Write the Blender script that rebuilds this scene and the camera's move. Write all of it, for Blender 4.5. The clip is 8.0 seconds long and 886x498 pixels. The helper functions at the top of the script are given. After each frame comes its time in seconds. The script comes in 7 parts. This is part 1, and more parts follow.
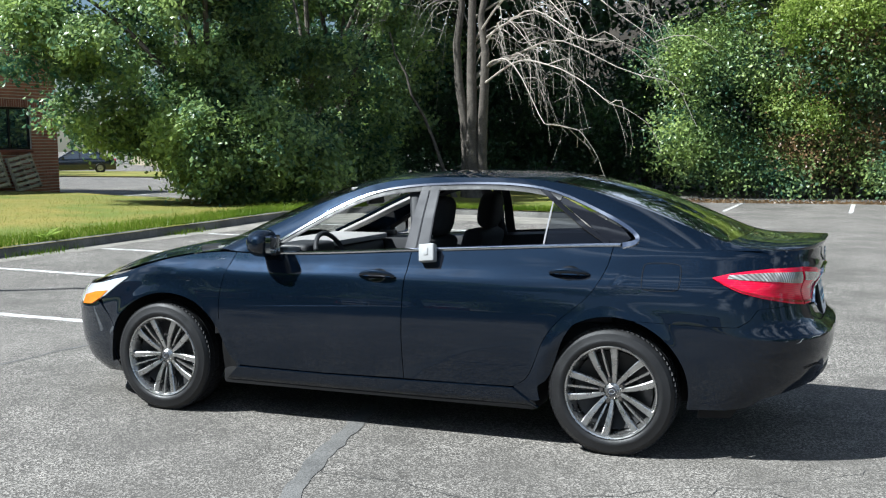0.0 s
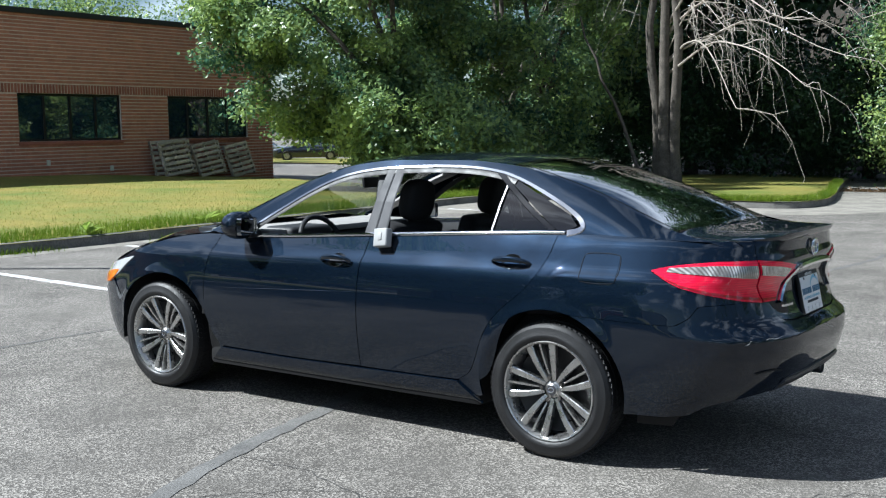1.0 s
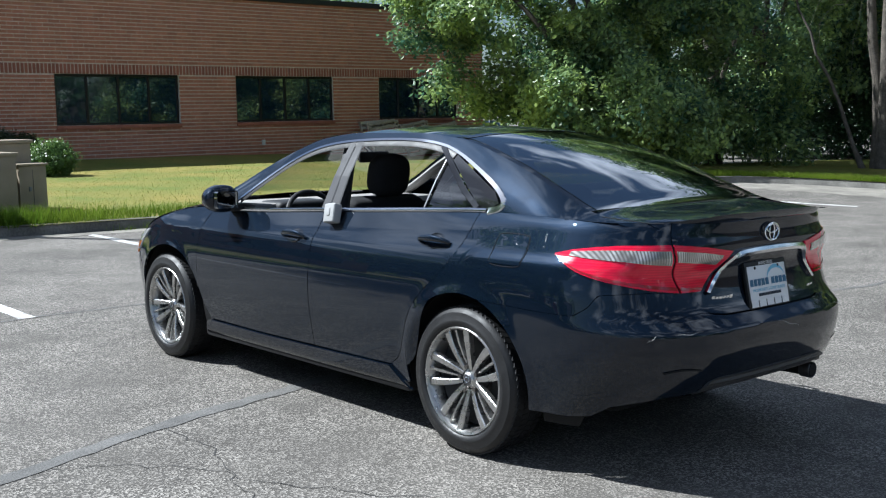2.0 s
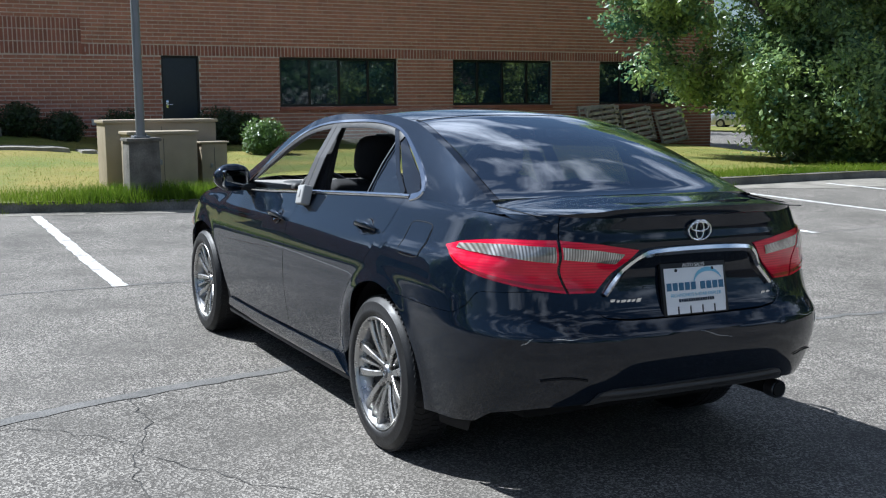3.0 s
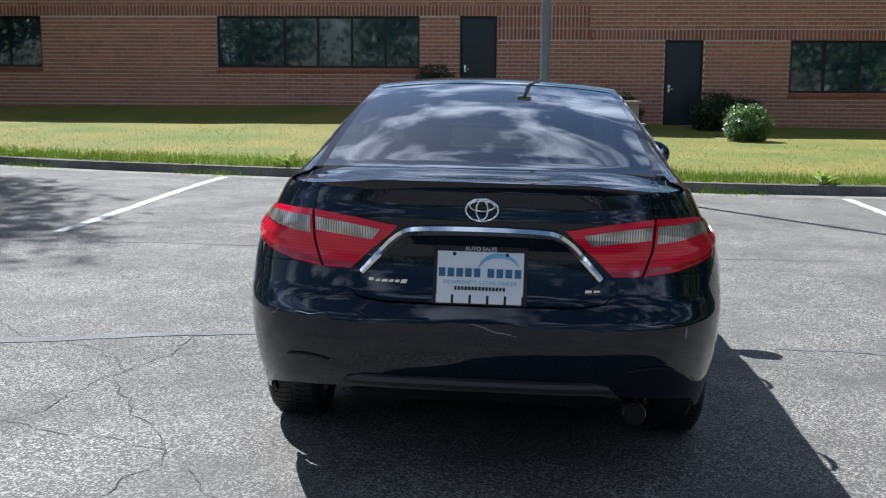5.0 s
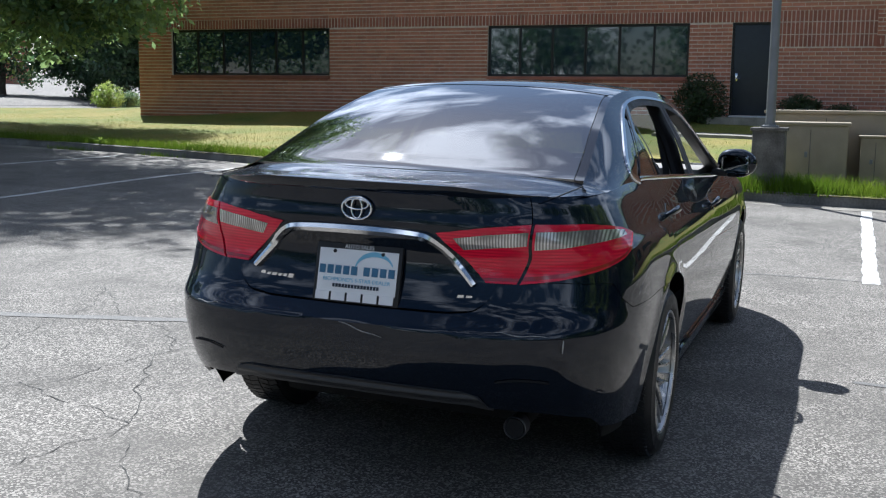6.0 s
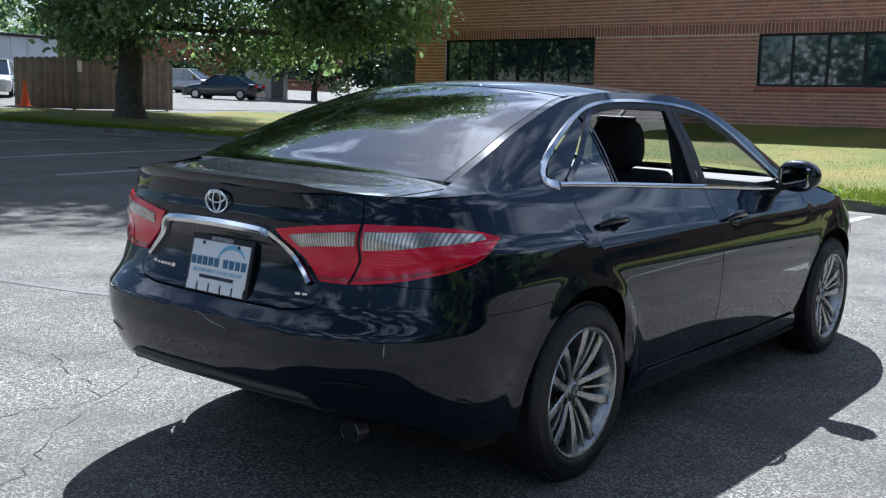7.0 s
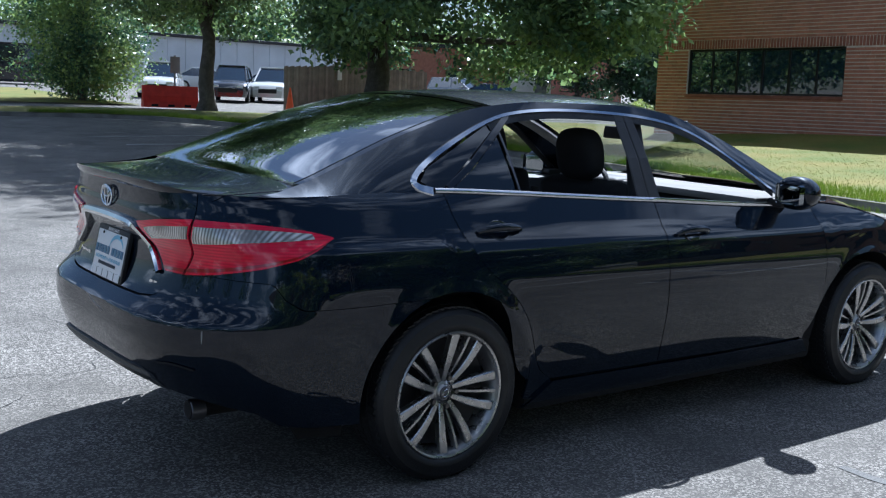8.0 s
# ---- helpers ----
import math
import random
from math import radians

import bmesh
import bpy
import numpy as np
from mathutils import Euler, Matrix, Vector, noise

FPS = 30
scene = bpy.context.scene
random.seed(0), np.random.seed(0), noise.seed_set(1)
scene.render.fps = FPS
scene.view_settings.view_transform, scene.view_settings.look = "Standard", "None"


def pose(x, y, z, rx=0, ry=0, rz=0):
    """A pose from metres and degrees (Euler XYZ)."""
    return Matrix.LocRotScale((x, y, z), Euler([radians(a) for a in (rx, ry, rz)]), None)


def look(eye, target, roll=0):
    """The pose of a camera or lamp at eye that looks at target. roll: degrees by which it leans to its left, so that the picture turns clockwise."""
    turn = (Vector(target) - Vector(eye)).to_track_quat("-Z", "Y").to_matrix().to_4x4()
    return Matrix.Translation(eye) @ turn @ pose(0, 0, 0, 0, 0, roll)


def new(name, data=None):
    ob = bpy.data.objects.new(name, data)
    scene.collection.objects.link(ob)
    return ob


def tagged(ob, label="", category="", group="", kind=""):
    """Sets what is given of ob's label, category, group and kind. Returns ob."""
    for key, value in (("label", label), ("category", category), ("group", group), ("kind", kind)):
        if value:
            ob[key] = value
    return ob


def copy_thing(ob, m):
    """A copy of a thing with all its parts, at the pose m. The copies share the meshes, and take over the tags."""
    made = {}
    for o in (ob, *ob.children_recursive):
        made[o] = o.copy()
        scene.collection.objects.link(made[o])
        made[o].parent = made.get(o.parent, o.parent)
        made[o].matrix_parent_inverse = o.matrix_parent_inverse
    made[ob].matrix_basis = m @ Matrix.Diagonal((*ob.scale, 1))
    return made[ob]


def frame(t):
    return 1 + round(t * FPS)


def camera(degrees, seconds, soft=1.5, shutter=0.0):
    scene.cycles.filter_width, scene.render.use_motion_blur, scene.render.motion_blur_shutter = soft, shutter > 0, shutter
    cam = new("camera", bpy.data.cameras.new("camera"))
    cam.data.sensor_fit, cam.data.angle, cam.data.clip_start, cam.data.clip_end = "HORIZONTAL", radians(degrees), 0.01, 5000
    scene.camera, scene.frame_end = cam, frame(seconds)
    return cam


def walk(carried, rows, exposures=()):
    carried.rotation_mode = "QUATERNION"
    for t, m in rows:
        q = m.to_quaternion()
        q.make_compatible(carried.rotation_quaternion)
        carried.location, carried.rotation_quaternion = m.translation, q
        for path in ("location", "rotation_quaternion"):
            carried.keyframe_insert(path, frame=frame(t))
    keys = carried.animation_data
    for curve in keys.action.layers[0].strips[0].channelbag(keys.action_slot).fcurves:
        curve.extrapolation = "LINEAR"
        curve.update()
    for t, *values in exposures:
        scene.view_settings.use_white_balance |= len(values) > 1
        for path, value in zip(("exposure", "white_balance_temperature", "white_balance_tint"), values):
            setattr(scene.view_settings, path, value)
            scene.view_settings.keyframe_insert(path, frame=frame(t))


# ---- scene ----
cam = camera(45.2, 8.0, 1.2)
PATH = [
    (0, (-2.596, 6.171, 1.66), (-1.854, 4.325, 1.452), -0.5),
    (0.5, (-3.263, 5.774, 1.619), (-2.322, 4.022, 1.405), -0.6),
    (1, (-3.844, 5.242, 1.605), (-2.705, 3.614, 1.38), -0.8),
    (1.5, (-4.373, 4.644, 1.554), (-3.05, 3.163, 1.319), -1.0),
    (2.8, (-5.335, 2.925, 1.504), (-3.626, 1.922, 1.232), -0.6),
    (3, (-5.447, 2.67, 1.491), (-3.69, 1.754, 1.218), -0.4),
    (3.5, (-5.665, 1.977, 1.461), (-3.805, 1.3, 1.178), 0.0),
    (4, (-5.793, 1.263, 1.443), (-3.858, 0.846, 1.155), 0.3),
    (4.5, (-5.883, 0.558, 1.416), (-3.91, 0.417, 1.122), 0.3),
    (6, (-5.515, -1.526, 1.368), (-3.666, -0.818, 1.088), 0.7),
    (6.5, (-5.158, -2.182, 1.354), (-3.431, -1.212, 1.079), 1.0),
    (7, (-4.727, -2.78, 1.351), (-3.154, -1.575, 1.08), 1.4),
    (7.5, (-4.251, -3.34, 1.36), (-2.855, -1.934, 1.091), 1.7),
    (8, (-3.787, -3.924, 1.389), (-2.579, -2.354, 1.12), 2.1),
]
walk(cam, [(t, look(*p)) for t, *p in PATH], [(0.0, 1.14, 5640, 5), (1.5, 1.06, 5560, 6), (4.5, 0.96, 5560, 9), (6.0, 1.1, 5650, 9), (7.0, 1.14, 5450, 9), (8.0, 1.08, 5180, 9)])

# ---- world and sun ----
SUN_DIR = Vector((0.70, 0.54, 1.05)).normalized()
world = bpy.data.worlds.new("sky")
scene.world = world
world.use_nodes = True
wn = world.node_tree
sky = wn.nodes.new("ShaderNodeTexSky")
sky.sky_type, sky.sun_disc = "NISHITA", False
sky.sun_elevation = math.asin(SUN_DIR.z)
sky.sun_rotation = math.atan2(SUN_DIR.x, SUN_DIR.y)
sky.air_density, sky.dust_density = 1.0, 0.7
# thin broken cloud over the blue
tc = wn.nodes.new("ShaderNodeTexCoord")
mp = wn.nodes.new("ShaderNodeMapping")
mp.inputs["Scale"].default_value = (1.6, 3.4, 5.0)
cl = wn.nodes.new("ShaderNodeTexNoise")
cl.inputs["Scale"].default_value, cl.inputs["Detail"].default_value, cl.inputs["Roughness"].default_value = 1.7, 6, 0.55
cl.inputs["Distortion"].default_value = 0.3
cr = wn.nodes.new("ShaderNodeValToRGB")
cr.color_ramp.elements[0].position, cr.color_ramp.elements[1].position = 0.50, 0.68
cm = wn.nodes.new("ShaderNodeMixRGB")
cm.blend_type = "ADD"
cm.inputs[2].default_value = (18.0, 18.0, 18.3, 1)
wn.links.new(tc.outputs["Generated"], mp.inputs["Vector"])
wn.links.new(mp.outputs["Vector"], cl.inputs["Vector"])
wn.links.new(cl.outputs["Fac"], cr.inputs["Fac"])
wn.links.new(cr.outputs["Color"], cm.inputs["Fac"])
wn.links.new(sky.outputs["Color"], cm.inputs[1])
wn.links.new(cm.outputs["Color"], wn.nodes["Background"].inputs["Color"])
wn.nodes["Background"].inputs["Strength"].default_value = 0.036
sun_lamp = bpy.data.lights.new("sun", "SUN")
sun_lamp.energy, sun_lamp.angle, sun_lamp.color = 5.0, radians(0.53), (1.0, 0.95, 0.87)
sun = new("sun", sun_lamp)
sun.matrix_world = look(tuple(SUN_DIR * 60), (0, 0, 0))

# ---- materials ----
def mat(name, color, rough=0.6, metal=0.0, spec=0.5, coat=0.0, var=0.0, scale=6.0, fine=0.0, fine_scale=80.0, bump=0.0,
        bump_scale=60.0, trans=0.0, ior=1.45, emit=0.0, color2=None, rand=0.0, coat_rough=0.03, rvar=0.0):
    """A principled surface with variation at two scales, relief, and a shift from piece to piece."""
    m = bpy.data.materials.new(name)
    m.use_nodes = True
    n, l = m.node_tree.nodes, m.node_tree.links
    b = n["Principled BSDF"]
    b.inputs["Base Color"].default_value = (*color, 1)
    b.inputs["Roughness"].default_value = rough
    b.inputs["Metallic"].default_value = metal
    b.inputs["Specular IOR Level"].default_value = spec
    b.inputs["Coat Weight"].default_value = coat
    b.inputs["Coat Roughness"].default_value = coat_rough
    b.inputs["Transmission Weight"].default_value = trans
    b.inputs["IOR"].default_value = ior
    if emit:
        b.inputs["Emission Color"].default_value = (*color, 1)
        b.inputs["Emission Strength"].default_value = emit
    t = n.new("ShaderNodeTexCoord")
    out = None
    if var or fine or rand or color2:
        mix = n.new("ShaderNodeMixRGB")
        c2 = color2 or tuple(c * (1 - var) for c in color)
        mix.inputs[1].default_value, mix.inputs[2].default_value = (*color, 1), (*c2, 1)
        a = n.new("ShaderNodeTexNoise")
        a.inputs["Scale"].default_value, a.inputs["Detail"].default_value = scale, 5
        r = n.new("ShaderNodeValToRGB")
        r.color_ramp.elements[0].position, r.color_ramp.elements[1].position = 0.35, 0.65
        l.new(t.outputs["Object"], a.inputs["Vector"])
        l.new(a.outputs["Fac"], r.inputs["Fac"])
        l.new(r.outputs["Color"], mix.inputs[0])
        out = mix.outputs[0]
        if fine:
            f = n.new("ShaderNodeTexNoise")
            f.inputs["Scale"].default_value, f.inputs["Detail"].default_value = fine_scale, 3
            l.new(t.outputs["Object"], f.inputs["Vector"])
            fm = n.new("ShaderNodeMapRange")
            fm.inputs[1].default_value, fm.inputs[2].default_value = 0.3, 0.7
            fm.inputs[3].default_value, fm.inputs[4].default_value = 1 - fine, 1 + fine
            l.new(f.outputs["Fac"], fm.inputs[0])
            mul = n.new("ShaderNodeMixRGB")
            mul.blend_type, mul.inputs[0].default_value = "MULTIPLY", 1
            l.new(out, mul.inputs[1])
            l.new(fm.outputs[0], mul.inputs[2])
            out = mul.outputs[0]
        if rand:
            o = n.new("ShaderNodeObjectInfo")
            g = n.new("ShaderNodeNewGeometry")
            ad = n.new("ShaderNodeMath")
            ad.operation = "ADD"
            l.new(o.outputs["Random"], ad.inputs[0])
            l.new(g.outputs["Random Per Island"], ad.inputs[1])
            fr = n.new("ShaderNodeMath")
            fr.operation = "FRACT"
            l.new(ad.outputs[0], fr.inputs[0])
            rm = n.new("ShaderNodeMapRange")
            rm.inputs[3].default_value, rm.inputs[4].default_value = 1 - rand, 1 + rand
            l.new(fr.outputs[0], rm.inputs[0])
            mul = n.new("ShaderNodeMixRGB")
            mul.blend_type, mul.inputs[0].default_value = "MULTIPLY", 1
            l.new(out, mul.inputs[1])
            l.new(rm.outputs[0], mul.inputs[2])
            out = mul.outputs[0]
        l.new(out, b.inputs["Base Color"])
    if rvar:
        a = n.new("ShaderNodeTexNoise")
        a.inputs["Scale"].default_value, a.inputs["Detail"].default_value = scale * 1.7, 6
        l.new(t.outputs["Object"], a.inputs["Vector"])
        rm = n.new("ShaderNodeMapRange")
        rm.inputs[1].default_value, rm.inputs[2].default_value = 0.3, 0.7
        rm.inputs[3].default_value, rm.inputs[4].default_value = max(0.0, rough - rvar), rough + rvar
        l.new(a.outputs["Fac"], rm.inputs[0])
        l.new(rm.outputs[0], b.inputs["Roughness"])
    if bump:
        v = n.new("ShaderNodeTexNoise")
        v.inputs["Scale"].default_value, v.inputs["Detail"].default_value = bump_scale, 6
        l.new(t.outputs["Object"], v.inputs["Vector"])
        bp = n.new("ShaderNodeBump")
        bp.inputs["Strength"].default_value, bp.inputs["Distance"].default_value = bump, 0.02
        l.new(v.outputs["Fac"], bp.inputs["Height"])
        l.new(bp.outputs["Normal"], b.inputs["Normal"])
    return m


M = {}
M["paint"] = mat("midnight_paint", (0.0036, 0.0078, 0.0160), 0.40, 0.35, 0.0, coat=1.0, fine=0.45, fine_scale=1400, rvar=0.06, scale=3, coat_rough=0.012)
M["paint"].node_tree.nodes["Principled BSDF"].inputs["Coat IOR"].default_value = 1.48
M["black_plastic"] = mat("black_plastic", (0.012, 0.012, 0.013), 0.5, bump=0.08, bump_scale=300, var=0.2)
M["grey_plastic"] = mat("grey_plastic", (0.035, 0.036, 0.038), 0.42, bump=0.08, bump_scale=300, var=0.2)
M["gloss_black"] = mat("gloss_black", (0.006, 0.006, 0.007), 0.04, coat=0.6, var=0.1)
M["pillar_film"] = mat("pillar_film", (0.05, 0.05, 0.055), 0.62, var=0.15, rvar=0.08)
M["chrome"] = mat("chrome", (0.78, 0.79, 0.80), 0.12, 1.0, rvar=0.04, var=0.05)
M["bright_trim"] = mat("bright_trim", (0.60, 0.61, 0.64), 0.08, 1.0, var=0.05)
M["mirror_silver"] = mat("mirror_silver", (0.34, 0.36, 0.38), 0.03, 1.0, var=0.05)
M["scuff"] = mat("pale_scuff", (0.42, 0.41, 0.39), 0.6, var=0.2)
M["satin"] = mat("satin_bar", (0.13, 0.13, 0.14), 0.35, 0.6, var=0.1)
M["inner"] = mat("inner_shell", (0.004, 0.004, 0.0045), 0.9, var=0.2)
M["rubber"] = mat("tyre_rubber", (0.013, 0.013, 0.014), 0.5, var=0.3, scale=9, fine=0.15, bump=0.1, bump_scale=120, rvar=0.1)
M["alloy"] = mat("machined_alloy", (0.50, 0.495, 0.485), 0.30, 0.95, var=0.2, scale=14, rvar=0.08)
M["alloy_dark"] = mat("grey_alloy", (0.12, 0.12, 0.13), 0.4, 0.8, var=0.25, scale=12)
M["brake"] = mat("brake_steel", (0.16, 0.15, 0.14), 0.45, 0.9, var=0.35, scale=20)
M["lens_red"] = mat("red_lens", (0.50, 0.003, 0.014), 0.14, spec=0.3, coat=0.6)
M["lens_deep"] = mat("deep_red_lens", (0.34, 0.004, 0.010), 0.1, coat=1.0, var=0.25, scale=30)
M["lens_clear"] = mat("clear_lens", (0.60, 0.57, 0.55), 0.16, 0.45, coat=1.0)
def ribbed(m, scale, low, high, way="Y", patch_scale=22):
    """Fine ribs, and brighter patches that paint the light off the reflector behind a lens."""
    n, l = m.node_tree.nodes, m.node_tree.links
    w, t, r, b = n.new("ShaderNodeTexWave"), n.new("ShaderNodeTexCoord"), n.new("ShaderNodeBump"), n["Principled BSDF"]
    w.bands_direction, w.inputs["Scale"].default_value = way, scale
    turn = n.new("ShaderNodeMapping")
    turn.inputs["Rotation"].default_value = (0, 0, 0)
    l.new(t.outputs["Object"], turn.inputs["Vector"])
    l.new(turn.outputs["Vector"], w.inputs["Vector"])
    big, mul, ramp = n.new("ShaderNodeTexNoise"), n.new("ShaderNodeMath"), n.new("ShaderNodeMixRGB")
    big.inputs["Scale"].default_value, big.inputs["Detail"].default_value = patch_scale, 3
    l.new(turn.outputs["Vector"], big.inputs["Vector"])
    mul.operation = "MULTIPLY"
    lift = n.new("ShaderNodeMapRange")
    lift.inputs[1].default_value, lift.inputs[2].default_value, lift.inputs[3].default_value, lift.inputs[4].default_value = 0.36, 0.64, 0.12, 1.25
    l.new(big.outputs["Fac"], lift.inputs[0])
    l.new(w.outputs["Fac"], mul.inputs[0])
    l.new(lift.outputs[0], mul.inputs[1])
    ramp.inputs[1].default_value, ramp.inputs[2].default_value = (*low, 1), (*high, 1)
    l.new(mul.outputs[0], ramp.inputs[0])
    l.new(ramp.outputs[0], b.inputs["Base Color"])
    l.new(w.outputs["Fac"], r.inputs["Height"])
    r.inputs["Strength"].default_value, r.inputs["Distance"].default_value = 0.12, 0.001
    l.new(r.outputs["Normal"], b.inputs["Normal"])


ribbed(M["lens_clear"], 34, (0.20, 0.18, 0.16), (0.72, 0.69, 0.65), "Y", 14)
ribbed(M["lens_red"], 30, (0.56, 0.003, 0.030), (0.76, 0.007, 0.043), "Z", 7)
M["lens_amber"] = mat("amber_lens", (0.85, 0.22, 0.02), 0.15, coat=1.0, var=0.15, scale=30)
M["lamp_glass"] = mat("headlamp_cover", (0.75, 0.78, 0.80), 0.1, 0.3, coat=1.0, var=0.2, scale=15)
M["seat"] = mat("charcoal_seat_cloth", (0.018, 0.019, 0.022), 0.85, var=0.3, fine=0.25, fine_scale=400, bump=0.15, bump_scale=500)
M["trim_dark"] = mat("dark_interior_plastic", (0.022, 0.023, 0.026), 0.6, var=0.2, bump=0.1, bump_scale=350)
M["trim_light"] = mat("grey_headliner", (0.30, 0.29, 0.28), 0.9, var=0.12, fine=0.1, fine_scale=300)
M["plate_white"] = mat("plate_white", (0.78, 0.79, 0.80), 0.35, var=0.06)
M["plate_blue"] = mat("plate_blue", (0.05, 0.15, 0.26), 0.4, var=0.1)
M["plate_cyan"] = mat("plate_cyan", (0.20, 0.48, 0.66), 0.4, var=0.1)
M["dark_ink"] = mat("dark_ink", (0.02, 0.03, 0.05), 0.5, var=0.1)
M["white_ink"] = mat("white_ink", (0.8, 0.8, 0.8), 0.45, var=0.08)
M["box_grey"] = mat("pale_grey_plastic", (0.36, 0.36, 0.355), 0.5, var=0.15)
M["white_plastic"] = mat("white_plastic", (0.72, 0.72, 0.70), 0.4, var=0.1)


def glass(name, tint, rough=0.0, refl=1.0, base=0.07):
    """Thin clear or tinted pane: straight-through light and a mirror coat by Fresnel."""
    m = bpy.data.materials.new(name)
    m.use_nodes = True
    n, l = m.node_tree.nodes, m.node_tree.links
    n.remove(n["Principled BSDF"])
    tr, gl, mx = n.new("ShaderNodeBsdfTransparent"), n.new("ShaderNodeBsdfGlossy"), n.new("ShaderNodeMixShader")
    lw, pw, fr = n.new("ShaderNodeLayerWeight"), n.new("ShaderNodeMath"), n.new("ShaderNodeMapRange")
    tr.inputs["Color"].default_value = (*tint, 1)
    gl.inputs["Color"].default_value = (refl, refl, refl, 1)
    gl.inputs["Roughness"].default_value = rough
    lw.inputs["Blend"].default_value, pw.operation, pw.inputs[1].default_value = 0.5, "POWER", 3.2
    fr.inputs[3].default_value, fr.inputs[4].default_value = base, 1.0
    l.new(lw.outputs["Facing"], pw.inputs[0])
    l.new(pw.outputs[0], fr.inputs[0])
    l.new(fr.outputs[0], mx.inputs[0])
    l.new(tr.outputs[0], mx.inputs[1])
    l.new(gl.outputs[0], mx.inputs[2])
    l.new(mx.outputs[0], n["Material Output"].inputs["Surface"])
    return m


M["rear_glass"] = glass("tinted_rear_glass", (0.07, 0.08, 0.085), 0.012, 1.0, 0.20)
M["side_glass"] = glass("tinted_side_glass", (0.20, 0.22, 0.23), 0.0)
M["clear_glass"] = glass("clear_windscreen", (0.80, 0.84, 0.82), 0.0, 0.4, 0.04)


# ---- building blocks ----
def part(name, bm, material, parent=None, label="", smooth=35, kind="", category=""):
    me = bpy.data.meshes.new(name)
    bm.to_mesh(me)
    bm.free()
    me.materials.append(M[material] if isinstance(material, str) else material)
    if smooth:
        for p in me.polygons:
            p.use_smooth = True
        me.set_sharp_from_angle(angle=radians(smooth))
    ob = new(name, me)
    ob.parent = parent
    return tagged(ob, label, category, "", kind)


def thing(name, label, category, loc=(0, 0, 0), rz=0, group="", kind=""):
    ob = new(name)
    ob.empty_display_size = 0.1
    ob.matrix_world = pose(*loc, 0, 0, rz)
    return tagged(ob, label, category, group, kind)


def box(bm, lo, hi, bevel=0.0, m=None, seg=2):
    c = [(a + b) / 2 for a, b in zip(lo, hi)]
    r = bmesh.ops.create_cube(bm, size=1, matrix=Matrix.Translation(c) @ Matrix.Diagonal((*[b - a for a, b in zip(lo, hi)], 1)))
    vs = r["verts"]
    if bevel:
        es = list({e for v in vs for e in v.link_edges})
        g = bmesh.ops.bevel(bm, geom=es, offset=bevel, segments=seg, affect="EDGES", profile=0.6)
        vs = list({v for f in g["faces"] for v in f.verts} | {v for v in vs if v.is_valid})
    if m is not None:
        bmesh.ops.transform(bm, matrix=m, verts=vs)
    return vs


def boxed(lo, hi, bevel=0.0, m=None, seg=2):
    bm = bmesh.new()
    box(bm, lo, hi, bevel, m, seg)
    return bm


def cyl(bm, a, b, r0, r1=None, seg=16, caps=True):
    a, b = Vector(a), Vector(b)
    d = b - a
    m = Matrix.Translation((a + b) / 2) @ d.to_track_quat("Z", "Y").to_matrix().to_4x4()
    return bmesh.ops.create_cone(bm, cap_ends=caps, segments=seg, radius1=r0, radius2=r0 if r1 is None else r1, depth=d.length, matrix=m)["verts"]


def lathe(profile, seg=48, axis="y"):
    """Turns (radius, height) pairs about an axis."""
    bm = bmesh.new()
    rings = []
    for r, h in profile:
        ring = []
        for i in range(seg):
            a = 2 * math.pi * i / seg
            c, s = r * math.cos(a), r * math.sin(a)
            ring.append(bm.verts.new((c, h, s) if axis == "y" else (c, s, h)))
        rings.append(ring)
    for a, b in zip(rings, rings[1:]):
        for i in range(seg):
            bm.faces.new((a[i], a[(i + 1) % seg], b[(i + 1) % seg], b[i]))
    return bm


def tube(points, radius, seg=8, closed=False, flat=1.0):
    """A round bar along points; radius may be a list."""
    bm = bmesh.new()
    pts = [Vector(p) for p in points]
    n = len(pts)
    rings = []
    prev = None
    for i, p in enumerate(pts):
        d = (pts[(i + 1) % n] - pts[i - 1]) if closed else (pts[min(i + 1, n - 1)] - pts[max(i - 1, 0)])
        d.normalize()
        if prev is None:
            up = Vector((0, 0, 1)) if abs(d.z) < 0.9 else Vector((1, 0, 0))
            s = d.cross(up).normalized()
        else:
            s = (prev - d * prev.dot(d)).normalized()
        prev = s
        w = d.cross(s)
        r = radius[i] if isinstance(radius, (list, tuple)) else radius
        rings.append([bm.verts.new(p + (s * math.cos(2 * math.pi * k / seg) + w * flat * math.sin(2 * math.pi * k / seg)) * r) for k in range(seg)])
    for i in range(n if closed else n - 1):
        a, b = rings[i], rings[(i + 1) % n]
        for k in range(seg):
            bm.faces.new((a[k], a[(k + 1) % seg], b[(k + 1) % seg], b[k]))
    if not closed:
        bm.faces.new(rings[0][::-1])
        bm.faces.new(rings[-1])
    return bm


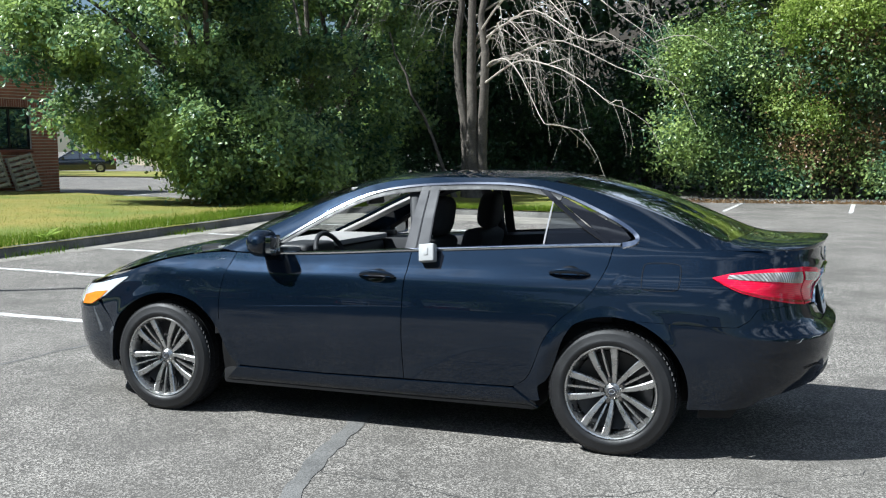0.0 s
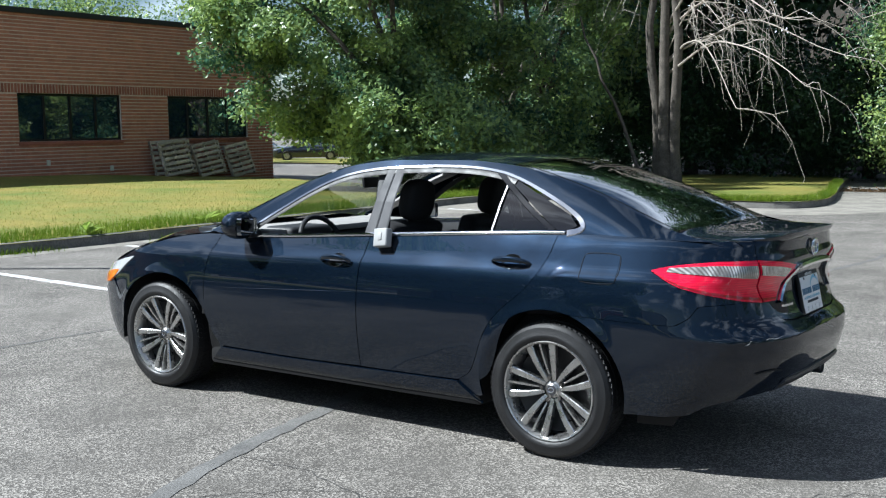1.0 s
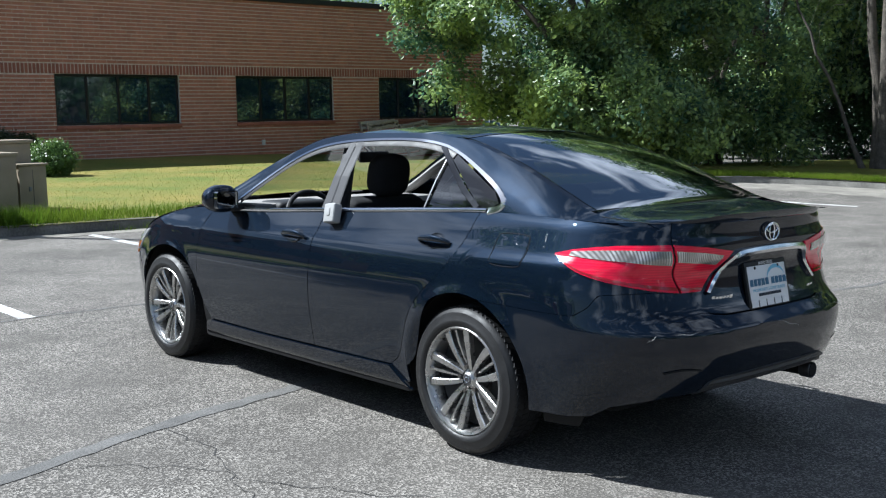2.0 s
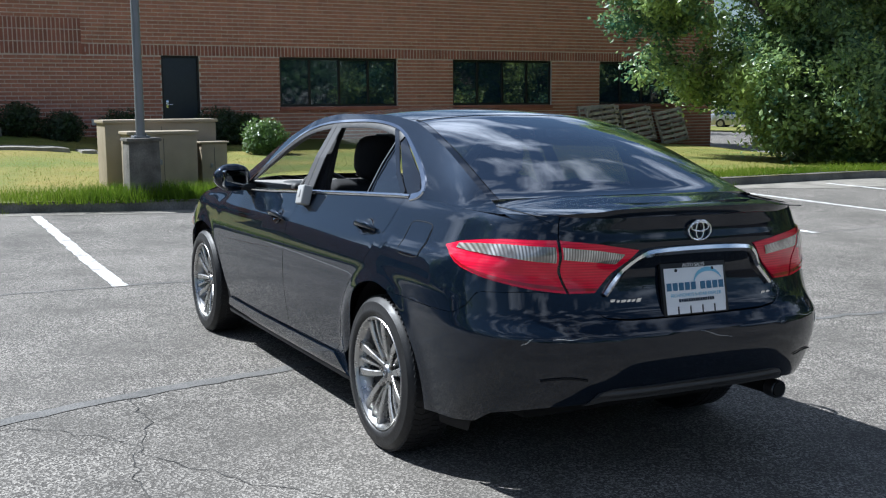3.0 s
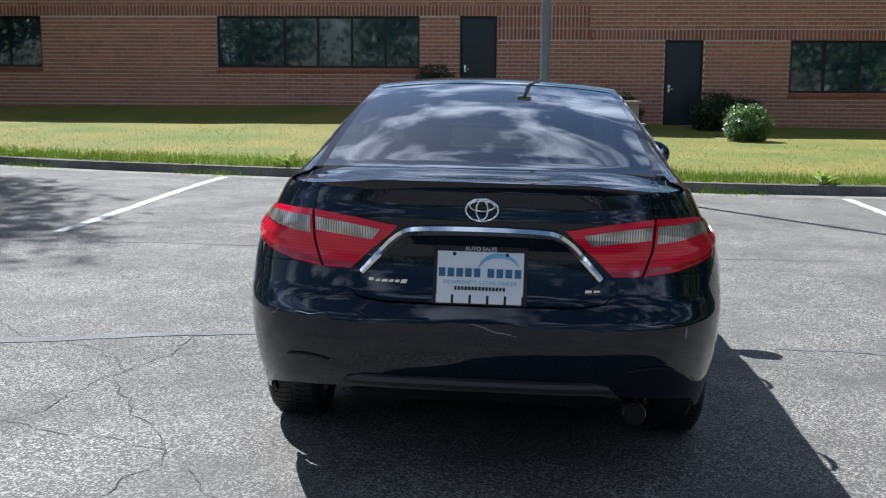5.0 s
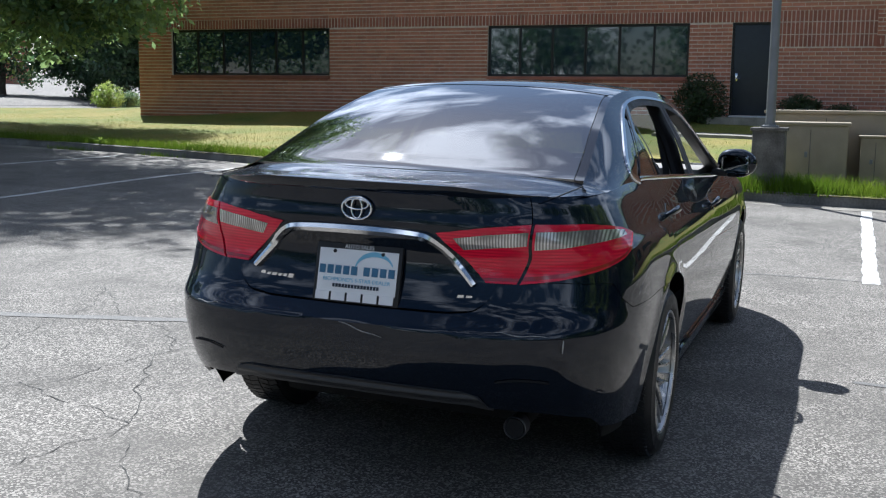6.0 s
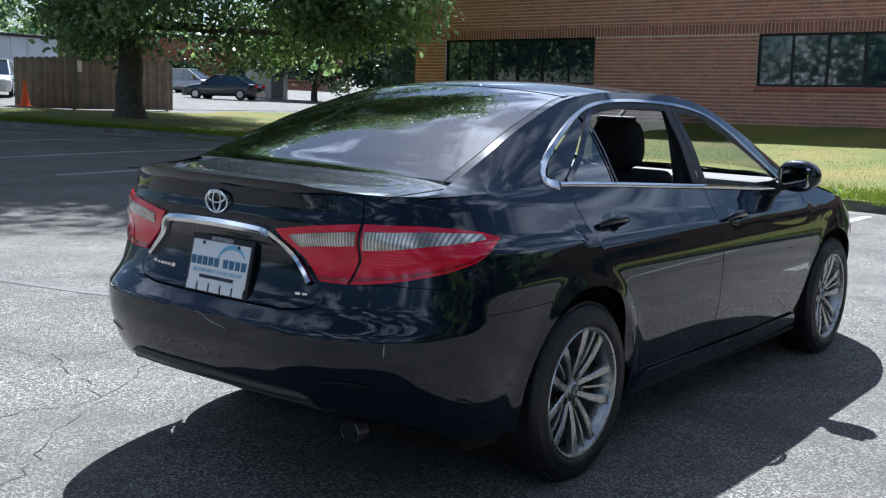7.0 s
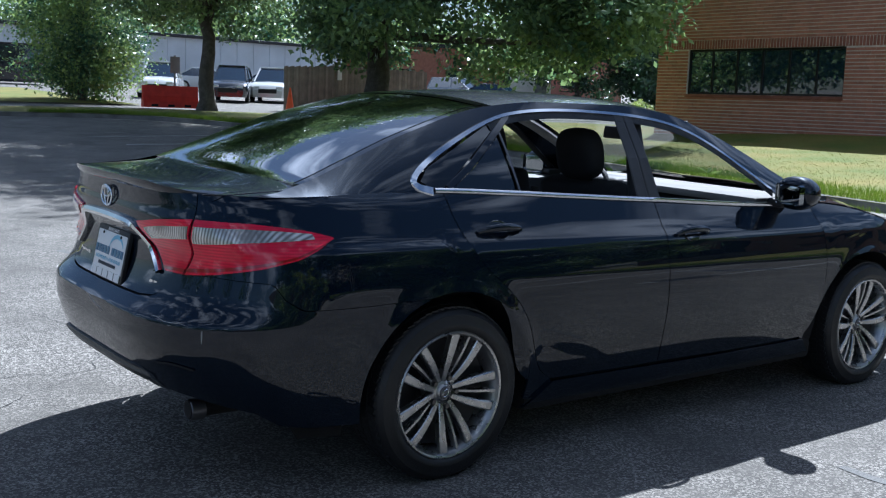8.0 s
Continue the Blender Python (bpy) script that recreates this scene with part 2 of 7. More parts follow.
def curve(*pts):
    """A smooth monotone curve through (x, y) pairs in ascending x."""
    xs, ys = np.array([p[0] for p in pts], float), np.array([p[1] for p in pts], float)
    h, d = np.diff(xs), np.diff(ys) / np.diff(xs)
    m = np.zeros(len(xs))
    for i in range(1, len(xs) - 1):
        if d[i - 1] * d[i] > 0:
            w1, w2 = 2 * h[i] + h[i - 1], h[i] + 2 * h[i - 1]
            m[i] = (w1 + w2) / (w1 / d[i - 1] + w2 / d[i])
    m[0], m[-1] = d[0], d[-1]

    def f(x):
        x = min(max(x, xs[0]), xs[-1])
        i = min(max(int(np.searchsorted(xs, x)) - 1, 0), len(xs) - 2)
        t = (x - xs[i]) / h[i]
        return float((2 * t**3 - 3 * t**2 + 1) * ys[i] + (t**3 - 2 * t**2 + t) * h[i] * m[i] + (-2 * t**3 + 3 * t**2) * ys[i + 1] + (t**3 - t**2) * h[i] * m[i + 1])

    return f


def rounded(pts, times=2, closed=False):
    """Cuts the corners of a polyline."""
    for _ in range(times):
        out = [] if closed else [pts[0]]
        n = len(pts)
        for i in range(n if closed else n - 1):
            a, b = pts[i], pts[(i + 1) % n]
            out += [tuple(x * 0.75 + y * 0.25 for x, y in zip(a, b)), tuple(x * 0.25 + y * 0.75 for x, y in zip(a, b))]
        pts = out if closed else out + [pts[-1]]
    return pts


def along(pts):
    """A polyline as a function of its length, 0 to 1."""
    p = np.array(pts, float)
    s = np.concatenate([[0], np.cumsum(np.linalg.norm(np.diff(p, axis=0), axis=1))])
    return lambda t: np.array([np.interp(t * s[-1], s, p[:, k]) for k in range(p.shape[1])]), float(s[-1])


def patch(bottom, top, left, right, surf, nu=24, nv=12, inset=0.0027, lip=0.012, mirror=False, bm=None, flush=False):
    """A panel bounded by four curves in the plane of surf, with a folded edge all round."""
    bm = bm or bmesh.new()
    (fb, lb), (ft, lt), (fl, ll), (fr, lr) = along(bottom), along(top), along(left), along(right)
    e0, e1 = inset / max(lb, lt), inset / max(ll, lr)
    c00, c10, c01, c11 = fb(0), fb(1), ft(0), ft(1)
    sgn = -1 if mirror else 1
    grid = []
    for i in range(nu + 1):
        s = e0 + (1 - 2 * e0) * i / nu
        col = []
        for j in range(nv + 1):
            t = e1 + (1 - (1 if flush else 2) * e1) * j / nv
            q = (1 - t) * fb(s) + t * ft(s) + (1 - s) * fl(t) + s * fr(t) - ((1 - s) * (1 - t) * c00 + s * (1 - t) * c10 + (1 - s) * t * c01 + s * t * c11)
            col.append(q)
        grid.append(col)
    vs = [[bm.verts.new((p[0], sgn * p[1], p[2])) for p in (surf(q[0], q[1], 0.0) for q in col)] for col in grid]
    for i in range(nu):
        for j in range(nv):
            f = (vs[i][j], vs[i + 1][j], vs[i + 1][j + 1], vs[i][j + 1])
            bm.faces.new(f if sgn > 0 else f[::-1])
    if lip:
        ring = [(i, 0) for i in range(nu)] + [(nu, j) for j in range(nv)] + [(i, nv) for i in range(nu, 0, -1)] + [(0, j) for j in range(nv, 0, -1)]
        inn = []
        for i, j in ring:
            p = surf(grid[i][j][0], grid[i][j][1], -lip)
            inn.append(bm.verts.new((p[0], sgn * p[1], p[2])))
        for k in range(len(ring)):
            if flush and ring[k][1] == nv and ring[(k + 1) % len(ring)][1] == nv:
                continue
            a, b = ring[k], ring[(k + 1) % len(ring)]
            f = (vs[a[0]][a[1]], inn[k], inn[(k + 1) % len(ring)], vs[b[0]][b[1]])
            bm.faces.new(f if sgn > 0 else f[::-1])
    return bm


# ---- the sedan ----
AX, HUB_Z, TYRE_R = 1.3875, 0.33, 0.333
REAR_END = curve((0.18, -2.190), (0.27, -2.270), (0.34, -2.335), (0.42, -2.392), (0.50, -2.424), (0.58, -2.440), (0.640, -2.439), (0.660, -2.418), (0.695, -2.380),
                 (0.73, -2.360), (0.86, -2.332), (0.90, -2.350), (0.93, -2.366), (0.97, -2.370), (1.02, -2.362), (1.07, -2.362), (1.14, -2.372))
FRONT_END = curve((0.16, 2.24), (0.25, 2.35), (0.40, 2.40), (0.55, 2.405), (0.65, 2.36), (0.74, 2.27), (0.85, 2.07), (1.0, 1.8))
SECTION = curve((0.17, -0.095), (0.22, -0.064), (0.27, -0.050), (0.34, -0.036), (0.40, -0.025), (0.48, -0.013), (0.55, -0.005), (0.66, 0.0), (0.76, -0.006), (0.84, -0.020),
                (0.885, -0.036), (0.905, -0.052), (0.95, -0.077), (1.0, -0.103), (1.05, -0.130), (1.08, -0.156), (1.12, -0.205))
PLAN = curve((-2.5, 0.872), (-1.8, 0.884), (-1.2, 0.893), (-0.2, 0.897), (0.8, 0.896), (1.4, 0.892), (2.3, 0.87))
TOP_Z = curve((-2.42, 1.090), (-2.365, 1.088), (-2.35, 1.083), (-2.32, 1.079), (-2.25, 1.072), (-2.1, 1.069), (-1.9, 1.072), (-1.6, 1.080), (-1.34, 1.075), (-1.11, 1.065), (-0.22, 1.018), (0.67, 0.978), (0.95, 0.985),
              (1.20, 0.965), (1.45, 0.915), (1.74, 0.835), (2.0, 0.755), (2.35, 0.69))


def cap_table(p, q, depth, n=400):
    th = np.linspace(0, math.pi / 2, n)
    a, b = np.sin(th) ** (2 / p), np.cos(th) ** (2 / q)
    s = np.concatenate([[0], np.cumsum(np.hypot(np.diff(a) * depth, np.diff(b) * 0.85))])
    return a, b, s


CAP_R, CAP_F = cap_table(2.85, 3.6, 0.72), cap_table(2.5, 2.9, 1.0)
UR0, UF0 = -1.72, 1.34
LR, LF = float(CAP_R[2][-1]), float(CAP_F[2][-1])


def u_at_x(x):
    """The way round the body at which its side reaches x."""
    if x < UR0:
        return UR0 - float(np.interp((UR0 - x) / 0.70, CAP_R[0], CAP_R[2]))
    if x > UF0:
        return UF0 + float(np.interp((x - UF0) / 1.02, CAP_F[0], CAP_F[2]))
    return x


def u_front_at(x, z):
    """The way round the nose at which the surface at height z reaches x."""
    if x <= UF0:
        return x
    return UF0 + float(np.interp((x - UF0) / (FRONT_END(z) - UF0), CAP_F[0], CAP_F[2]))


def u_rear(y, half=0.82):
    return UR0 - float(np.interp(-y / half, -CAP_R[1], CAP_R[2]))


def u_front(y, half=0.80):
    return UF0 + float(np.interp(-y / half, -CAP_F[1], CAP_F[2]))


U_REAR, U_FRONT = UR0 - LR, UF0 + LF


def body_raw(u, z):
    if u < UR0:
        k = UR0 - u
        a, b = float(np.interp(k, CAP_R[2], CAP_R[0])), float(np.interp(k, CAP_R[2], CAP_R[1]))
        x = UR0 - (UR0 - REAR_END(z)) * a
    elif u > UF0:
        k = u - UF0
        a, b = float(np.interp(k, CAP_F[2], CAP_F[0])), float(np.interp(k, CAP_F[2], CAP_F[1]))
        x = UF0 + (FRONT_END(z) - UF0) * a
    else:
        x, b = u, 1.0
    w = PLAN(x) + SECTION(z)
    for ax in (-AX, AX):
        r = math.hypot(x - ax, z - HUB_Z)
        w += 0.012 * math.exp(-((r - 0.388) / 0.042) ** 2)
    # soft crease along the doors
    w += 0.006 * math.exp(-((z - (0.865 - 0.02 * x)) / 0.018) ** 2) * (1 if -2 < x < 1.3 else 0.3)
    return np.array((x, w * b, z))


def smooth_step(v):
    v = min(1.0, max(0.0, v))
    return v * v * (3 - 2 * v)


def body(u, z, off=0.0):
    p = body_raw(u, z)
    if not off:
        return p
    e = 0.004
    n = np.cross(body_raw(u + e, z) - body_raw(u - e, z), body_raw(u, z + e) - body_raw(u, z - e))
    n = n / (np.linalg.norm(n) or 1)
    if n[1] < 0 and u < U_FRONT and u > U_REAR:
        n = -n if abs(n[1]) > 1e-6 else n
    return p + n * off


def top_u(u):
    x = body_raw(u, 1.05 if u < 0 else 0.9)[0]
    return TOP_Z(x)


RAIL_Y = curve((-2.16, 0.695), (-2.05, 0.668), (-1.93, 0.648), (-1.75, 0.628), (-1.42, 0.585), (-1.0, 0.540), (-0.7, 0.548), (-0.3, 0.570), (0.0, 0.594), (0.25, 0.632), (0.5, 0.675), (0.72, 0.715), (1.05, 0.765))
RAIL_Z = curve((-2.16, 1.073), (-2.05, 1.080), (-1.93, 1.104), (-1.75, 1.170), (-1.42, 1.292), (-1.0, 1.400), (-0.7, 1.425), (-0.3, 1.425), (0.0, 1.398), (0.25, 1.325), (0.5, 1.225), (0.72, 1.125), (1.05, 0.985))
ROOF_Z = curve((-2.50, 1.086), (-2.30, 1.094), (-2.03, 1.107), (-1.96, 1.119), (-1.86, 1.165), (-1.64, 1.262), (-1.42, 1.340), (-1.2, 1.399), (-1.0, 1.438), (-0.75, 1.458), (-0.45, 1.464), (0.0, 1.447), (0.35, 1.385), (0.6, 1.300), (1.0, 1.125), (1.18, 1.035))
HOOD_Z = curve((0.9, 1.045), (1.15, 1.030), (1.5, 0.985), (1.85, 0.90), (2.1, 0.81), (2.35, 0.69))


def belt_y(x):
    return float(body_raw(u_at_x(x), TOP_Z(x))[1])


def side_raw(x, z):
    """The side of the cabin above the belt, leaning in to the roof rail."""
    zb, zr = TOP_Z(x), RAIL_Z(x)
    w = (z - zb) / max(zr - zb, 0.02)
    yb, yr = belt_y(x), RAIL_Y(x)
    return np.array((x, yb + (yr - yb) * w + 0.018 * max(0.0, w * (1 - w)) * 4 * min(1, (zr - zb) / 0.25), z))


def side(x, z, off=0.0):
    p = side_raw(x, z)
    return p + np.array((0, 0.87, 0.48)) * off


def roof(x, v, off=0.0):
    """v runs from one rail, -1, to the other."""
    yr, zr, zc = RAIL_Y(x), RAIL_Z(x), ROOF_Z(x)
    return np.array((x, yr * v, zr + (zc - zr) * (1 - abs(v) ** 2.3) + off))


car = thing("car", "dark midnight-blue four-door sedan with open windows, parked across the stalls", "car")


def joined(bm):
    """Closes the middle seam of a panel that was built as two halves."""
    for v in bm.verts:
        if abs(v.co.y) < 0.0045:
            v.co.y = 0
    bmesh.ops.delete(bm, geom=[f for f in bm.faces if all(v.co.y == 0 for v in f.verts)], context="FACES")
    bmesh.ops.remove_doubles(bm, verts=bm.verts, dist=0.0015)
    return bm


def both(name, material, label, make, parent=None, smooth=35):
    return [part(name, make(m), material, parent or car, label, smooth) for m in (False, True)]


def arc(ax, r, a0, a1, n=16):
    return [(ax + r * math.cos(radians(a0 + (a1 - a0) * i / n)), HUB_Z + r * math.sin(radians(a0 + (a1 - a0) * i / n))) for i in range(n + 1)]


def uz(pts):
    return [(u_at_x(x), z) for x, z in pts]


def belt_pts(x0, x1, n=14, dz=0.0):
    return [(u_at_x(x), TOP_Z(x) + dz) for x in np.linspace(x0, x1, n)]


ARCH = 0.397
A_CUT = rounded([(0.89, 0.980), (0.955, 0.80), (0.975, 0.62), (0.955, 0.45), (0.90, 0.335), (0.84, 0.312)], 2)
B_CUT = [(-0.235, 1.015), (-0.222, 0.80), (-0.215, 0.55), (-0.215, 0.312)]
C_CUT = rounded([(-1.365, 1.075), (-1.35, 0.97), (-1.27, 0.82), (-1.13, 0.715), (-1.03, 0.60), (-0.975, 0.45), (-0.93, 0.36), (-0.85, 0.318)], 2)
SEAM_BODY = [(x, z) for x, z in ((-2.03, 0.70), (-2.10, 0.735), (-2.15, 0.79))]
LID_EDGE = [(u_rear(0.44), 0.775), (u_rear(0.53), 0.87), (u_rear(0.60), 0.98), (u_rear(0.625), top_u(u_rear(0.625)))]


def front_door(m):
    return patch([(p[0], p[1]) for p in (A_CUT[-1], (0.3, 0.305), B_CUT[-1])], belt_pts(0.89, -0.235), A_CUT[::-1], B_CUT[::-1], body, 34, 22, mirror=m)


def rear_door(m):
    return patch([B_CUT[-1], (-0.6, 0.312), C_CUT[-1]], belt_pts(-0.235, -1.365), B_CUT[::-1], C_CUT[::-1], body, 34, 22, mirror=m)


def fender(m):
    low = arc(AX, ARCH, 23, 182, 26) + [(0.995, 0.245)]
    front = [low[0], (1.80, 0.56), (1.90, 0.66), (2.02, 0.745)]
    return patch(uz(low), [(u_front_at(x, TOP_Z(x)), TOP_Z(x)) for x in np.linspace(2.02, 0.89, 20)], uz(front), [(0.875, 0.245), (0.86, 0.312)] + A_CUT[::-1], body, 44, 18, mirror=m)


def quarter(m):
    low = [(-0.875, 0.245), (-1.0, 0.245)] + arc(-AX, ARCH, 0, 107, 22) + [(-1.75, 0.702)] + SEAM_BODY
    low = uz(low) + [(u_rear(0.62), 0.80), (u_rear(0.455), 0.792)]
    top = [(u, top_u(u)) for u in np.linspace(u_at_x(-1.365), u_rear(0.625), 24)]
    return patch(low, top, [(-0.875, 0.245), (-0.85, 0.312)] + C_CUT[::-1], [(u_rear(0.455), 0.792)] + LID_EDGE[1:], body, 64, 26, mirror=m, flush=True)


def sill(m):
    return patch([(0.98, 0.195), (-0.99, 0.205)], [(0.86, 0.305), (0.3, 0.300), (-0.215, 0.305), (-0.85, 0.312)], [(0.98, 0.195), (0.92, 0.25), (0.86, 0.305)], [(-0.99, 0.205), (-0.93, 0.25), (-0.85, 0.312)], lambda u, z, o=0.0: body(u, z, o) + np.array((0, 0.014 * smooth_step((z - 0.195) / 0.05), 0)), 30, 10, mirror=m)


both("front_door", "paint", "", front_door)
both("rear_door", "paint", "", rear_door)
both("front_fender", "paint", "", fender)
both("rear_quarter_panel", "paint", "", quarter)
both("sill", "paint", "", sill)

# rear bumper, from one wheel arch round to the other
BUMPER_TOP = uz(arc(-AX, ARCH, 107, 107.1, 1)[:1] + [(-1.75, 0.702)] + SEAM_BODY) + [(u_rear(0.62), 0.80), (u_rear(0.455), 0.792), (u_rear(0.425), 0.735), (u_rear(0.385), 0.700), (u_rear(0.30), 0.690), (U_REAR, 0.688)]
BUMPER_LOW = [(u_at_x(-1.765), 0.268), (u_at_x(-2.0), 0.272), (u_at_x(-2.12), 0.285), (u_rear(0.74), 0.335), (u_rear(0.62), 0.370), (u_rear(0.47), 0.386), (u_rear(0.43), 0.398), (U_REAR, 0.404)]


def rear_bumper(m, bm=None):
    return patch(BUMPER_LOW, BUMPER_TOP, uz(arc(-AX, ARCH, 189.3, 107, 18)), [(U_REAR, 0.404), (U_REAR, 0.688)], body, 60, 30, mirror=m, bm=bm)


part("rear_bumper", joined(rear_bumper(True, rear_bumper(False))), "paint", car)


def diffuser(m, bm=None):
    low, top = [(u_rear(0.47), 0.372), (u_rear(0.40), 0.392), (U_REAR, 0.394)], [(u_rear(0.425), 0.428), (u_rear(0.38), 0.444), (U_REAR, 0.446)]
    ridge = lambda u, z, o=0.0: body(u, z, o) + np.array((-0.009 - 0.005 * math.cos((z - 0.42) * 190) + 0.5 * max(0.0, 0.40 - z), 0, 0))
    return patch(low, top, [low[0], top[0]], [low[-1], top[-1]], ridge, 24, 12, mirror=m, bm=bm)


part("diffuser", joined(diffuser(True, diffuser(False))), "grey_plastic", car, "grey-black lower bumper insert")
for y0, y1, z in ((0.50, 0.66, 0.487), (-0.66, -0.50, 0.487)):
    bm = bmesh.new()
    for k in range(9):
        y = y0 + (y1 - y0) * k / 8
        p = body(u_rear(abs(y), 0.87), z + 0.01 * math.sin(math.pi * k / 8), 0.0015)
        a = bm.verts.new((p[0] - 0.0015, y, p[2] + 0.0035))
        b = bm.verts.new((p[0] - 0.0015, y, p[2] - 0.0035))
        if k:
            bm.faces.new((la, lb, b, a))
        la, lb = a, b
    part("bumper_slot", bm, "inner", car, "thin black bumper slot")

# boot lid: rear face and deck in one pressing
LID_LOW = [(u_rear(0.44), 0.775), (u_rear(0.425), 0.735), (u_rear(0.385), 0.703), (u_rear(0.30), 0.693), (U_REAR, 0.691)]


def lid_face(m, bm=None):
    return patch(LID_LOW, [(u, top_u(u)) for u in np.linspace(u_rear(0.625), U_REAR, 16)], LID_EDGE, [(U_REAR, 0.691), (U_REAR, top_u(U_REAR))], body, 30, 40, mirror=m, bm=bm)


def cap_y(x, z):
    """Half width of the tail at a height."""
    a = min(1.0, max(0.0, (UR0 - x) / (UR0 - REAR_END(z))))
    return (PLAN(x) + SECTION(z)) * float(np.interp(a, CAP_R[0], CAP_R[1]))


def cap_x(y, z):
    """How far back the tail reaches at a distance from the middle."""
    b = min(1.0, abs(y) / (PLAN(-2.2) + SECTION(z)))
    return UR0 - (UR0 - REAR_END(z)) * float(np.interp(-b, -CAP_R[1], CAP_R[0]))


def deck_z(x, y, z_lip=0.0):
    """Height of the deck at a point, running into the lip."""
    ye = max(0.30, cap_y(max(x, -2.33), TOP_Z(x)))
    return max(z_lip, TOP_Z(x) + (ROOF_Z(x) - TOP_Z(x)) * (1 - min(1, abs(y) / ye) ** 3.8))


def deck(n=44, k=48):
    """The top behind the rear window, shoulder to shoulder, from the glass to the lip."""
    bm = bmesh.new()
    rows = []
    for j in range(k + 1):
        v = -1 + 2 * j / k
        y = 0.735 * v
        xf = -1.929 - 0.055 * max(0, 1 - (y / 0.62) ** 2) if abs(y) < 0.645 else -1.86
        xe = min(xf - 0.004, cap_x(y, 1.075))
        row = []
        for i in range(n + 1):
            x = xf + (xe - xf) * i / n
            yy = y
            row.append(bm.verts.new((x, yy, deck_z(x, yy) - (0.0015 if abs(y) > 0.645 and x > -1.95 else 0))))
        rows.append(row)
    for a, b in zip(rows, rows[1:]):
        for i in range(n):
            f = (a[i], a[i + 1], b[i + 1], b[i])
            if len({tuple(round(c, 5) for c in q.co) for q in f}) == 4:
                bm.faces.new(f)
    return bm


lid = part("boot_lid", joined(lid_face(True, lid_face(False))), "paint", car)
part("deck", deck(), "paint", lid)
for s_ in (1, -1):
    pts = []
    for k in range(16):
        x = -1.94 - 0.335 * k / 15
        y = s_ * (0.648 - 0.030 * k / 15)
        pts.append((x, y, deck_z(x, y)))
    part("lid_seam", tube(pts, 0.0022, 6), "inner", lid)


def spoiler():
    bm = bmesh.new()
    rows = []
    for j in range(41):
        y = -0.60 + 1.2 * j / 40
        f = 1 - (abs(y) / 0.60) ** 4
        xe = cap_x(y, 1.085)
        zt = TOP_Z(xe) + 0.001
        prof = [(0.20, 0.0), (0.12, 0.004 * f), (0.05, 0.001 + 0.009 * f), (-0.003, 0.001 + 0.011 * f), (-0.004 - 0.018 * f, 0.010 * f), (-0.003 - 0.015 * f, -0.006 * f - 0.001), (0.004, -0.004 - 0.026 * f)]
        rows.append([bm.verts.new((xe + dx, y, deck_z(xe + dx, y, zt) + dz)) for dx, dz in prof])
    for a, b in zip(rows, rows[1:]):
        for k in range(len(a) - 1):
            bm.faces.new((a[k], a[k + 1], b[k + 1], b[k]))
    bm.faces.new(rows[0])
    bm.faces.new(rows[-1][::-1])
    return bm


part("spoiler", spoiler(), "paint", lid, "low body-coloured lip spoiler")

# bonnet, front bumper, grille
def bonnet():
    bm = bmesh.new()
    rows = []
    for i in range(31):
        x = 1.02 + 1.20 * i / 30
        yt = float(body_raw(u_front_at(x, TOP_Z(x)), TOP_Z(x))[1]) - 0.004
        zt, zc = TOP_Z(x), max(HOOD_Z(x), TOP_Z(x))
        row = []
        for j in range(25):
            v = -1 + 2 * j / 24
            z = zt + (zc - zt) * (1 - abs(v) ** 2.2) + 0.012 * math.exp(-((abs(v) - 0.62) / 0.10) ** 2)
            row.append(bm.verts.new((x, yt * v, z)))
        rows.append(row)
    for a, b in zip(rows, rows[1:]):
        for j in range(24):
            bm.faces.new((a[j], b[j], b[j + 1], a[j + 1]))
    return bm


part("bonnet", bonnet(), "paint", car)


def front_bumper(m, bm=None):
    low = [(u_at_x(1.745), 0.20), (u_at_x(2.0), 0.175), (U_FRONT, 0.17)]
    top = uz([(AX + ARCH * math.cos(radians(157)) * -1, HUB_Z + ARCH * math.sin(radians(157))), (1.80, 0.56), (1.90, 0.63), (2.04, 0.66)]) + [(u_front(0.45), 0.66), (U_FRONT, 0.68)]
    edge = [(AX + ARCH * math.cos(radians(a)), HUB_Z + ARCH * math.sin(radians(a))) for a in np.linspace(-20, 23, 10)]
    return patch(low, top, uz(edge), [(U_FRONT, 0.17), (U_FRONT, 0.68)], body, 40, 20, mirror=not m, bm=bm)


part("front_bumper", joined(front_bumper(True, front_bumper(False))), "paint", car)


def nose(m, bm=None):
    return patch([(u_front(0.45), 0.66), (U_FRONT, 0.68)], [(u_front(0.5), 0.73), (U_FRONT, 0.72)], [(u_front(0.45), 0.66), (u_front(0.5), 0.73)], [(U_FRONT, 0.68), (U_FRONT, 0.72)], lambda u, z, o=0: body(u, z, o), 16, 4, mirror=not m, bm=bm)


part("upper_grille", joined(nose(True, nose(False))), "gloss_black", car)


def proud(poly_low, poly_top, off, nu=24, nv=8):
    """A lamp or trim piece that stands a little off the panels it covers."""
    surf = lambda u, z, o=0.0: body(u, z, off if o == 0 else -0.012)
    return lambda m, bm=None: patch(poly_low, poly_top, [poly_low[0], poly_top[0]], [poly_low[-1], poly_top[-1]], surf, nu, nv, inset=0.0, lip=0.01, mirror=m, bm=bm)


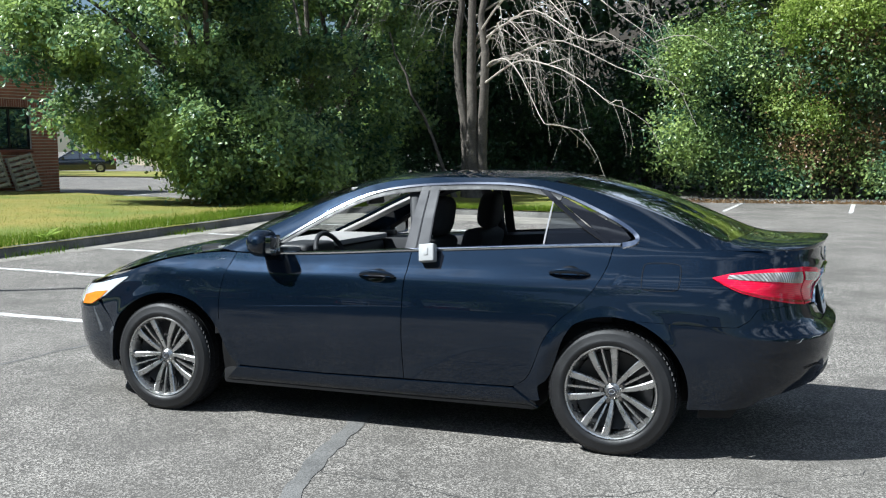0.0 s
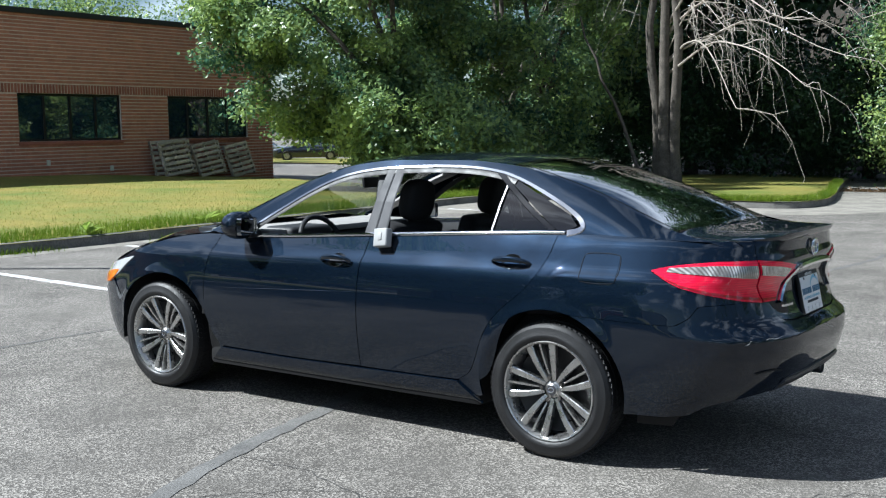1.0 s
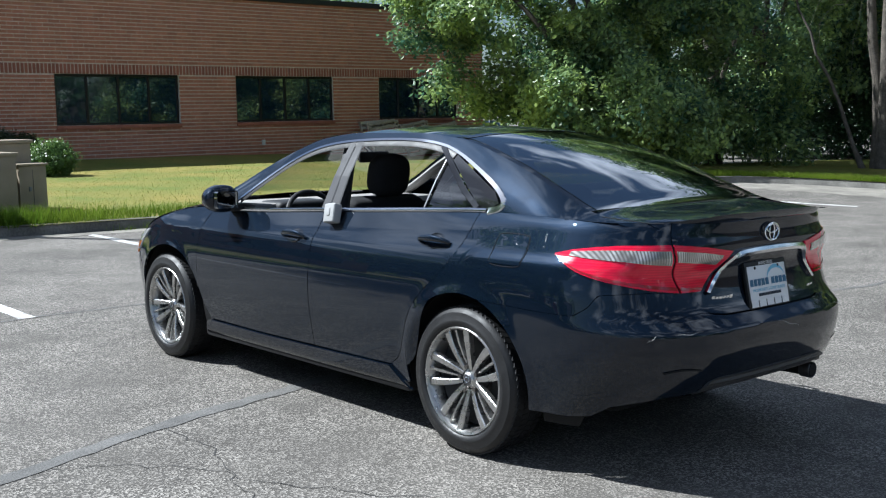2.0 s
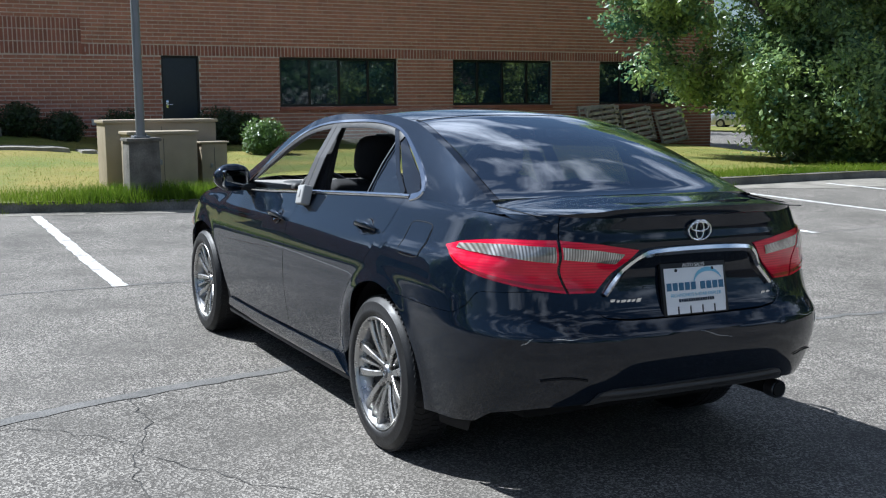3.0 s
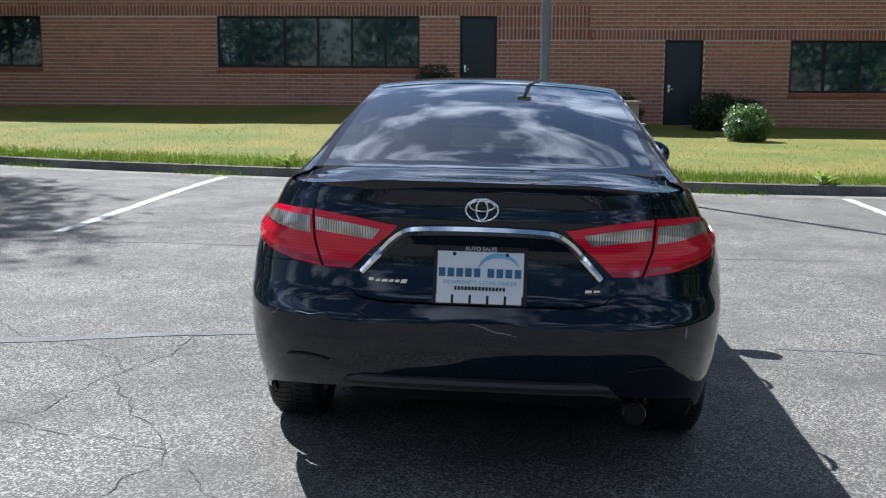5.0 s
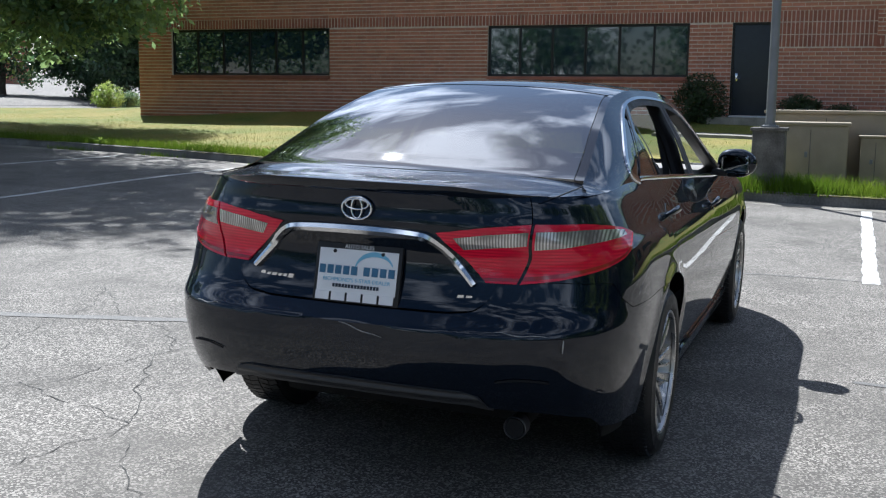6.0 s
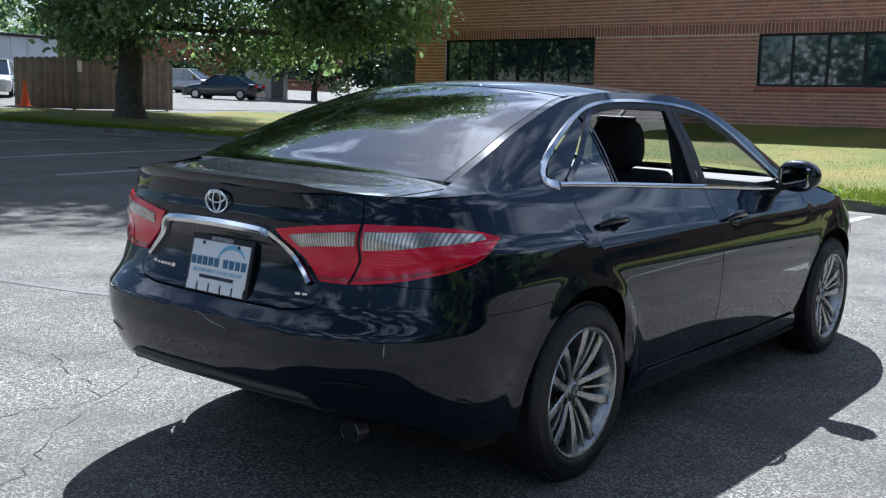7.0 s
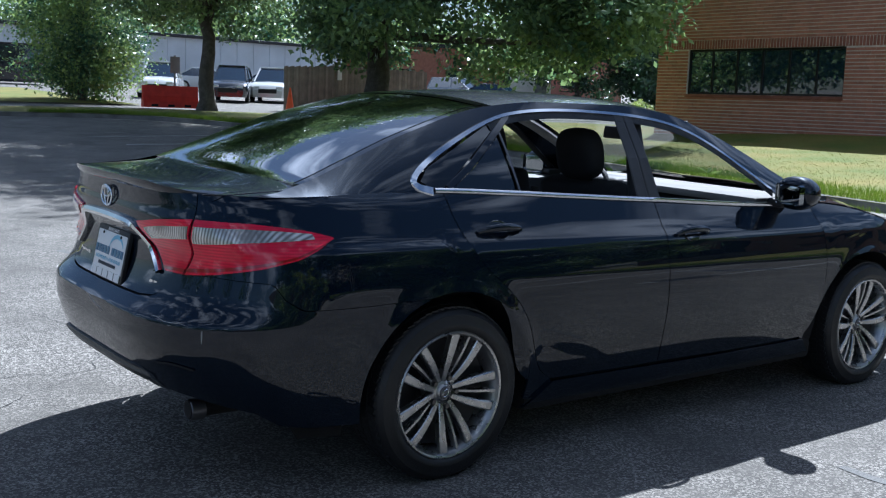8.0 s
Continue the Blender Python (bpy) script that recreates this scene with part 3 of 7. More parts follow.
HL_LOW = uz([(1.735, 0.792), (1.86, 0.675), (1.98, 0.618)]) + [(u_front(0.52), 0.60)]
HL_TOP = uz([(1.725, 0.806), (1.84, 0.785), (1.98, 0.748)]) + [(u_front(0.50), 0.70)]
AMB_LOW = uz([(1.89, 0.664), (1.98, 0.612), (2.10, 0.600)])
AMB_TOP = uz([(1.85, 0.708), (1.97, 0.692), (2.10, 0.655)])
heads = both("headlamp", "lamp_glass", "clear headlamp with amber corner", proud(HL_LOW, HL_TOP, 0.006))
for hl, mm in zip(heads, (False, True)):
    part("amber_marker", proud(AMB_LOW, AMB_TOP, 0.010, 14, 5)(mm), "lens_amber", hl, "amber turn marker")


# tail lamps: outer lens on the wing, inner lens on the lid
def band(top, low, f0, f1):
    """The strip of a lamp between two heights, as fractions of its depth."""
    (ft, _), (fl, _) = along(top), along(low)
    cut = lambda f: [tuple(fl(s) * (1 - f) + ft(s) * f) for s in np.linspace(0, 1, 18)]
    return cut(f0), cut(f1)


OUT_TOP = uz([(-1.895, 0.938), (-1.98, 0.958), (-2.08, 0.972)]) + [(u_rear(0.74), 0.982), (u_rear(0.608), 0.985)]
OUT_LOW = uz([(-1.895, 0.932), (-1.97, 0.900), (-2.06, 0.868)]) + [(u_rear(0.74), 0.838), (u_rear(0.62), 0.806), (u_rear(0.515), 0.792)]
INN_TOP = [(u_rear(0.598), 0.985), (u_rear(0.45), 0.972), (u_rear(0.285), 0.948)]
INN_LOW = [(u_rear(0.505), 0.792), (u_rear(0.455), 0.792), (u_rear(0.415), 0.792)]
for m_ in (False, True):
    base = part("outer_tail_lamp", proud(OUT_LOW, OUT_TOP, 0.007, 30, 12)(m_), "lens_red", car, "red and clear tail lamp on the wing")
    lo, hi = band(OUT_TOP, OUT_LOW, 0.60, 0.88)
    (fa, _), (fb, _) = along(lo), along(hi)
    part("reversing_lens", proud([tuple(fa(s)) for s in np.linspace(0.14, 0.985, 18)], [tuple(fb(s)) for s in np.linspace(0.16, 0.985, 18)], 0.0105, 30, 6)(m_), "lens_clear", base, "clear strip lens")
    lo, hi = band(OUT_TOP, OUT_LOW, 0.05, 0.12)
    part("lens_rib", proud(lo, hi, 0.0095, 24, 3)(m_), "lens_deep", base)
    base = part("inner_tail_lamp", proud(INN_LOW, INN_TOP, 0.007, 22, 12)(m_), "lens_red", car, "red and clear tail lamp on the lid")
    lo, hi = band(INN_TOP, INN_LOW, 0.67, 0.88)
    (fa, _), (fb, _) = along(lo), along(hi)
    part("reversing_lens", proud([tuple(fa(s)) for s in np.linspace(0.02, 0.86, 14)], [tuple(fb(s)) for s in np.linspace(0.02, 0.86, 14)], 0.0105, 22, 5)(m_), "lens_clear", base, "clear strip lens")
    lo, hi = band(INN_TOP, INN_LOW, 0.04, 0.10)
    part("lens_rib", proud(lo, hi, 0.0095, 16, 3)(m_), "lens_deep", base)

# chrome garnish: level between the lamps, then down along their inner edge
def garnish():
    bm = bmesh.new()
    rows = []
    path = rounded([(-0.402, 0.784), (-0.362, 0.828), (-0.268, 0.928), (-0.19, 0.937), (0.0, 0.940), (0.19, 0.937), (0.268, 0.928), (0.362, 0.828), (0.402, 0.784)], 2)
    n = len(path)
    for i, (y, z) in enumerate(path):
        d = Vector((path[min(i + 1, n - 1)][0] - path[max(i - 1, 0)][0], path[min(i + 1, n - 1)][1] - path[max(i - 1, 0)][1])).normalized()
        nrm = Vector((-d.y, d.x))
        w = 0.0165 - 0.006 * (abs(y) / 0.402) ** 3
        row = []
        for k, (a, o) in enumerate(((-1, 0.0), (-0.85, 0.016), (0, 0.022), (0.85, 0.016), (1, 0.0))):
            yy, zz = y + nrm.x * w * a, z + nrm.y * w * a
            p = body_raw(u_rear(abs(yy)), zz)
            row.append(bm.verts.new((p[0] - o, yy, zz)))
        rows.append(row)
    for a, b in zip(rows, rows[1:]):
        for k in range(4):
            bm.faces.new((a[k], a[k + 1], b[k + 1], b[k]))
    return bm


part("chrome_garnish", garnish(), "chrome", car, "chrome strip across the boot lid")

# badge: a ring with two crossed loops as a plain chrome shape
bx, bz = float(REAR_END(1.010)) - 0.012, 1.010
badge = part("badge", tube([(bx, 0.053 * math.cos(a), bz + 0.037 * math.sin(a)) for a in np.linspace(0, 2 * math.pi, 41)[:-1]], 0.0038, 8, True), "chrome", car, "oval chrome badge")
part("badge_loop", tube([(bx, 0.019 * math.cos(a), bz + 0.033 * math.sin(a)) for a in np.linspace(0, 2 * math.pi, 31)[:-1]], 0.0031, 8, True), "chrome", badge)
part("badge_bar", tube([(bx, 0.041 * math.cos(a), bz + 0.013 + 0.017 * math.sin(a)) for a in np.linspace(0, 2 * math.pi, 31)[:-1]], 0.0031, 8, True), "chrome", badge)


def rear_pt(y, z, off=0.0):
    p = body_raw(u_rear(abs(y)), z)
    return Vector((p[0] - off, y, z))


# plain bars in place of the model lettering
def bars(spans, z, h, off, slant=0.0):
    bm = bmesh.new()
    for y0, y1, k in spans:
        p, q = rear_pt(y0, z, off), rear_pt(y1, z, off)
        vs = [bm.verts.new(v) for v in (p + Vector((0, slant, -h * k)), q + Vector((0, slant, -h * k)), q + Vector((0, -slant, h * k)), p + Vector((0, -slant, h * k)))]
        vs2 = [bm.verts.new(v.co + Vector((0.006, 0, 0))) for v in vs]
        bm.faces.new(vs)
        for i in range(4):
            bm.faces.new((vs[i], vs2[i], vs2[(i + 1) % 4], vs[(i + 1) % 4]))
    return bm


part("model_badge", bars([(0.378, 0.360, 1.0), (0.352, 0.338, 0.55), (0.332, 0.312, 0.55), (0.306, 0.292, 0.55), (0.286, 0.272, 0.55), (0.266, 0.246, 0.8)], 0.758, 0.0085, 0.003, 0.003), "chrome", car, "chrome model badge drawn as bars", smooth=0)
part("trim_badge", bars([(-0.350, -0.371, 1), (-0.378, -0.398, 1)], 0.742, 0.0075, 0.003, 0.002), "chrome", car, "small chrome trim badge drawn as bars", smooth=0)

# dealer plate in a black surround
plate = thing("dealer_plate", "white dealer plate with blue arc in black frame on boot lid", "plate")
PZ, PX = 0.790, -2.358
TILT = pose(PX, 0, PZ, 0, 11.5, 0)


def on_plate(bm):
    bmesh.ops.transform(bm, matrix=TILT, verts=bm.verts)
    return bm


def flat_bars(name, spans, x, material):
    for y0, y1, z0, z1 in spans:
        part(name, on_plate(boxed((x, min(y0, y1), z0), (x + 0.002, max(y0, y1), z1))), material, plate, smooth=0)


part("plate_frame", on_plate(boxed((-0.004, -0.157, -0.101), (0.012, 0.157, 0.096), 0.004)), "black_plastic", plate, "black plate surround")
part("plate_panel", on_plate(boxed((-0.0065, -0.144, -0.068), (0.0, 0.144, 0.077), 0.002)), "plate_white", plate)
bm = bmesh.new()
prev = None
for k in range(25):
    a = radians(22 + 150 * k / 24)
    w = 0.0015 + 0.0065 * math.sin(math.pi * k / 24)
    c = (-0.062, 0.022)
    p = [bm.verts.new((-0.0085, c[0] - (0.078 + s * w) * math.cos(a) * 0.9, c[1] - 0.012 + (0.056 + s * w) * math.sin(a))) for s in (-1, 1)]
    if prev:
        bm.faces.new((prev[0], prev[1], p[1], p[0]))
    prev = p
part("blue_arc", on_plate(bm), "plate_cyan", plate, "blue arc", smooth=0)
flat_bars("name_bar", [(0.138 - 0.0292 * i, 0.138 - 0.0292 * i - 0.0215, -0.008, 0.021) for i in range(5)] + [(-0.024 - 0.0300 * i, -0.046 - 0.0300 * i, -0.008, 0.021) for i in range(4)], -0.009, "plate_blue")
flat_bars("address_bar", [(0.085 - 0.0115 * i, 0.085 - 0.0115 * i - 0.008, -0.052, -0.040) for i in range(15)], -0.009, "dark_ink")
flat_bars("frame_name_bar", [(0.145 - 0.0585 * i, 0.145 - 0.0585 * i - 0.050, -0.096, -0.067) for i in range(5)], -0.008, "white_ink")
for y in (0.088, -0.088):
    bm = lathe([(0.0, -0.010), (0.006, -0.009), (0.007, -0.005)], 12)
    bmesh.ops.transform(bm, matrix=pose(0, y, 0.068, 0, 0, -90), verts=bm.verts)
    part("plate_screw", on_plate(bm), "black_plastic", plate)
txt = bpy.data.curves.new("plate_words", "FONT")
txt.body, txt.size, txt.align_x, txt.extrude = "AUTO SALES", 0.019, "CENTER", 0.0006
words = new("plate_words", txt)
words.parent = plate
words.matrix_world = TILT @ pose(-0.0055, 0, 0.080, 90, 0, -90)
txt.materials.append(M["white_ink"])
small = bpy.data.curves.new("small_print", "FONT")
small.body, small.size, small.align_x, small.extrude = "RICHMOND'S 5-STAR DEALER", 0.0185, "CENTER", 0.0004
words = new("small_print", small)
words.parent = plate
words.matrix_world = TILT @ pose(-0.0075, 0, -0.032, 90, 0, -90)
small.materials.append(M["plate_cyan"])

# pale scratches on the bumper's edge
def scratch(y0, z0, y1, z1, w=0.0010):
    pts = []
    for k in range(8):
        f = k / 7
        y, z = y0 + (y1 - y0) * f, z0 + (z1 - z0) * f + 0.003 * math.sin(9 * f)
        p = body_raw(u_rear(abs(y), 0.885), z)
        pts.append((p[0] - 0.0005, p[1] * (1 if y > 0 else -1), p[2]))
    part("scratch", tube(pts, [w * (0.4 + math.sin(math.pi * k / 7)) for k in range(8)], 5), "scuff", car, "pale paint scratch")


scratch(0.03, 0.640, -0.13, 0.600)
scratch(0.64, 0.640, 0.52, 0.646)
scratch(0.70, 0.640, 0.73, 0.615)
scratch(-0.66, 0.640, -0.50, 0.650)
scratch(-0.705, 0.630, -0.705, 0.585, 0.0016)

# tail pipe
part("tail_pipe", tube([(-1.95, -0.53, 0.31), (-2.15, -0.535, 0.312), (-2.275, -0.54, 0.312)], 0.030, 20), "inner", car, "dark steel tail pipe")
bm = lathe([(0.038, -0.05), (0.039, 0.0), (0.036, 0.004), (0.033, 0.0), (0.032, -0.05)], 24)
bmesh.ops.transform(bm, matrix=pose(-2.28, -0.541, 0.312, 0, 0, 90), verts=bm.verts)
part("tail_pipe_tip", bm, "alloy_dark", car, "polished pipe tip")
part("tail_pipe_bore", tube([(-2.284, -0.541, 0.312), (-2.24, -0.541, 0.312)], 0.031, 20), "inner", car)

# ---- cabin shell ----
DLO_TOP = rounded([(0.72, 0.983), (0.60, 1.058), (0.45, 1.145), (0.28, 1.245), (0.12, 1.318), (-0.05, 1.362), (-0.29, 1.386), (-0.67, 1.395), (-0.91, 1.375), (-1.06, 1.335), (-1.25, 1.258), (-1.40, 1.188), (-1.485, 1.130), (-1.482, 1.096), (-1.41, 1.080)], 2)
DLO_LOW = [(x, TOP_Z(x) + 0.006) for x in np.linspace(0.72, -1.40, 40)]
RAIL = [(x, RAIL_Z(x)) for x in np.linspace(1.02, -2.14, 64)]


def cabin_side(m):
    return patch(DLO_TOP, RAIL, [DLO_TOP[0], (0.88, TOP_Z(0.88)), RAIL[0]], [DLO_TOP[-1]] + [(x, TOP_Z(x)) for x in np.linspace(-1.42, -2.14, 12)] + [RAIL[-1]], side, 90, 12, inset=0.0, lip=0, mirror=m)


both("roof_rail", "paint", "", cabin_side)


def sheet(x0, x1, v0, v1, nx, nv, bow0=0.0, bow1=0.0, off=0.0, thick=0.01, surf=None):
    """A piece of the roof surface between two bowed ends."""
    bm = bmesh.new()
    rows = []
    for i in range(nx + 1):
        row = []
        for j in range(nv + 1):
            v = v0 + (v1 - v0) * j / nv
            a, b = x0 - bow0 * (1 - v * v), x1 - bow1 * (1 - v * v)
            row.append(bm.verts.new((surf or roof)(a + (b - a) * i / nx, v, off)))
        rows.append(row)
    for a, b in zip(rows, rows[1:]):
        for j in range(nv):
            bm.faces.new((a[j], a[j + 1], b[j + 1], b[j]))
    if thick:
        ext = bmesh.ops.extrude_edge_only(bm, edges=[e for e in bm.edges if e.is_boundary])
        bmesh.ops.translate(bm, vec=(0, 0, -thick), verts=[g for g in ext["geom"] if isinstance(g, bmesh.types.BMVert)])
    return bm


part("roof", sheet(0.24, -0.985, -1, 1, 30, 28, -0.06, 0.03), "paint", car)
part("rear_window", sheet(-0.995, -1.925, -0.945, 0.945, 30, 24, 0.03, 0.055, 0.002), "rear_glass", car, "tinted rear window").visible_shadow = True
for s_ in (-1, 1):
    part("rear_window_surround", sheet(-0.995, -1.925, s_ * 0.948, s_ * 1.0, 30, 2, 0.03, 0.055), "gloss_black", car)
part("rear_window_band", sheet(-0.995, -1.045, -0.96, 0.96, 3, 24, 0.03, 0.03, 0.004, 0), "gloss_black", car)
part("windscreen", sheet(1.06, 0.25, -0.93, 0.93, 20, 20, 0.0 - 0.10, -0.06, 0.002), "clear_glass", car, "clear windscreen").visible_shadow = False
for s_ in (-1, 1):
    part("windscreen_pillar", sheet(1.02, 0.24, s_ * 0.93, s_ * 1.0, 20, 2, -0.02, -0.01), "paint", car)
part("cowl", boxed((0.99, -0.70, 0.955), (1.22, 0.70, 1.005), 0.02), "black_plastic", car, "black cowl below the windscreen")
# bright surround of the side windows
def strip(pts, half, off, m):
    bm = bmesh.new()
    rows = []
    n = len(pts)
    sg = -1 if m else 1
    for i, (x, z) in enumerate(pts):
        a, b = pts[max(i - 1, 0)], pts[min(i + 1, n - 1)]
        d = Vector((b[0] - a[0], b[1] - a[1])).normalized()
        nr = Vector((-d.y, d.x))
        h = half(i / (n - 1)) if callable(half) else half
        row = []
        for k, o in ((-1, 0.0), (-0.8, off), (0.8, off), (1, 0.0)):
            p = side(x + nr.x * h * k, z + nr.y * h * k, o)
            row.append(bm.verts.new((p[0], sg * p[1], p[2])))
        rows.append(row)
    for a, b in zip(rows, rows[1:]):
        for k in range(3):
            f = (a[k], a[k + 1], b[k + 1], b[k])
            bm.faces.new(f)
    return bm


both("window_surround", "bright_trim", "bright window surround", lambda m: strip(DLO_TOP, lambda s: 0.007 + 0.010 * max(0, (s - 0.62) / 0.38), 0.006, m))
both("belt_moulding", "bright_trim", "bright belt moulding", lambda m: strip(DLO_LOW, 0.009, 0.008, m), smooth=85)
# black frames inside the surround
inner_top = [(x, z - 0.020) for x, z in DLO_TOP if -1.05 < x < 0.62]
both("window_channel", "rubber", "", lambda m: strip(inner_top, 0.013, 0.001, m))
PIL_F = [(-0.252, 1.386), (-0.241, 1.20), (-0.226, 1.026)]
PIL_R = [(-0.309, 1.388), (-0.306, 1.20), (-0.300, 1.028)]
both("front_door_pillar", "pillar_film", "satin grey door pillar", lambda m: strip(PIL_F, lambda s: 0.026 + 0.009 * s, 0.003, m), smooth=2)
both("rear_door_pillar", "pillar_film", "", lambda m: strip(PIL_R, lambda s: 0.028 + 0.008 * s, 0.003, m), smooth=2)
both("division_bar", "satin", "thin satin division bar", lambda m: strip([(-1.003, 1.308), (-0.997, 1.20), (-0.987, 1.072)], 0.005, 0.002, m))
both("sloping_frame", "gloss_black", "", lambda m: strip([(-0.93, 1.365), (-1.06, 1.27), (-1.20, 1.17), (-1.335, 1.090)], 0.013, 0.003, m))


def pane(low, top, off):
    return lambda m: patch(low, top, [low[0], top[0]], [low[-1], top[-1]], lambda x, z, o=0: side(x, z, off + o), 14, 8, inset=0.0, lip=0.004, mirror=m)


for o in both("fixed_door_pane", "side_glass", "tinted fixed pane", pane([(-0.992, 1.076), (-1.31, 1.088)], [(-1.008, 1.302), (-1.014, 1.304)], -0.010)):
    o.visible_shadow = False
both("quarter_pane", "gloss_black", "black-tinted quarter pane", pane([(-1.355, 1.090), (-1.405, 1.092), (-1.450, 1.118)], [(-0.965, 1.352), (-1.06, 1.322), (-1.40, 1.168)], -0.004))

# door handles, and a black disc painting the shade of each body-coloured dish
def handle(xc, zc):
    def make(m):
        sg = -1 if m else 1
        pts = []
        for k in range(13):
            f = k / 12
            p = body(xc + 0.105 - 0.21 * f, zc + 0.004 * math.sin(math.pi * f), 0.006 + 0.032 * math.sin(math.pi * min(1, max(0, f))) ** 0.45)
            pts.append((p[0], sg * p[1], p[2]))
        return tube(pts, [0.007 + 0.005 * math.sin(math.pi * k / 12) for k in range(13)], 10, flat=1.3)
    return make


def recess_shade(xc, zc):
    def make(m):
        sg = -1 if m else 1
        bm = bmesh.new()
        rings = []
        for r, o in ((1.0, 0.0004), (0.93, 0.0022), (0.80, 0.0012), (0.5, 0.0006), (0.2, 0.0004)):
            ring = []
            for k in range(28):
                a = 2 * math.pi * k / 28
                p = body(xc + 0.058 * r * math.cos(a), zc + 0.006 + 0.036 * r * math.sin(a), o)
                ring.append(bm.verts.new((p[0], sg * p[1], p[2])))
            rings.append(ring)
        for a, b in zip(rings, rings[1:]):
            for k in range(28):
                bm.faces.new((a[k], a[(k + 1) % 28], b[(k + 1) % 28], b[k]))
        bm.faces.new(rings[-1])
        return bm
    return make


for xc, zc in ((-0.06, 0.878), (-1.15, 0.930)):
    # the dish is not cut in; its darkness is the disc's colour
    both("handle_recess", "gloss_black", "", recess_shade(xc, zc))
    both("door_handle", "paint", "body-coloured pull handle", handle(xc, zc))

# a thin body-coloured tube along the doors, rising to the rear
for s_ in (1, -1):
    pts = []
    for k in range(24):
        x = 0.90 - 1.22 * k / 23
        p = body_raw(u_at_x(x), 0.668 + 0.06 * k / 23)
        pts.append((p[0], s_ * p[1], p[2]))
    part("door_crease", tube(pts, [0.0018 * math.sin(math.pi * (k + 0.5) / 24) for k in range(24)], 6), "paint", car)

# fuel flap, near side only: a thin seam ring and the flap
def ring_seam(x0, x1, z0, z1, off, w):
    e = 0.02
    pts = rounded([(x0 + e, z0), (x1 - e, z0), (x1, z0 + e), (x1, z1 - e), (x1 - e, z1), (x0 + e, z1), (x0, z1 - e), (x0, z0 + e)], 2, True)
    return tube([tuple(body(u_at_x(x), z, off)) for x, z in pts], w, 6, True)


flap = [(x, z) for x, z in ((-1.535, 0.87), (-1.72, 0.87))], [(x, z) for x, z in ((-1.535, 0.995), (-1.72, 0.995))]
part("fuel_flap", patch(uz(flap[0]), uz(flap[1]), [uz(flap[0])[0], uz(flap[1])[0]], [uz(flap[0])[1], uz(flap[1])[1]], lambda u, z, o=0.0: body(u, z, 0.0012 + 0.014 * max(0, 0.995 - z)) if o == 0 else body(u, z, -0.004), 10, 8, inset=0.003, lip=0.006), "paint", car)
part("fuel_flap_seam", ring_seam(-1.725, -1.53, 0.865, 1.0, 0.0, 0.0020), "inner", car)

# door mirrors
def mirror_shell(m):
    sg = -1 if m else 1
    bm = bmesh.new()
    bmesh.ops.create_uvsphere(bm, u_segments=28, v_segments=16, radius=1)
    for v in bm.verts:
        x, y, z = v.co
        x = math.copysign(abs(x) ** 0.8, x) * (0.092 if x > 0 else 0.054)
        y = math.copysign(abs(y) ** 0.75, y) * 0.108
        z = math.copysign(abs(z) ** 0.75, z) * (0.080 - 0.020 * (y > 0.0) * (y / 0.100) ** 2)
        v.co = (0.645 + x - 0.10 * max(0, y), sg * (0.905 + y), 1.047 + z + 0.05 * (y) * 0.2)
    if m:
        bmesh.ops.reverse_faces(bm, faces=bm.faces)
    return bm


mirrors = both("door_mirror", "paint", "body-coloured door mirror", mirror_shell)
for mo, sg in zip(mirrors, (1, -1)):
    bm = bmesh.new()
    vs = box(bm, (0.600, 0.825, 0.994), (0.610, 0.978, 1.094), 0.02, seg=3)
    bmesh.ops.transform(bm, matrix=Matrix.Diagonal((1, sg, 1, 1)) @ pose(0.602, 0.80, 0) @ pose(-0.004, 0, 0, 0, 0, 9) @ pose(-0.602, -0.80, 0), verts=bm.verts)
    part("mirror_glass", bm, "mirror_silver", mo, "silvered mirror glass")
    bm = bmesh.new()
    box(bm, (0.59, 0.770, 0.972), (0.71, 0.86, 1.015), 0.015)
    bmesh.ops.transform(bm, matrix=Matrix.Diagonal((1, sg, 1, 1)), verts=bm.verts)
    part("mirror_foot", bm, "black_plastic", mo)

# white sales box clipped over the rear door's sill
key_box = thing("key_box", "white plastic lock box clipped on the door top", "box")
bm = bmesh.new()
bx0 = side(-0.33, 1.03)
vs = box(bm, (-0.046, -0.012, -0.085), (0.046, 0.040, 0.015), 0.012, pose(-0.345, float(bx0[1]) + 0.022, 1.045, 14, 6, 0), 3)
part("case", bm, "box_grey", key_box)
bm = bmesh.new()
box(bm, (-0.012, 0.0, -0.050), (0.014, 0.044, -0.010), 0.004, pose(-0.345, float(bx0[1]) + 0.022, 1.045, 14, 6, 0))
part("window_clip", bm, "box_grey", key_box)

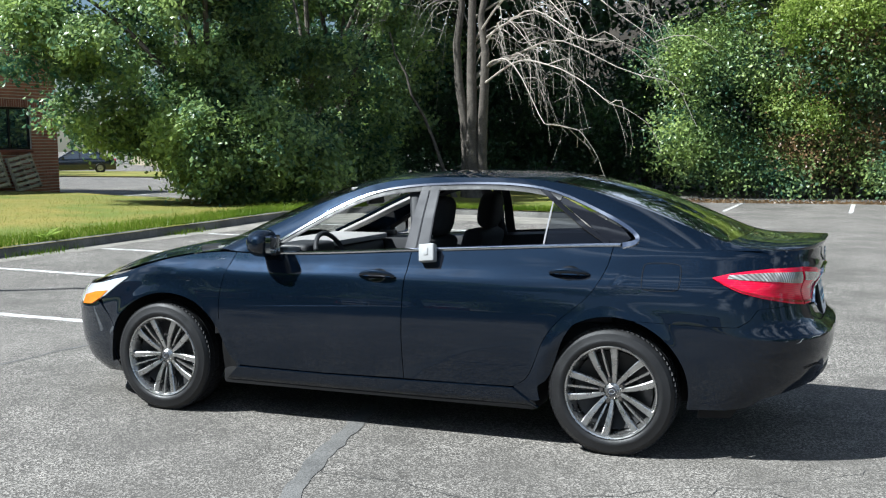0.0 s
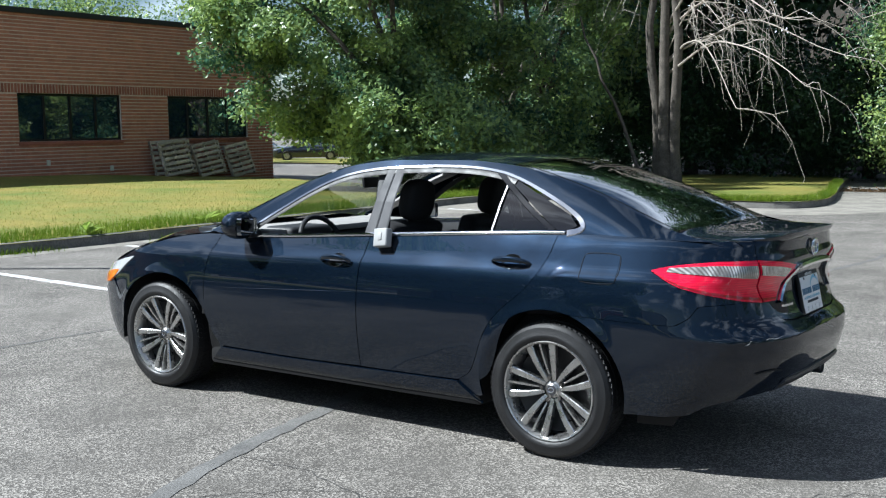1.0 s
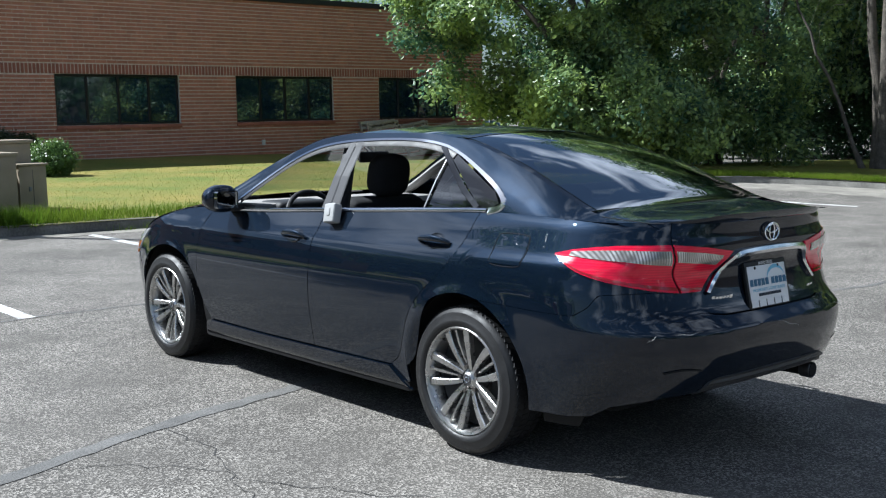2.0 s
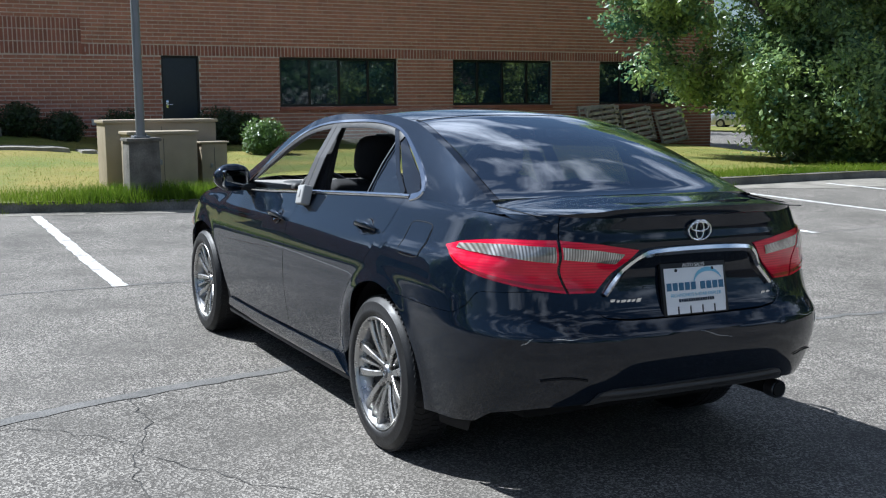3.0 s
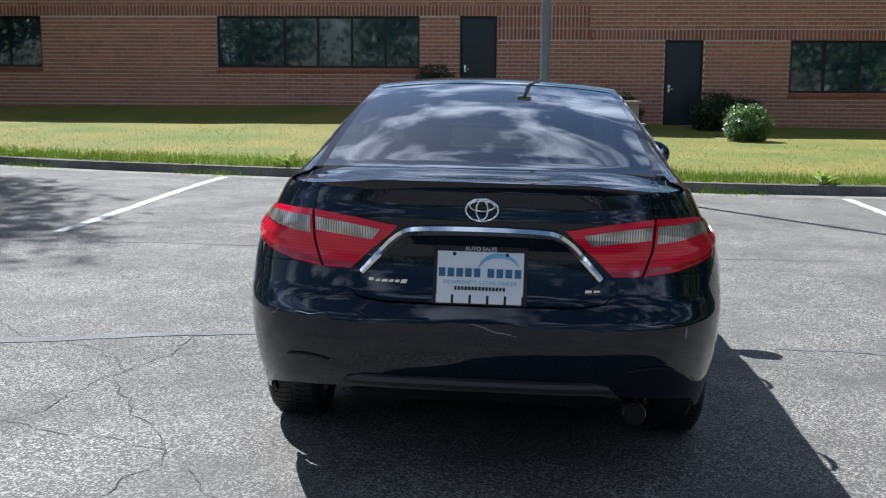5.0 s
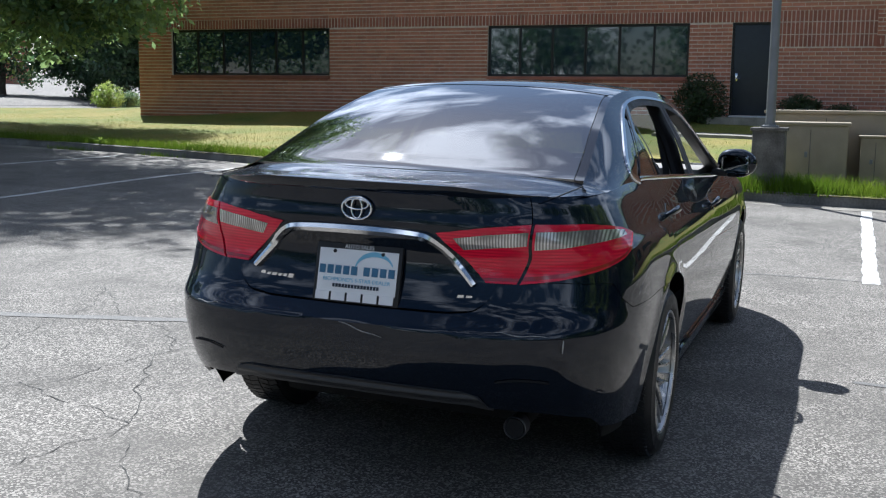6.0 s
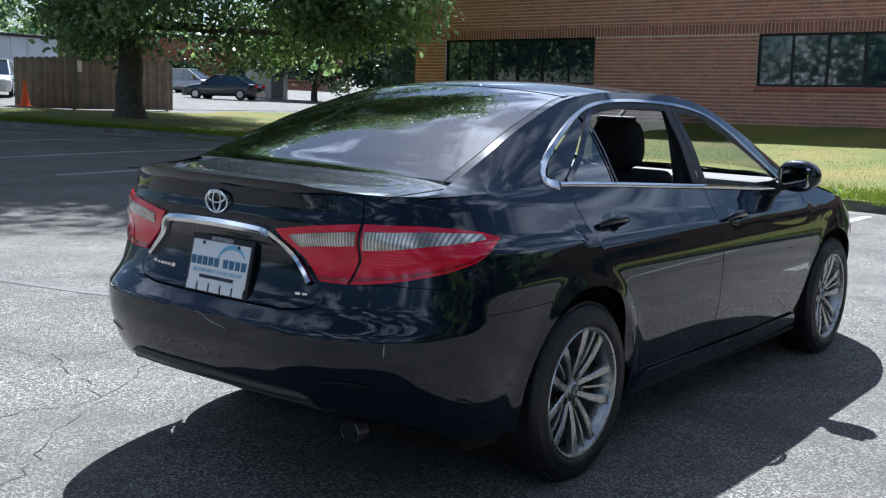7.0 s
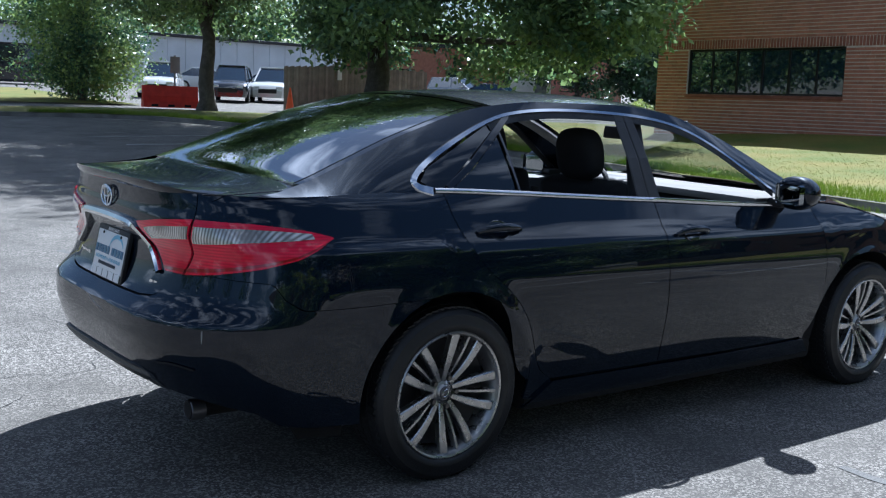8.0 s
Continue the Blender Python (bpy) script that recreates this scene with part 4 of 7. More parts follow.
# dark structure behind the panel gaps, and the underside
def liner(m, bm=None):
    bm = bm or bmesh.new()
    sg = -1 if m else 1
    us, zs = np.linspace(U_REAR, U_FRONT, 150), np.linspace(0.2, 1.0, 22)
    grid = {}
    for i, u in enumerate(us):
        tz = top_u(u) - 0.035
        for j in range(22):
            z = 0.215 + (tz - 0.215) * j / 21
            if u < UR0 - 0.4:
                z = max(z, 0.39)
            p = body(u, z, -0.018) if 0 < i < 149 else body_raw(u, z) + np.array((0.018 if i == 0 else -0.018, 0, 0))
            grid[i, j] = bm.verts.new((p[0], sg * p[1], p[2]))
    for i in range(149):
        for j in range(21):
            q = [grid[i, j], grid[i + 1, j], grid[i + 1, j + 1], grid[i, j + 1]]
            if any(min(math.hypot(v.co.x - ax, v.co.z - HUB_Z) for ax in (-AX, AX)) < 0.412 for v in q):
                continue
            bm.faces.new(q if sg > 0 else q[::-1])
    return bm


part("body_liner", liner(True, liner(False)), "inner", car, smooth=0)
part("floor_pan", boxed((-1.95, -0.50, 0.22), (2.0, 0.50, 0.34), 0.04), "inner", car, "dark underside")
# two solid boxes added out of sight to stop sun leaking through the shell
part("boot_light_block", boxed((-2.20, -0.56, 0.40), (-1.82, 0.56, 0.95), 0.05), "inner", car)
part("engine_light_block", boxed((0.98, -0.46, 0.30), (2.15, 0.46, 0.70), 0.05), "inner", car)
for s_ in (1, -1):
    part("rocker", boxed((-0.98, 0.60 if s_ > 0 else -0.84, 0.19), (0.98, 0.84 if s_ > 0 else -0.60, 0.30), 0.03), "inner", car)
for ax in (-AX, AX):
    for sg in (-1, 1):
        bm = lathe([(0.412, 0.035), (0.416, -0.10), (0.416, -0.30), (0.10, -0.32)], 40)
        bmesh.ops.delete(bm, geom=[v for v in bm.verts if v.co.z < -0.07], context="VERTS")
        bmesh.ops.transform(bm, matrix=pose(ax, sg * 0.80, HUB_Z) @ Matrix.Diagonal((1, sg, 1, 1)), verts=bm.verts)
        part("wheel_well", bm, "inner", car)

# ---- wheels ----
def spoke(a0, twist, w0, w1, r0, r1):
    """One machined spoke, from hub to rim, tapering and bowed outwards."""
    bm = bmesh.new()
    rows = []
    for k in range(9):
        f = k / 8
        r = r0 + (r1 - r0) * f
        a = a0 + twist * f ** 0.8
        w = (w0 + (w1 - w0) * f) / 2
        c, s = math.cos(a), math.sin(a)
        y = 0.056 + 0.034 * f + 0.006 * math.sin(math.pi * f)
        row = []
        for t_, d in ((-1.0, -0.030), (-1.0, -0.004), (-0.72, 0.0), (0.72, 0.0), (1.0, -0.004), (1.0, -0.030)):
            row.append(bm.verts.new((r * c - t_ * w * s, y + d, r * s + t_ * w * c)))
        rows.append(row)
    for a, b in zip(rows, rows[1:]):
        for k in range(5):
            bm.faces.new((a[k], b[k], b[k + 1], a[k + 1]))
    return bm


def make_wheel():
    w = thing("wheel", "", "")
    tyre = part("tyre", lathe([(0.244, -0.100), (0.252, -0.109), (0.272, -0.112), (0.297, -0.108), (0.318, -0.098), (0.330, -0.080), (0.333, -0.040), (0.3335, 0.0), (0.333, 0.040), (0.330, 0.080),
                               (0.320, 0.097), (0.310, 0.1035), (0.308, 0.1065), (0.300, 0.1085), (0.276, 0.1125), (0.273, 0.1140), (0.266, 0.1138), (0.254, 0.110), (0.247, 0.104), (0.244, 0.098)], 72), "rubber", w)
    bm = bmesh.new()
    for k in range(72):
        for yy, sl in ((-0.066, 0.35), (-0.022, -0.2), (0.022, 0.2), (0.066, -0.35)):
            a = 2 * math.pi * (k + (0.5 if yy > 0 else 0)) / 72
            r = 0.3325 if abs(yy) < 0.05 else 0.3310
            box(bm, (-0.0115, -0.0175, -0.004), (0.0115, 0.0175, 0.0035), 0, Matrix.Rotation(-a, 4, "Y") @ pose(0, yy, r) @ Matrix.Rotation(sl, 4, "Z"))
    part("tread", bm, "rubber", tyre, smooth=0, kind="stuff")
    rim = part("rim", lathe([(0.236, -0.095), (0.218, -0.08), (0.210, 0.0), (0.216, 0.050), (0.225, 0.072), (0.230, 0.086), (0.235, 0.092), (0.242, 0.096), (0.246, 0.101), (0.241, 0.107), (0.234, 0.104), (0.229, 0.092)], 72), "alloy", w, "bright machined rim lip")
    part("barrel", lathe([(0.205, -0.07), (0.207, 0.03), (0.030, -0.035)], 40), "black_plastic", rim)
    part("brake_disc", lathe([(0.060, -0.018), (0.150, -0.020), (0.150, -0.030)], 40), "brake", w)
    for k in range(5):
        base = 2 * math.pi * k / 5 + math.pi / 2
        for sgn_ in (-1, 1):
            part("spoke", spoke(base + sgn_ * 0.40, -sgn_ * 0.130, 0.020, 0.039, 0.044, 0.231), "alloy", rim)
        bm = bmesh.new()
        a = base
        part("spoke_rib", spoke(base, 0.0, 0.010, 0.014, 0.074, 0.229), "alloy", rim)
        cyl(bm, (0.057 * math.cos(a), 0.040, 0.057 * math.sin(a)), (0.057 * math.cos(a), 0.066, 0.057 * math.sin(a)), 0.0115, 0.0095, 6)
        part("wheel_nut", bm, "brake", rim)
        bm = bmesh.new()
        cyl(bm, (0.057 * math.cos(a), 0.02, 0.057 * math.sin(a)), (0.057 * math.cos(a), 0.050, 0.057 * math.sin(a)), 0.020, 0.017, 16)
        part("nut_seat", bm, "alloy_dark", rim)
    part("hub", lathe([(0.0, 0.066), (0.026, 0.066), (0.031, 0.062), (0.034, 0.056), (0.046, 0.050), (0.052, 0.030), (0.054, -0.02)], 36), "alloy", rim)
    part("centre_cap", lathe([(0.0, 0.0690), (0.022, 0.0686), (0.0255, 0.066)], 28), "alloy_dark", rim, "grey centre cap with plain emblem")
    part("cap_emblem", tube([(0.016 * math.cos(a), 0.0700, 0.011 * math.sin(a)) for a in np.linspace(0, 2 * math.pi, 21)[:-1]], 0.002, 6, True), "chrome", rim)
    return w


# wheels hang as parts of the car; copies share the meshes
first = make_wheel()
spots = [(AX, 0.780, 36), (-AX, 0.778, 13), (AX, -0.780, 0), (-AX, -0.778, 50)]
for k, (x, y, turn) in enumerate(spots):
    w = first if k == 0 else copy_thing(first, pose(0, 0, 0))
    w.parent = car
    w.matrix_world = pose(x, y, HUB_Z, 0, turn, 180 if y < 0 else 0)
    tagged(w, "ten-spoke machined alloy wheel with black tyre")

# ---- cabin fittings ----
def seat_back(w, h, d, bolster=0.05):
    bm = bmesh.new()
    box(bm, (-d / 2, -w / 2, 0), (d / 2, w / 2, h), min(d, 0.12) * 0.42, seg=4)
    for s in (-1, 1):
        box(bm, (-d / 2, s * w / 2 - (0.07 if s > 0 else 0), 0.06), (d / 2 + bolster, s * w / 2 + (0 if s > 0 else 0.07), h * 0.8), 0.03, seg=3)
    return bm


def cushion_block(w, d, h, m):
    """A stuffed block with full, rounded sides."""
    bm = bmesh.new()
    bmesh.ops.create_uvsphere(bm, u_segments=24, v_segments=14, radius=1)
    for v in bm.verts:
        v.co = [math.copysign(abs(c) ** 0.62, c) * k / 2 for c, k in zip(v.co, (d, w, h))]
        v.co.y *= 1 - 0.10 * max(0, v.co.z / h)
    bmesh.ops.transform(bm, matrix=m, verts=bm.verts)
    return bm


def make_front_seat(name):
    s = thing(name, "", "")
    bm = seat_back(0.50, 0.60, 0.13)
    bmesh.ops.transform(bm, matrix=pose(-0.20, 0, 0.50, 0, -17, 0), verts=bm.verts)
    part("backrest", bm, "seat", s)
    bm = boxed((-0.24, -0.25, 0.34), (0.30, 0.25, 0.52), 0.06, seg=4)
    part("cushion", bm, "seat", s)
    bm = cushion_block(0.255, 0.125, 0.235, pose(-0.405, 0, 1.195, 0, -10, 0))
    hr = part("headrest", bm, "seat", s)
    for y in (-0.06, 0.06):
        bm = bmesh.new()
        cyl(bm, (-0.37, y, 1.04), (-0.385, y, 1.14), 0.006, seg=8)
        part("headrest_post", bm, "chrome", hr)
    return s


fs = make_front_seat("front_seat")
fs.parent = car
fs.matrix_world = pose(0.16, 0.37, 0.0)
fs2 = copy_thing(fs, pose(0.11, -0.37, 0.0))
fs2.parent = car
for s_ in (fs, fs2):
    tagged(s_, "charcoal cloth front seat with headrest")
rear = part("rear_bench", boxed((-1.32, -0.66, 0.34), (-0.80, 0.66, 0.54), 0.07, seg=4), "seat", car, "charcoal cloth rear bench")
bm = boxed((-0.07, -0.64, 0), (0.07, 0.64, 0.62), 0.055, pose(-1.32, 0, 0.48, 0, -24, 0), 4)
part("bench_backrest", bm, "seat", rear)
for y in (-0.42, 0.0, 0.42):
    bm = cushion_block(0.25, 0.10, 0.15 if y else 0.11, pose(-1.61, y, 1.12 if y else 1.10, 0, -16, 0))
    part("rear_headrest", bm, "seat", rear)
part("parcel_shelf", boxed((-1.98, -0.60, 1.02), (-1.55, 0.60, 1.055), 0.01), "trim_dark", car)
bm = bmesh.new()
box(bm, (0.62, -0.72, 0.62), (1.08, 0.72, 0.97), 0.06, seg=4)
dash = part("dashboard", bm, "trim_dark", car, "dark dashboard")
part("instrument_hood", boxed((0.55, 0.18, 0.90), (0.80, 0.56, 1.015), 0.045, seg=4), "trim_dark", dash)
# sun on the dash top is put into this slab's pale colour
part("dash_pad", boxed((0.60, -0.70, 0.965), (1.10, 0.70, 1.004), 0.015), "trim_light", dash, "dash top in pale grey that paints the sunlight on it")
part("console", boxed((-0.25, -0.11, 0.34), (0.68, 0.11, 0.60), 0.04, seg=3), "trim_dark", car)
ctr = Vector((0.47, 0.37, 0.90))
tilt = Matrix.Translation(ctr) @ Matrix.Rotation(radians(-66), 4, "Y")
wheel_pts = [tilt @ Vector((0.185 * math.cos(a), 0.185 * math.sin(a), 0)) for a in np.linspace(0, 2 * math.pi, 41)[:-1]]
sw = part("steering_wheel", tube(wheel_pts, 0.015, 10, True), "trim_dark", car, "dark steering wheel")
bm = boxed((-0.065, -0.075, -0.02), (0.065, 0.075, 0.03), 0.025, tilt, 3)
for a in (90, 270, 180):
    cyl(bm, tilt @ Vector((0.05 * math.cos(radians(a)), 0.05 * math.sin(radians(a)), 0)), tilt @ Vector((0.18 * math.cos(radians(a)), 0.18 * math.sin(radians(a)), 0)), 0.014, seg=8)
part("steering_boss", bm, "trim_dark", sw)
bm = bmesh.new()
cyl(bm, tilt @ Vector((0, 0, -0.02)), tilt @ Vector((0.02, 0, -0.25)), 0.035, seg=12)
part("steering_column", bm, "trim_dark", sw)
part("room_mirror", boxed((-0.012, -0.115, -0.033), (0.012, 0.115, 0.033), 0.011, pose(0.36, 0, 1.275, 0, 8, 0), 3), "black_plastic", car, "black room mirror")
bm = bmesh.new()
cyl(bm, (0.365, 0, 1.29), (0.44, 0, 1.335), 0.012, seg=8)
part("room_mirror_stalk", bm, "black_plastic", car)
part("headliner", sheet(0.20, -1.0, -0.97, 0.97, 16, 14, -0.04, 0.02, -0.028, 0), "trim_light", car, "pale grey headliner")
for y in (0.33, -0.33):
    part("sun_visor", boxed((0.13, y - 0.19, 1.345), (0.27, y + 0.19, 1.362), 0.006, pose(0, 0, 0)), "trim_light", car, "pale sun visor")


def door_lining(x0, x1):
    def make(m):
        sg = -1 if m else 1
        bm = bmesh.new()
        rows = []
        for i in range(13):
            x = x0 + (x1 - x0) * i / 12
            yb = belt_y(x)
            row = [(x, sg * (yb - 0.012), TOP_Z(x) + 0.002), (x, sg * (yb - 0.085), TOP_Z(x) - 0.012), (x, sg * (yb - 0.11), TOP_Z(x) - 0.12), (x, sg * (yb - 0.09), 0.66), (x, sg * (yb - 0.15), 0.64), (x, sg * (yb - 0.12), 0.36)]
            rows.append([bm.verts.new(p) for p in row])
        for a, b in zip(rows, rows[1:]):
            for k in range(5):
                bm.faces.new((a[k], a[k + 1], b[k + 1], b[k]))
        return bm
    return make


both("front_door_lining", "trim_dark", "", door_lining(0.88, -0.22))
both("rear_door_lining", "trim_dark", "", door_lining(-0.23, -1.34))


def inner_pillar(m):
    sg = -1 if m else 1
    pts = [side(-0.175, 1.385, -0.05), side(-0.225, 1.2, -0.055), side(-0.265, 1.03, -0.06), np.array((-0.27, 0.70, 0.6))]
    return tube([(p[0], sg * p[1], p[2]) for p in pts], 0.045, 10, flat=0.6)


both("pillar_lining", "trim_dark", "", inner_pillar)


def screen_lining(m):
    pts = [roof(x, -0.965 if m else 0.965, -0.035) for x in np.linspace(0.98, 0.16, 12)]
    return tube([tuple(p) for p in pts], 0.040, 8, flat=0.6)


both("screen_pillar_lining", "trim_light", "pale grey pillar lining", screen_lining)
for sg in (1, -1):
    bm = tube([(-0.215, sg * 0.585, 1.30), (-0.25, sg * 0.655, 1.05), (-0.20, sg * 0.66, 0.75)], 0.016, 6, flat=0.25)
    part("seat_belt", bm, "pillar_film", car, "grey seat belt")
    part("rear_quarter_lining", boxed((-2.0, 0.60 if sg > 0 else -0.68, 0.80), (-1.40, 0.68 if sg > 0 else -0.60, 1.06), 0.02), "trim_dark", car)

# the car leans with the lot's slight cross fall, and what is fixed on it leans along
for o in (car, plate, key_box):
    o.matrix_world = pose(0, 0, 0, 1.1, 0, 0)

# ---- outdoor materials ----
def leaf_mat(name, a, b, glow=0.35, spec=0.55):
    """Leaf green that differs from leaf to leaf and lets some light through."""
    m = bpy.data.materials.new(name)
    m.use_nodes = True
    n, l = m.node_tree.nodes, m.node_tree.links
    p = n["Principled BSDF"]
    p.inputs["Roughness"].default_value, p.inputs["Specular IOR Level"].default_value = 0.36, spec
    g, r, t, mx = n.new("ShaderNodeNewGeometry"), n.new("ShaderNodeValToRGB"), n.new("ShaderNodeBsdfTranslucent"), n.new("ShaderNodeMixShader")
    r.color_ramp.elements[0].color, r.color_ramp.elements[1].color = (*a, 1), (*b, 1)
    co, big, sc, ad = n.new("ShaderNodeTexCoord"), n.new("ShaderNodeTexNoise"), n.new("ShaderNodeMapRange"), n.new("ShaderNodeMath")
    big.inputs["Scale"].default_value, big.inputs["Detail"].default_value, big.inputs["Roughness"].default_value = 0.55, 4, 0.6
    l.new(co.outputs["Object"], big.inputs["Vector"])
    sc.inputs[1].default_value, sc.inputs[2].default_value, sc.inputs[3].default_value, sc.inputs[4].default_value = 0.36, 0.66, -0.30, 0.62
    l.new(big.outputs["Fac"], sc.inputs[0])
    ad.operation, ad.inputs[2].default_value = "MULTIPLY_ADD", 0.5
    ad.inputs[1].default_value = 0.62
    l.new(g.outputs["Random Per Island"], ad.inputs[0])
    l.new(sc.outputs[0], ad.inputs[2])
    l.new(ad.outputs[0], r.inputs["Fac"])
    l.new(r.outputs["Color"], p.inputs["Base Color"])
    l.new(r.outputs["Color"], t.inputs["Color"])
    mx.inputs[0].default_value = glow
    l.new(p.outputs[0], mx.inputs[1])
    l.new(t.outputs[0], mx.inputs[2])
    l.new(mx.outputs[0], n["Material Output"].inputs["Surface"])
    return m


def asphalt_mat(name, base, light):
    """Worn asphalt: pale stone grains in dark binder, broad weathering and tyre-dark patches."""
    m = bpy.data.materials.new(name)
    m.use_nodes = True
    n, l = m.node_tree.nodes, m.node_tree.links
    p = n["Principled BSDF"]
    t = n.new("ShaderNodeTexCoord")
    big, mid, vor, grain = n.new("ShaderNodeTexNoise"), n.new("ShaderNodeTexNoise"), n.new("ShaderNodeTexVoronoi"), n.new("ShaderNodeTexNoise")
    big.inputs["Scale"].default_value, big.inputs["Detail"].default_value, big.inputs["Roughness"].default_value = 0.35, 8, 0.62
    mid.inputs["Scale"].default_value, mid.inputs["Detail"].default_value = 5.0, 6
    vor.inputs["Scale"].default_value = 125
    grain.inputs["Scale"].default_value, grain.inputs["Detail"].default_value = 190, 2
    for x in (big, mid, vor, grain):
        l.new(t.outputs["Object"], x.inputs["Vector"])
    r1 = n.new("ShaderNodeValToRGB")
    r1.color_ramp.elements[0].position, r1.color_ramp.elements[1].position = 0.33, 0.70
    r1.color_ramp.elements[0].color, r1.color_ramp.elements[1].color = (*[c * 0.72 for c in base], 1), (*[c * 1.22 for c in base], 1)
    l.new(big.outputs["Fac"], r1.inputs["Fac"])
    r2 = n.new("ShaderNodeMapRange")
    r2.inputs[1].default_value, r2.inputs[2].default_value, r2.inputs[3].default_value, r2.inputs[4].default_value = 0.3, 0.7, 0.84, 1.14
    l.new(mid.outputs["Fac"], r2.inputs[0])
    mu = n.new("ShaderNodeMixRGB")
    mu.blend_type, mu.inputs[0].default_value = "MULTIPLY", 1
    l.new(r1.outputs["Color"], mu.inputs[1])
    l.new(r2.outputs[0], mu.inputs[2])
    r3 = n.new("ShaderNodeMapRange")
    r3.inputs[1].default_value, r3.inputs[2].default_value, r3.inputs[3].default_value, r3.inputs[4].default_value = 0.45, 0.95, 0.0, 0.75
    hs = n.new("ShaderNodeSeparateColor")
    l.new(vor.outputs["Color"], hs.inputs[0])
    l.new(hs.outputs[0], r3.inputs[0])
    st = n.new("ShaderNodeMixRGB")
    st.inputs[2].default_value = (*light, 1)
    # the stones show in patches, where the binder has worn away
    worn, wr, wm = n.new("ShaderNodeTexNoise"), n.new("ShaderNodeMapRange"), n.new("ShaderNodeMath")
    worn.inputs["Scale"].default_value, worn.inputs["Detail"].default_value, worn.inputs["Roughness"].default_value = 1.1, 7, 0.68
    l.new(t.outputs["Object"], worn.inputs["Vector"])
    wr.inputs[1].default_value, wr.inputs[2].default_value, wr.inputs[3].default_value, wr.inputs[4].default_value = 0.36, 0.62, 0.35, 1.25
    l.new(worn.outputs["Fac"], wr.inputs[0])
    wm.operation = "MULTIPLY"
    l.new(r3.outputs[0], wm.inputs[0])
    l.new(wr.outputs[0], wm.inputs[1])
    l.new(wm.outputs[0], st.inputs[0])
    l.new(mu.outputs[0], st.inputs[1])
    l.new(st.outputs[0], p.inputs["Base Color"])
    p.inputs["Roughness"].default_value, p.inputs["Specular IOR Level"].default_value = 0.80, 0.22
    ad = n.new("ShaderNodeMath")
    ad.operation = "ADD"
    l.new(vor.outputs["Distance"], ad.inputs[0])
    l.new(grain.outputs["Fac"], ad.inputs[1])
    bp = n.new("ShaderNodeBump")
    bp.inputs["Strength"].default_value, bp.inputs["Distance"].default_value = 0.48, 0.005
    l.new(ad.outputs[0], bp.inputs["Height"])
    l.new(bp.outputs["Normal"], p.inputs["Normal"])
    return m


M["asphalt"] = asphalt_mat("worn_asphalt", (0.093, 0.086, 0.077), (0.392, 0.364, 0.327))
M["paint_line"] = mat("worn_white_line", (0.66, 0.655, 0.63), 0.7, color2=(0.30, 0.29, 0.275), scale=9, fine=0.3, fine_scale=60, bump=0.2, bump_scale=150)
M["tar"] = mat("tar_seal", (0.140, 0.136, 0.129), 0.78, var=0.3, scale=4, fine=0.4, fine_scale=90, bump=0.3, bump_scale=140)
M["crack"] = mat("crack", (0.06, 0.058, 0.055), 0.95, var=0.3)
M["kerb"] = mat("weathered_kerb", (0.195, 0.187, 0.170), 0.9, var=0.45, scale=2.2, fine=0.25, fine_scale=40, bump=0.35, bump_scale=60)
M["gutter"] = mat("pale_gutter", (0.25, 0.232, 0.20), 0.9, var=0.35, scale=2.5, fine=0.3, fine_scale=50, bump=0.3, bump_scale=80)
M["lawn"] = mat("dry_lawn", (0.205, 0.170, 0.034), 0.95, var=0.0, color2=(0.110, 0.138, 0.018), scale=0.55, fine=0.3, fine_scale=26, bump=0.9, bump_scale=35)
M["blade"] = leaf_mat("grass_blade", (0.085, 0.155, 0.012), (0.20, 0.265, 0.030), 0.40, 0.12)
M["straw"] = leaf_mat("dry_grass", (0.20, 0.168, 0.036), (0.29, 0.245, 0.062), 0.25, 0.10)
M["brick"] = mat("red_brick", (0.47, 0.198, 0.138), 0.88, var=0.22, scale=3, fine=0.15, fine_scale=60, rand=0.14, bump=0.2, bump_scale=90)
M["soldier"] = mat("dark_red_brick", (0.33, 0.125, 0.09), 0.88, var=0.2, scale=4, fine=0.15, fine_scale=60, rand=0.2, bump=0.2, bump_scale=90)
M["mortar"] = mat("mortar", (0.72, 0.62, 0.56), 0.95, var=0.2, scale=5, fine=0.2, fine_scale=80, bump=0.3, bump_scale=120)
M["bronze"] = mat("bronze_frame", (0.018, 0.017, 0.018), 0.4, 0.3, var=0.2)
M["office_glass"] = mat("dark_office_glass", (0.011, 0.026, 0.046), 0.03, spec=0.8, var=0.3, scale=0.8, ior=1.8)
M["door_blue"] = mat("slate_blue_door", (0.022, 0.029, 0.040), 0.45, var=0.15, rvar=0.06)
M["concrete"] = mat("concrete", (0.30, 0.28, 0.245), 0.9, var=0.35, scale=3, fine=0.2, fine_scale=60, bump=0.3, bump_scale=90)
M["pedestal"] = mat("stained_concrete", (0.16, 0.15, 0.13), 0.9, var=0.5, scale=4, fine=0.2, fine_scale=60, bump=0.3, bump_scale=90)
M["tan"] = mat("tan_enclosure", (0.33, 0.275, 0.195), 0.6, var=0.2, scale=2.5, fine=0.08, rvar=0.1)
M["steel_pole"] = mat("grey_pole", (0.22, 0.23, 0.24), 0.5, 0.3, var=0.2, scale=3)
M["pallet"] = mat("weathered_pallet", (0.56, 0.49, 0.40), 0.9, var=0.35, scale=7, fine=0.2, fine_scale=50, rand=0.3, bump=0.2)
M["bark"] = mat("grey_bark", (0.125, 0.108, 0.090), 0.95, var=0.4, scale=6, fine=0.25, fine_scale=30, bump=0.6, bump_scale=25)
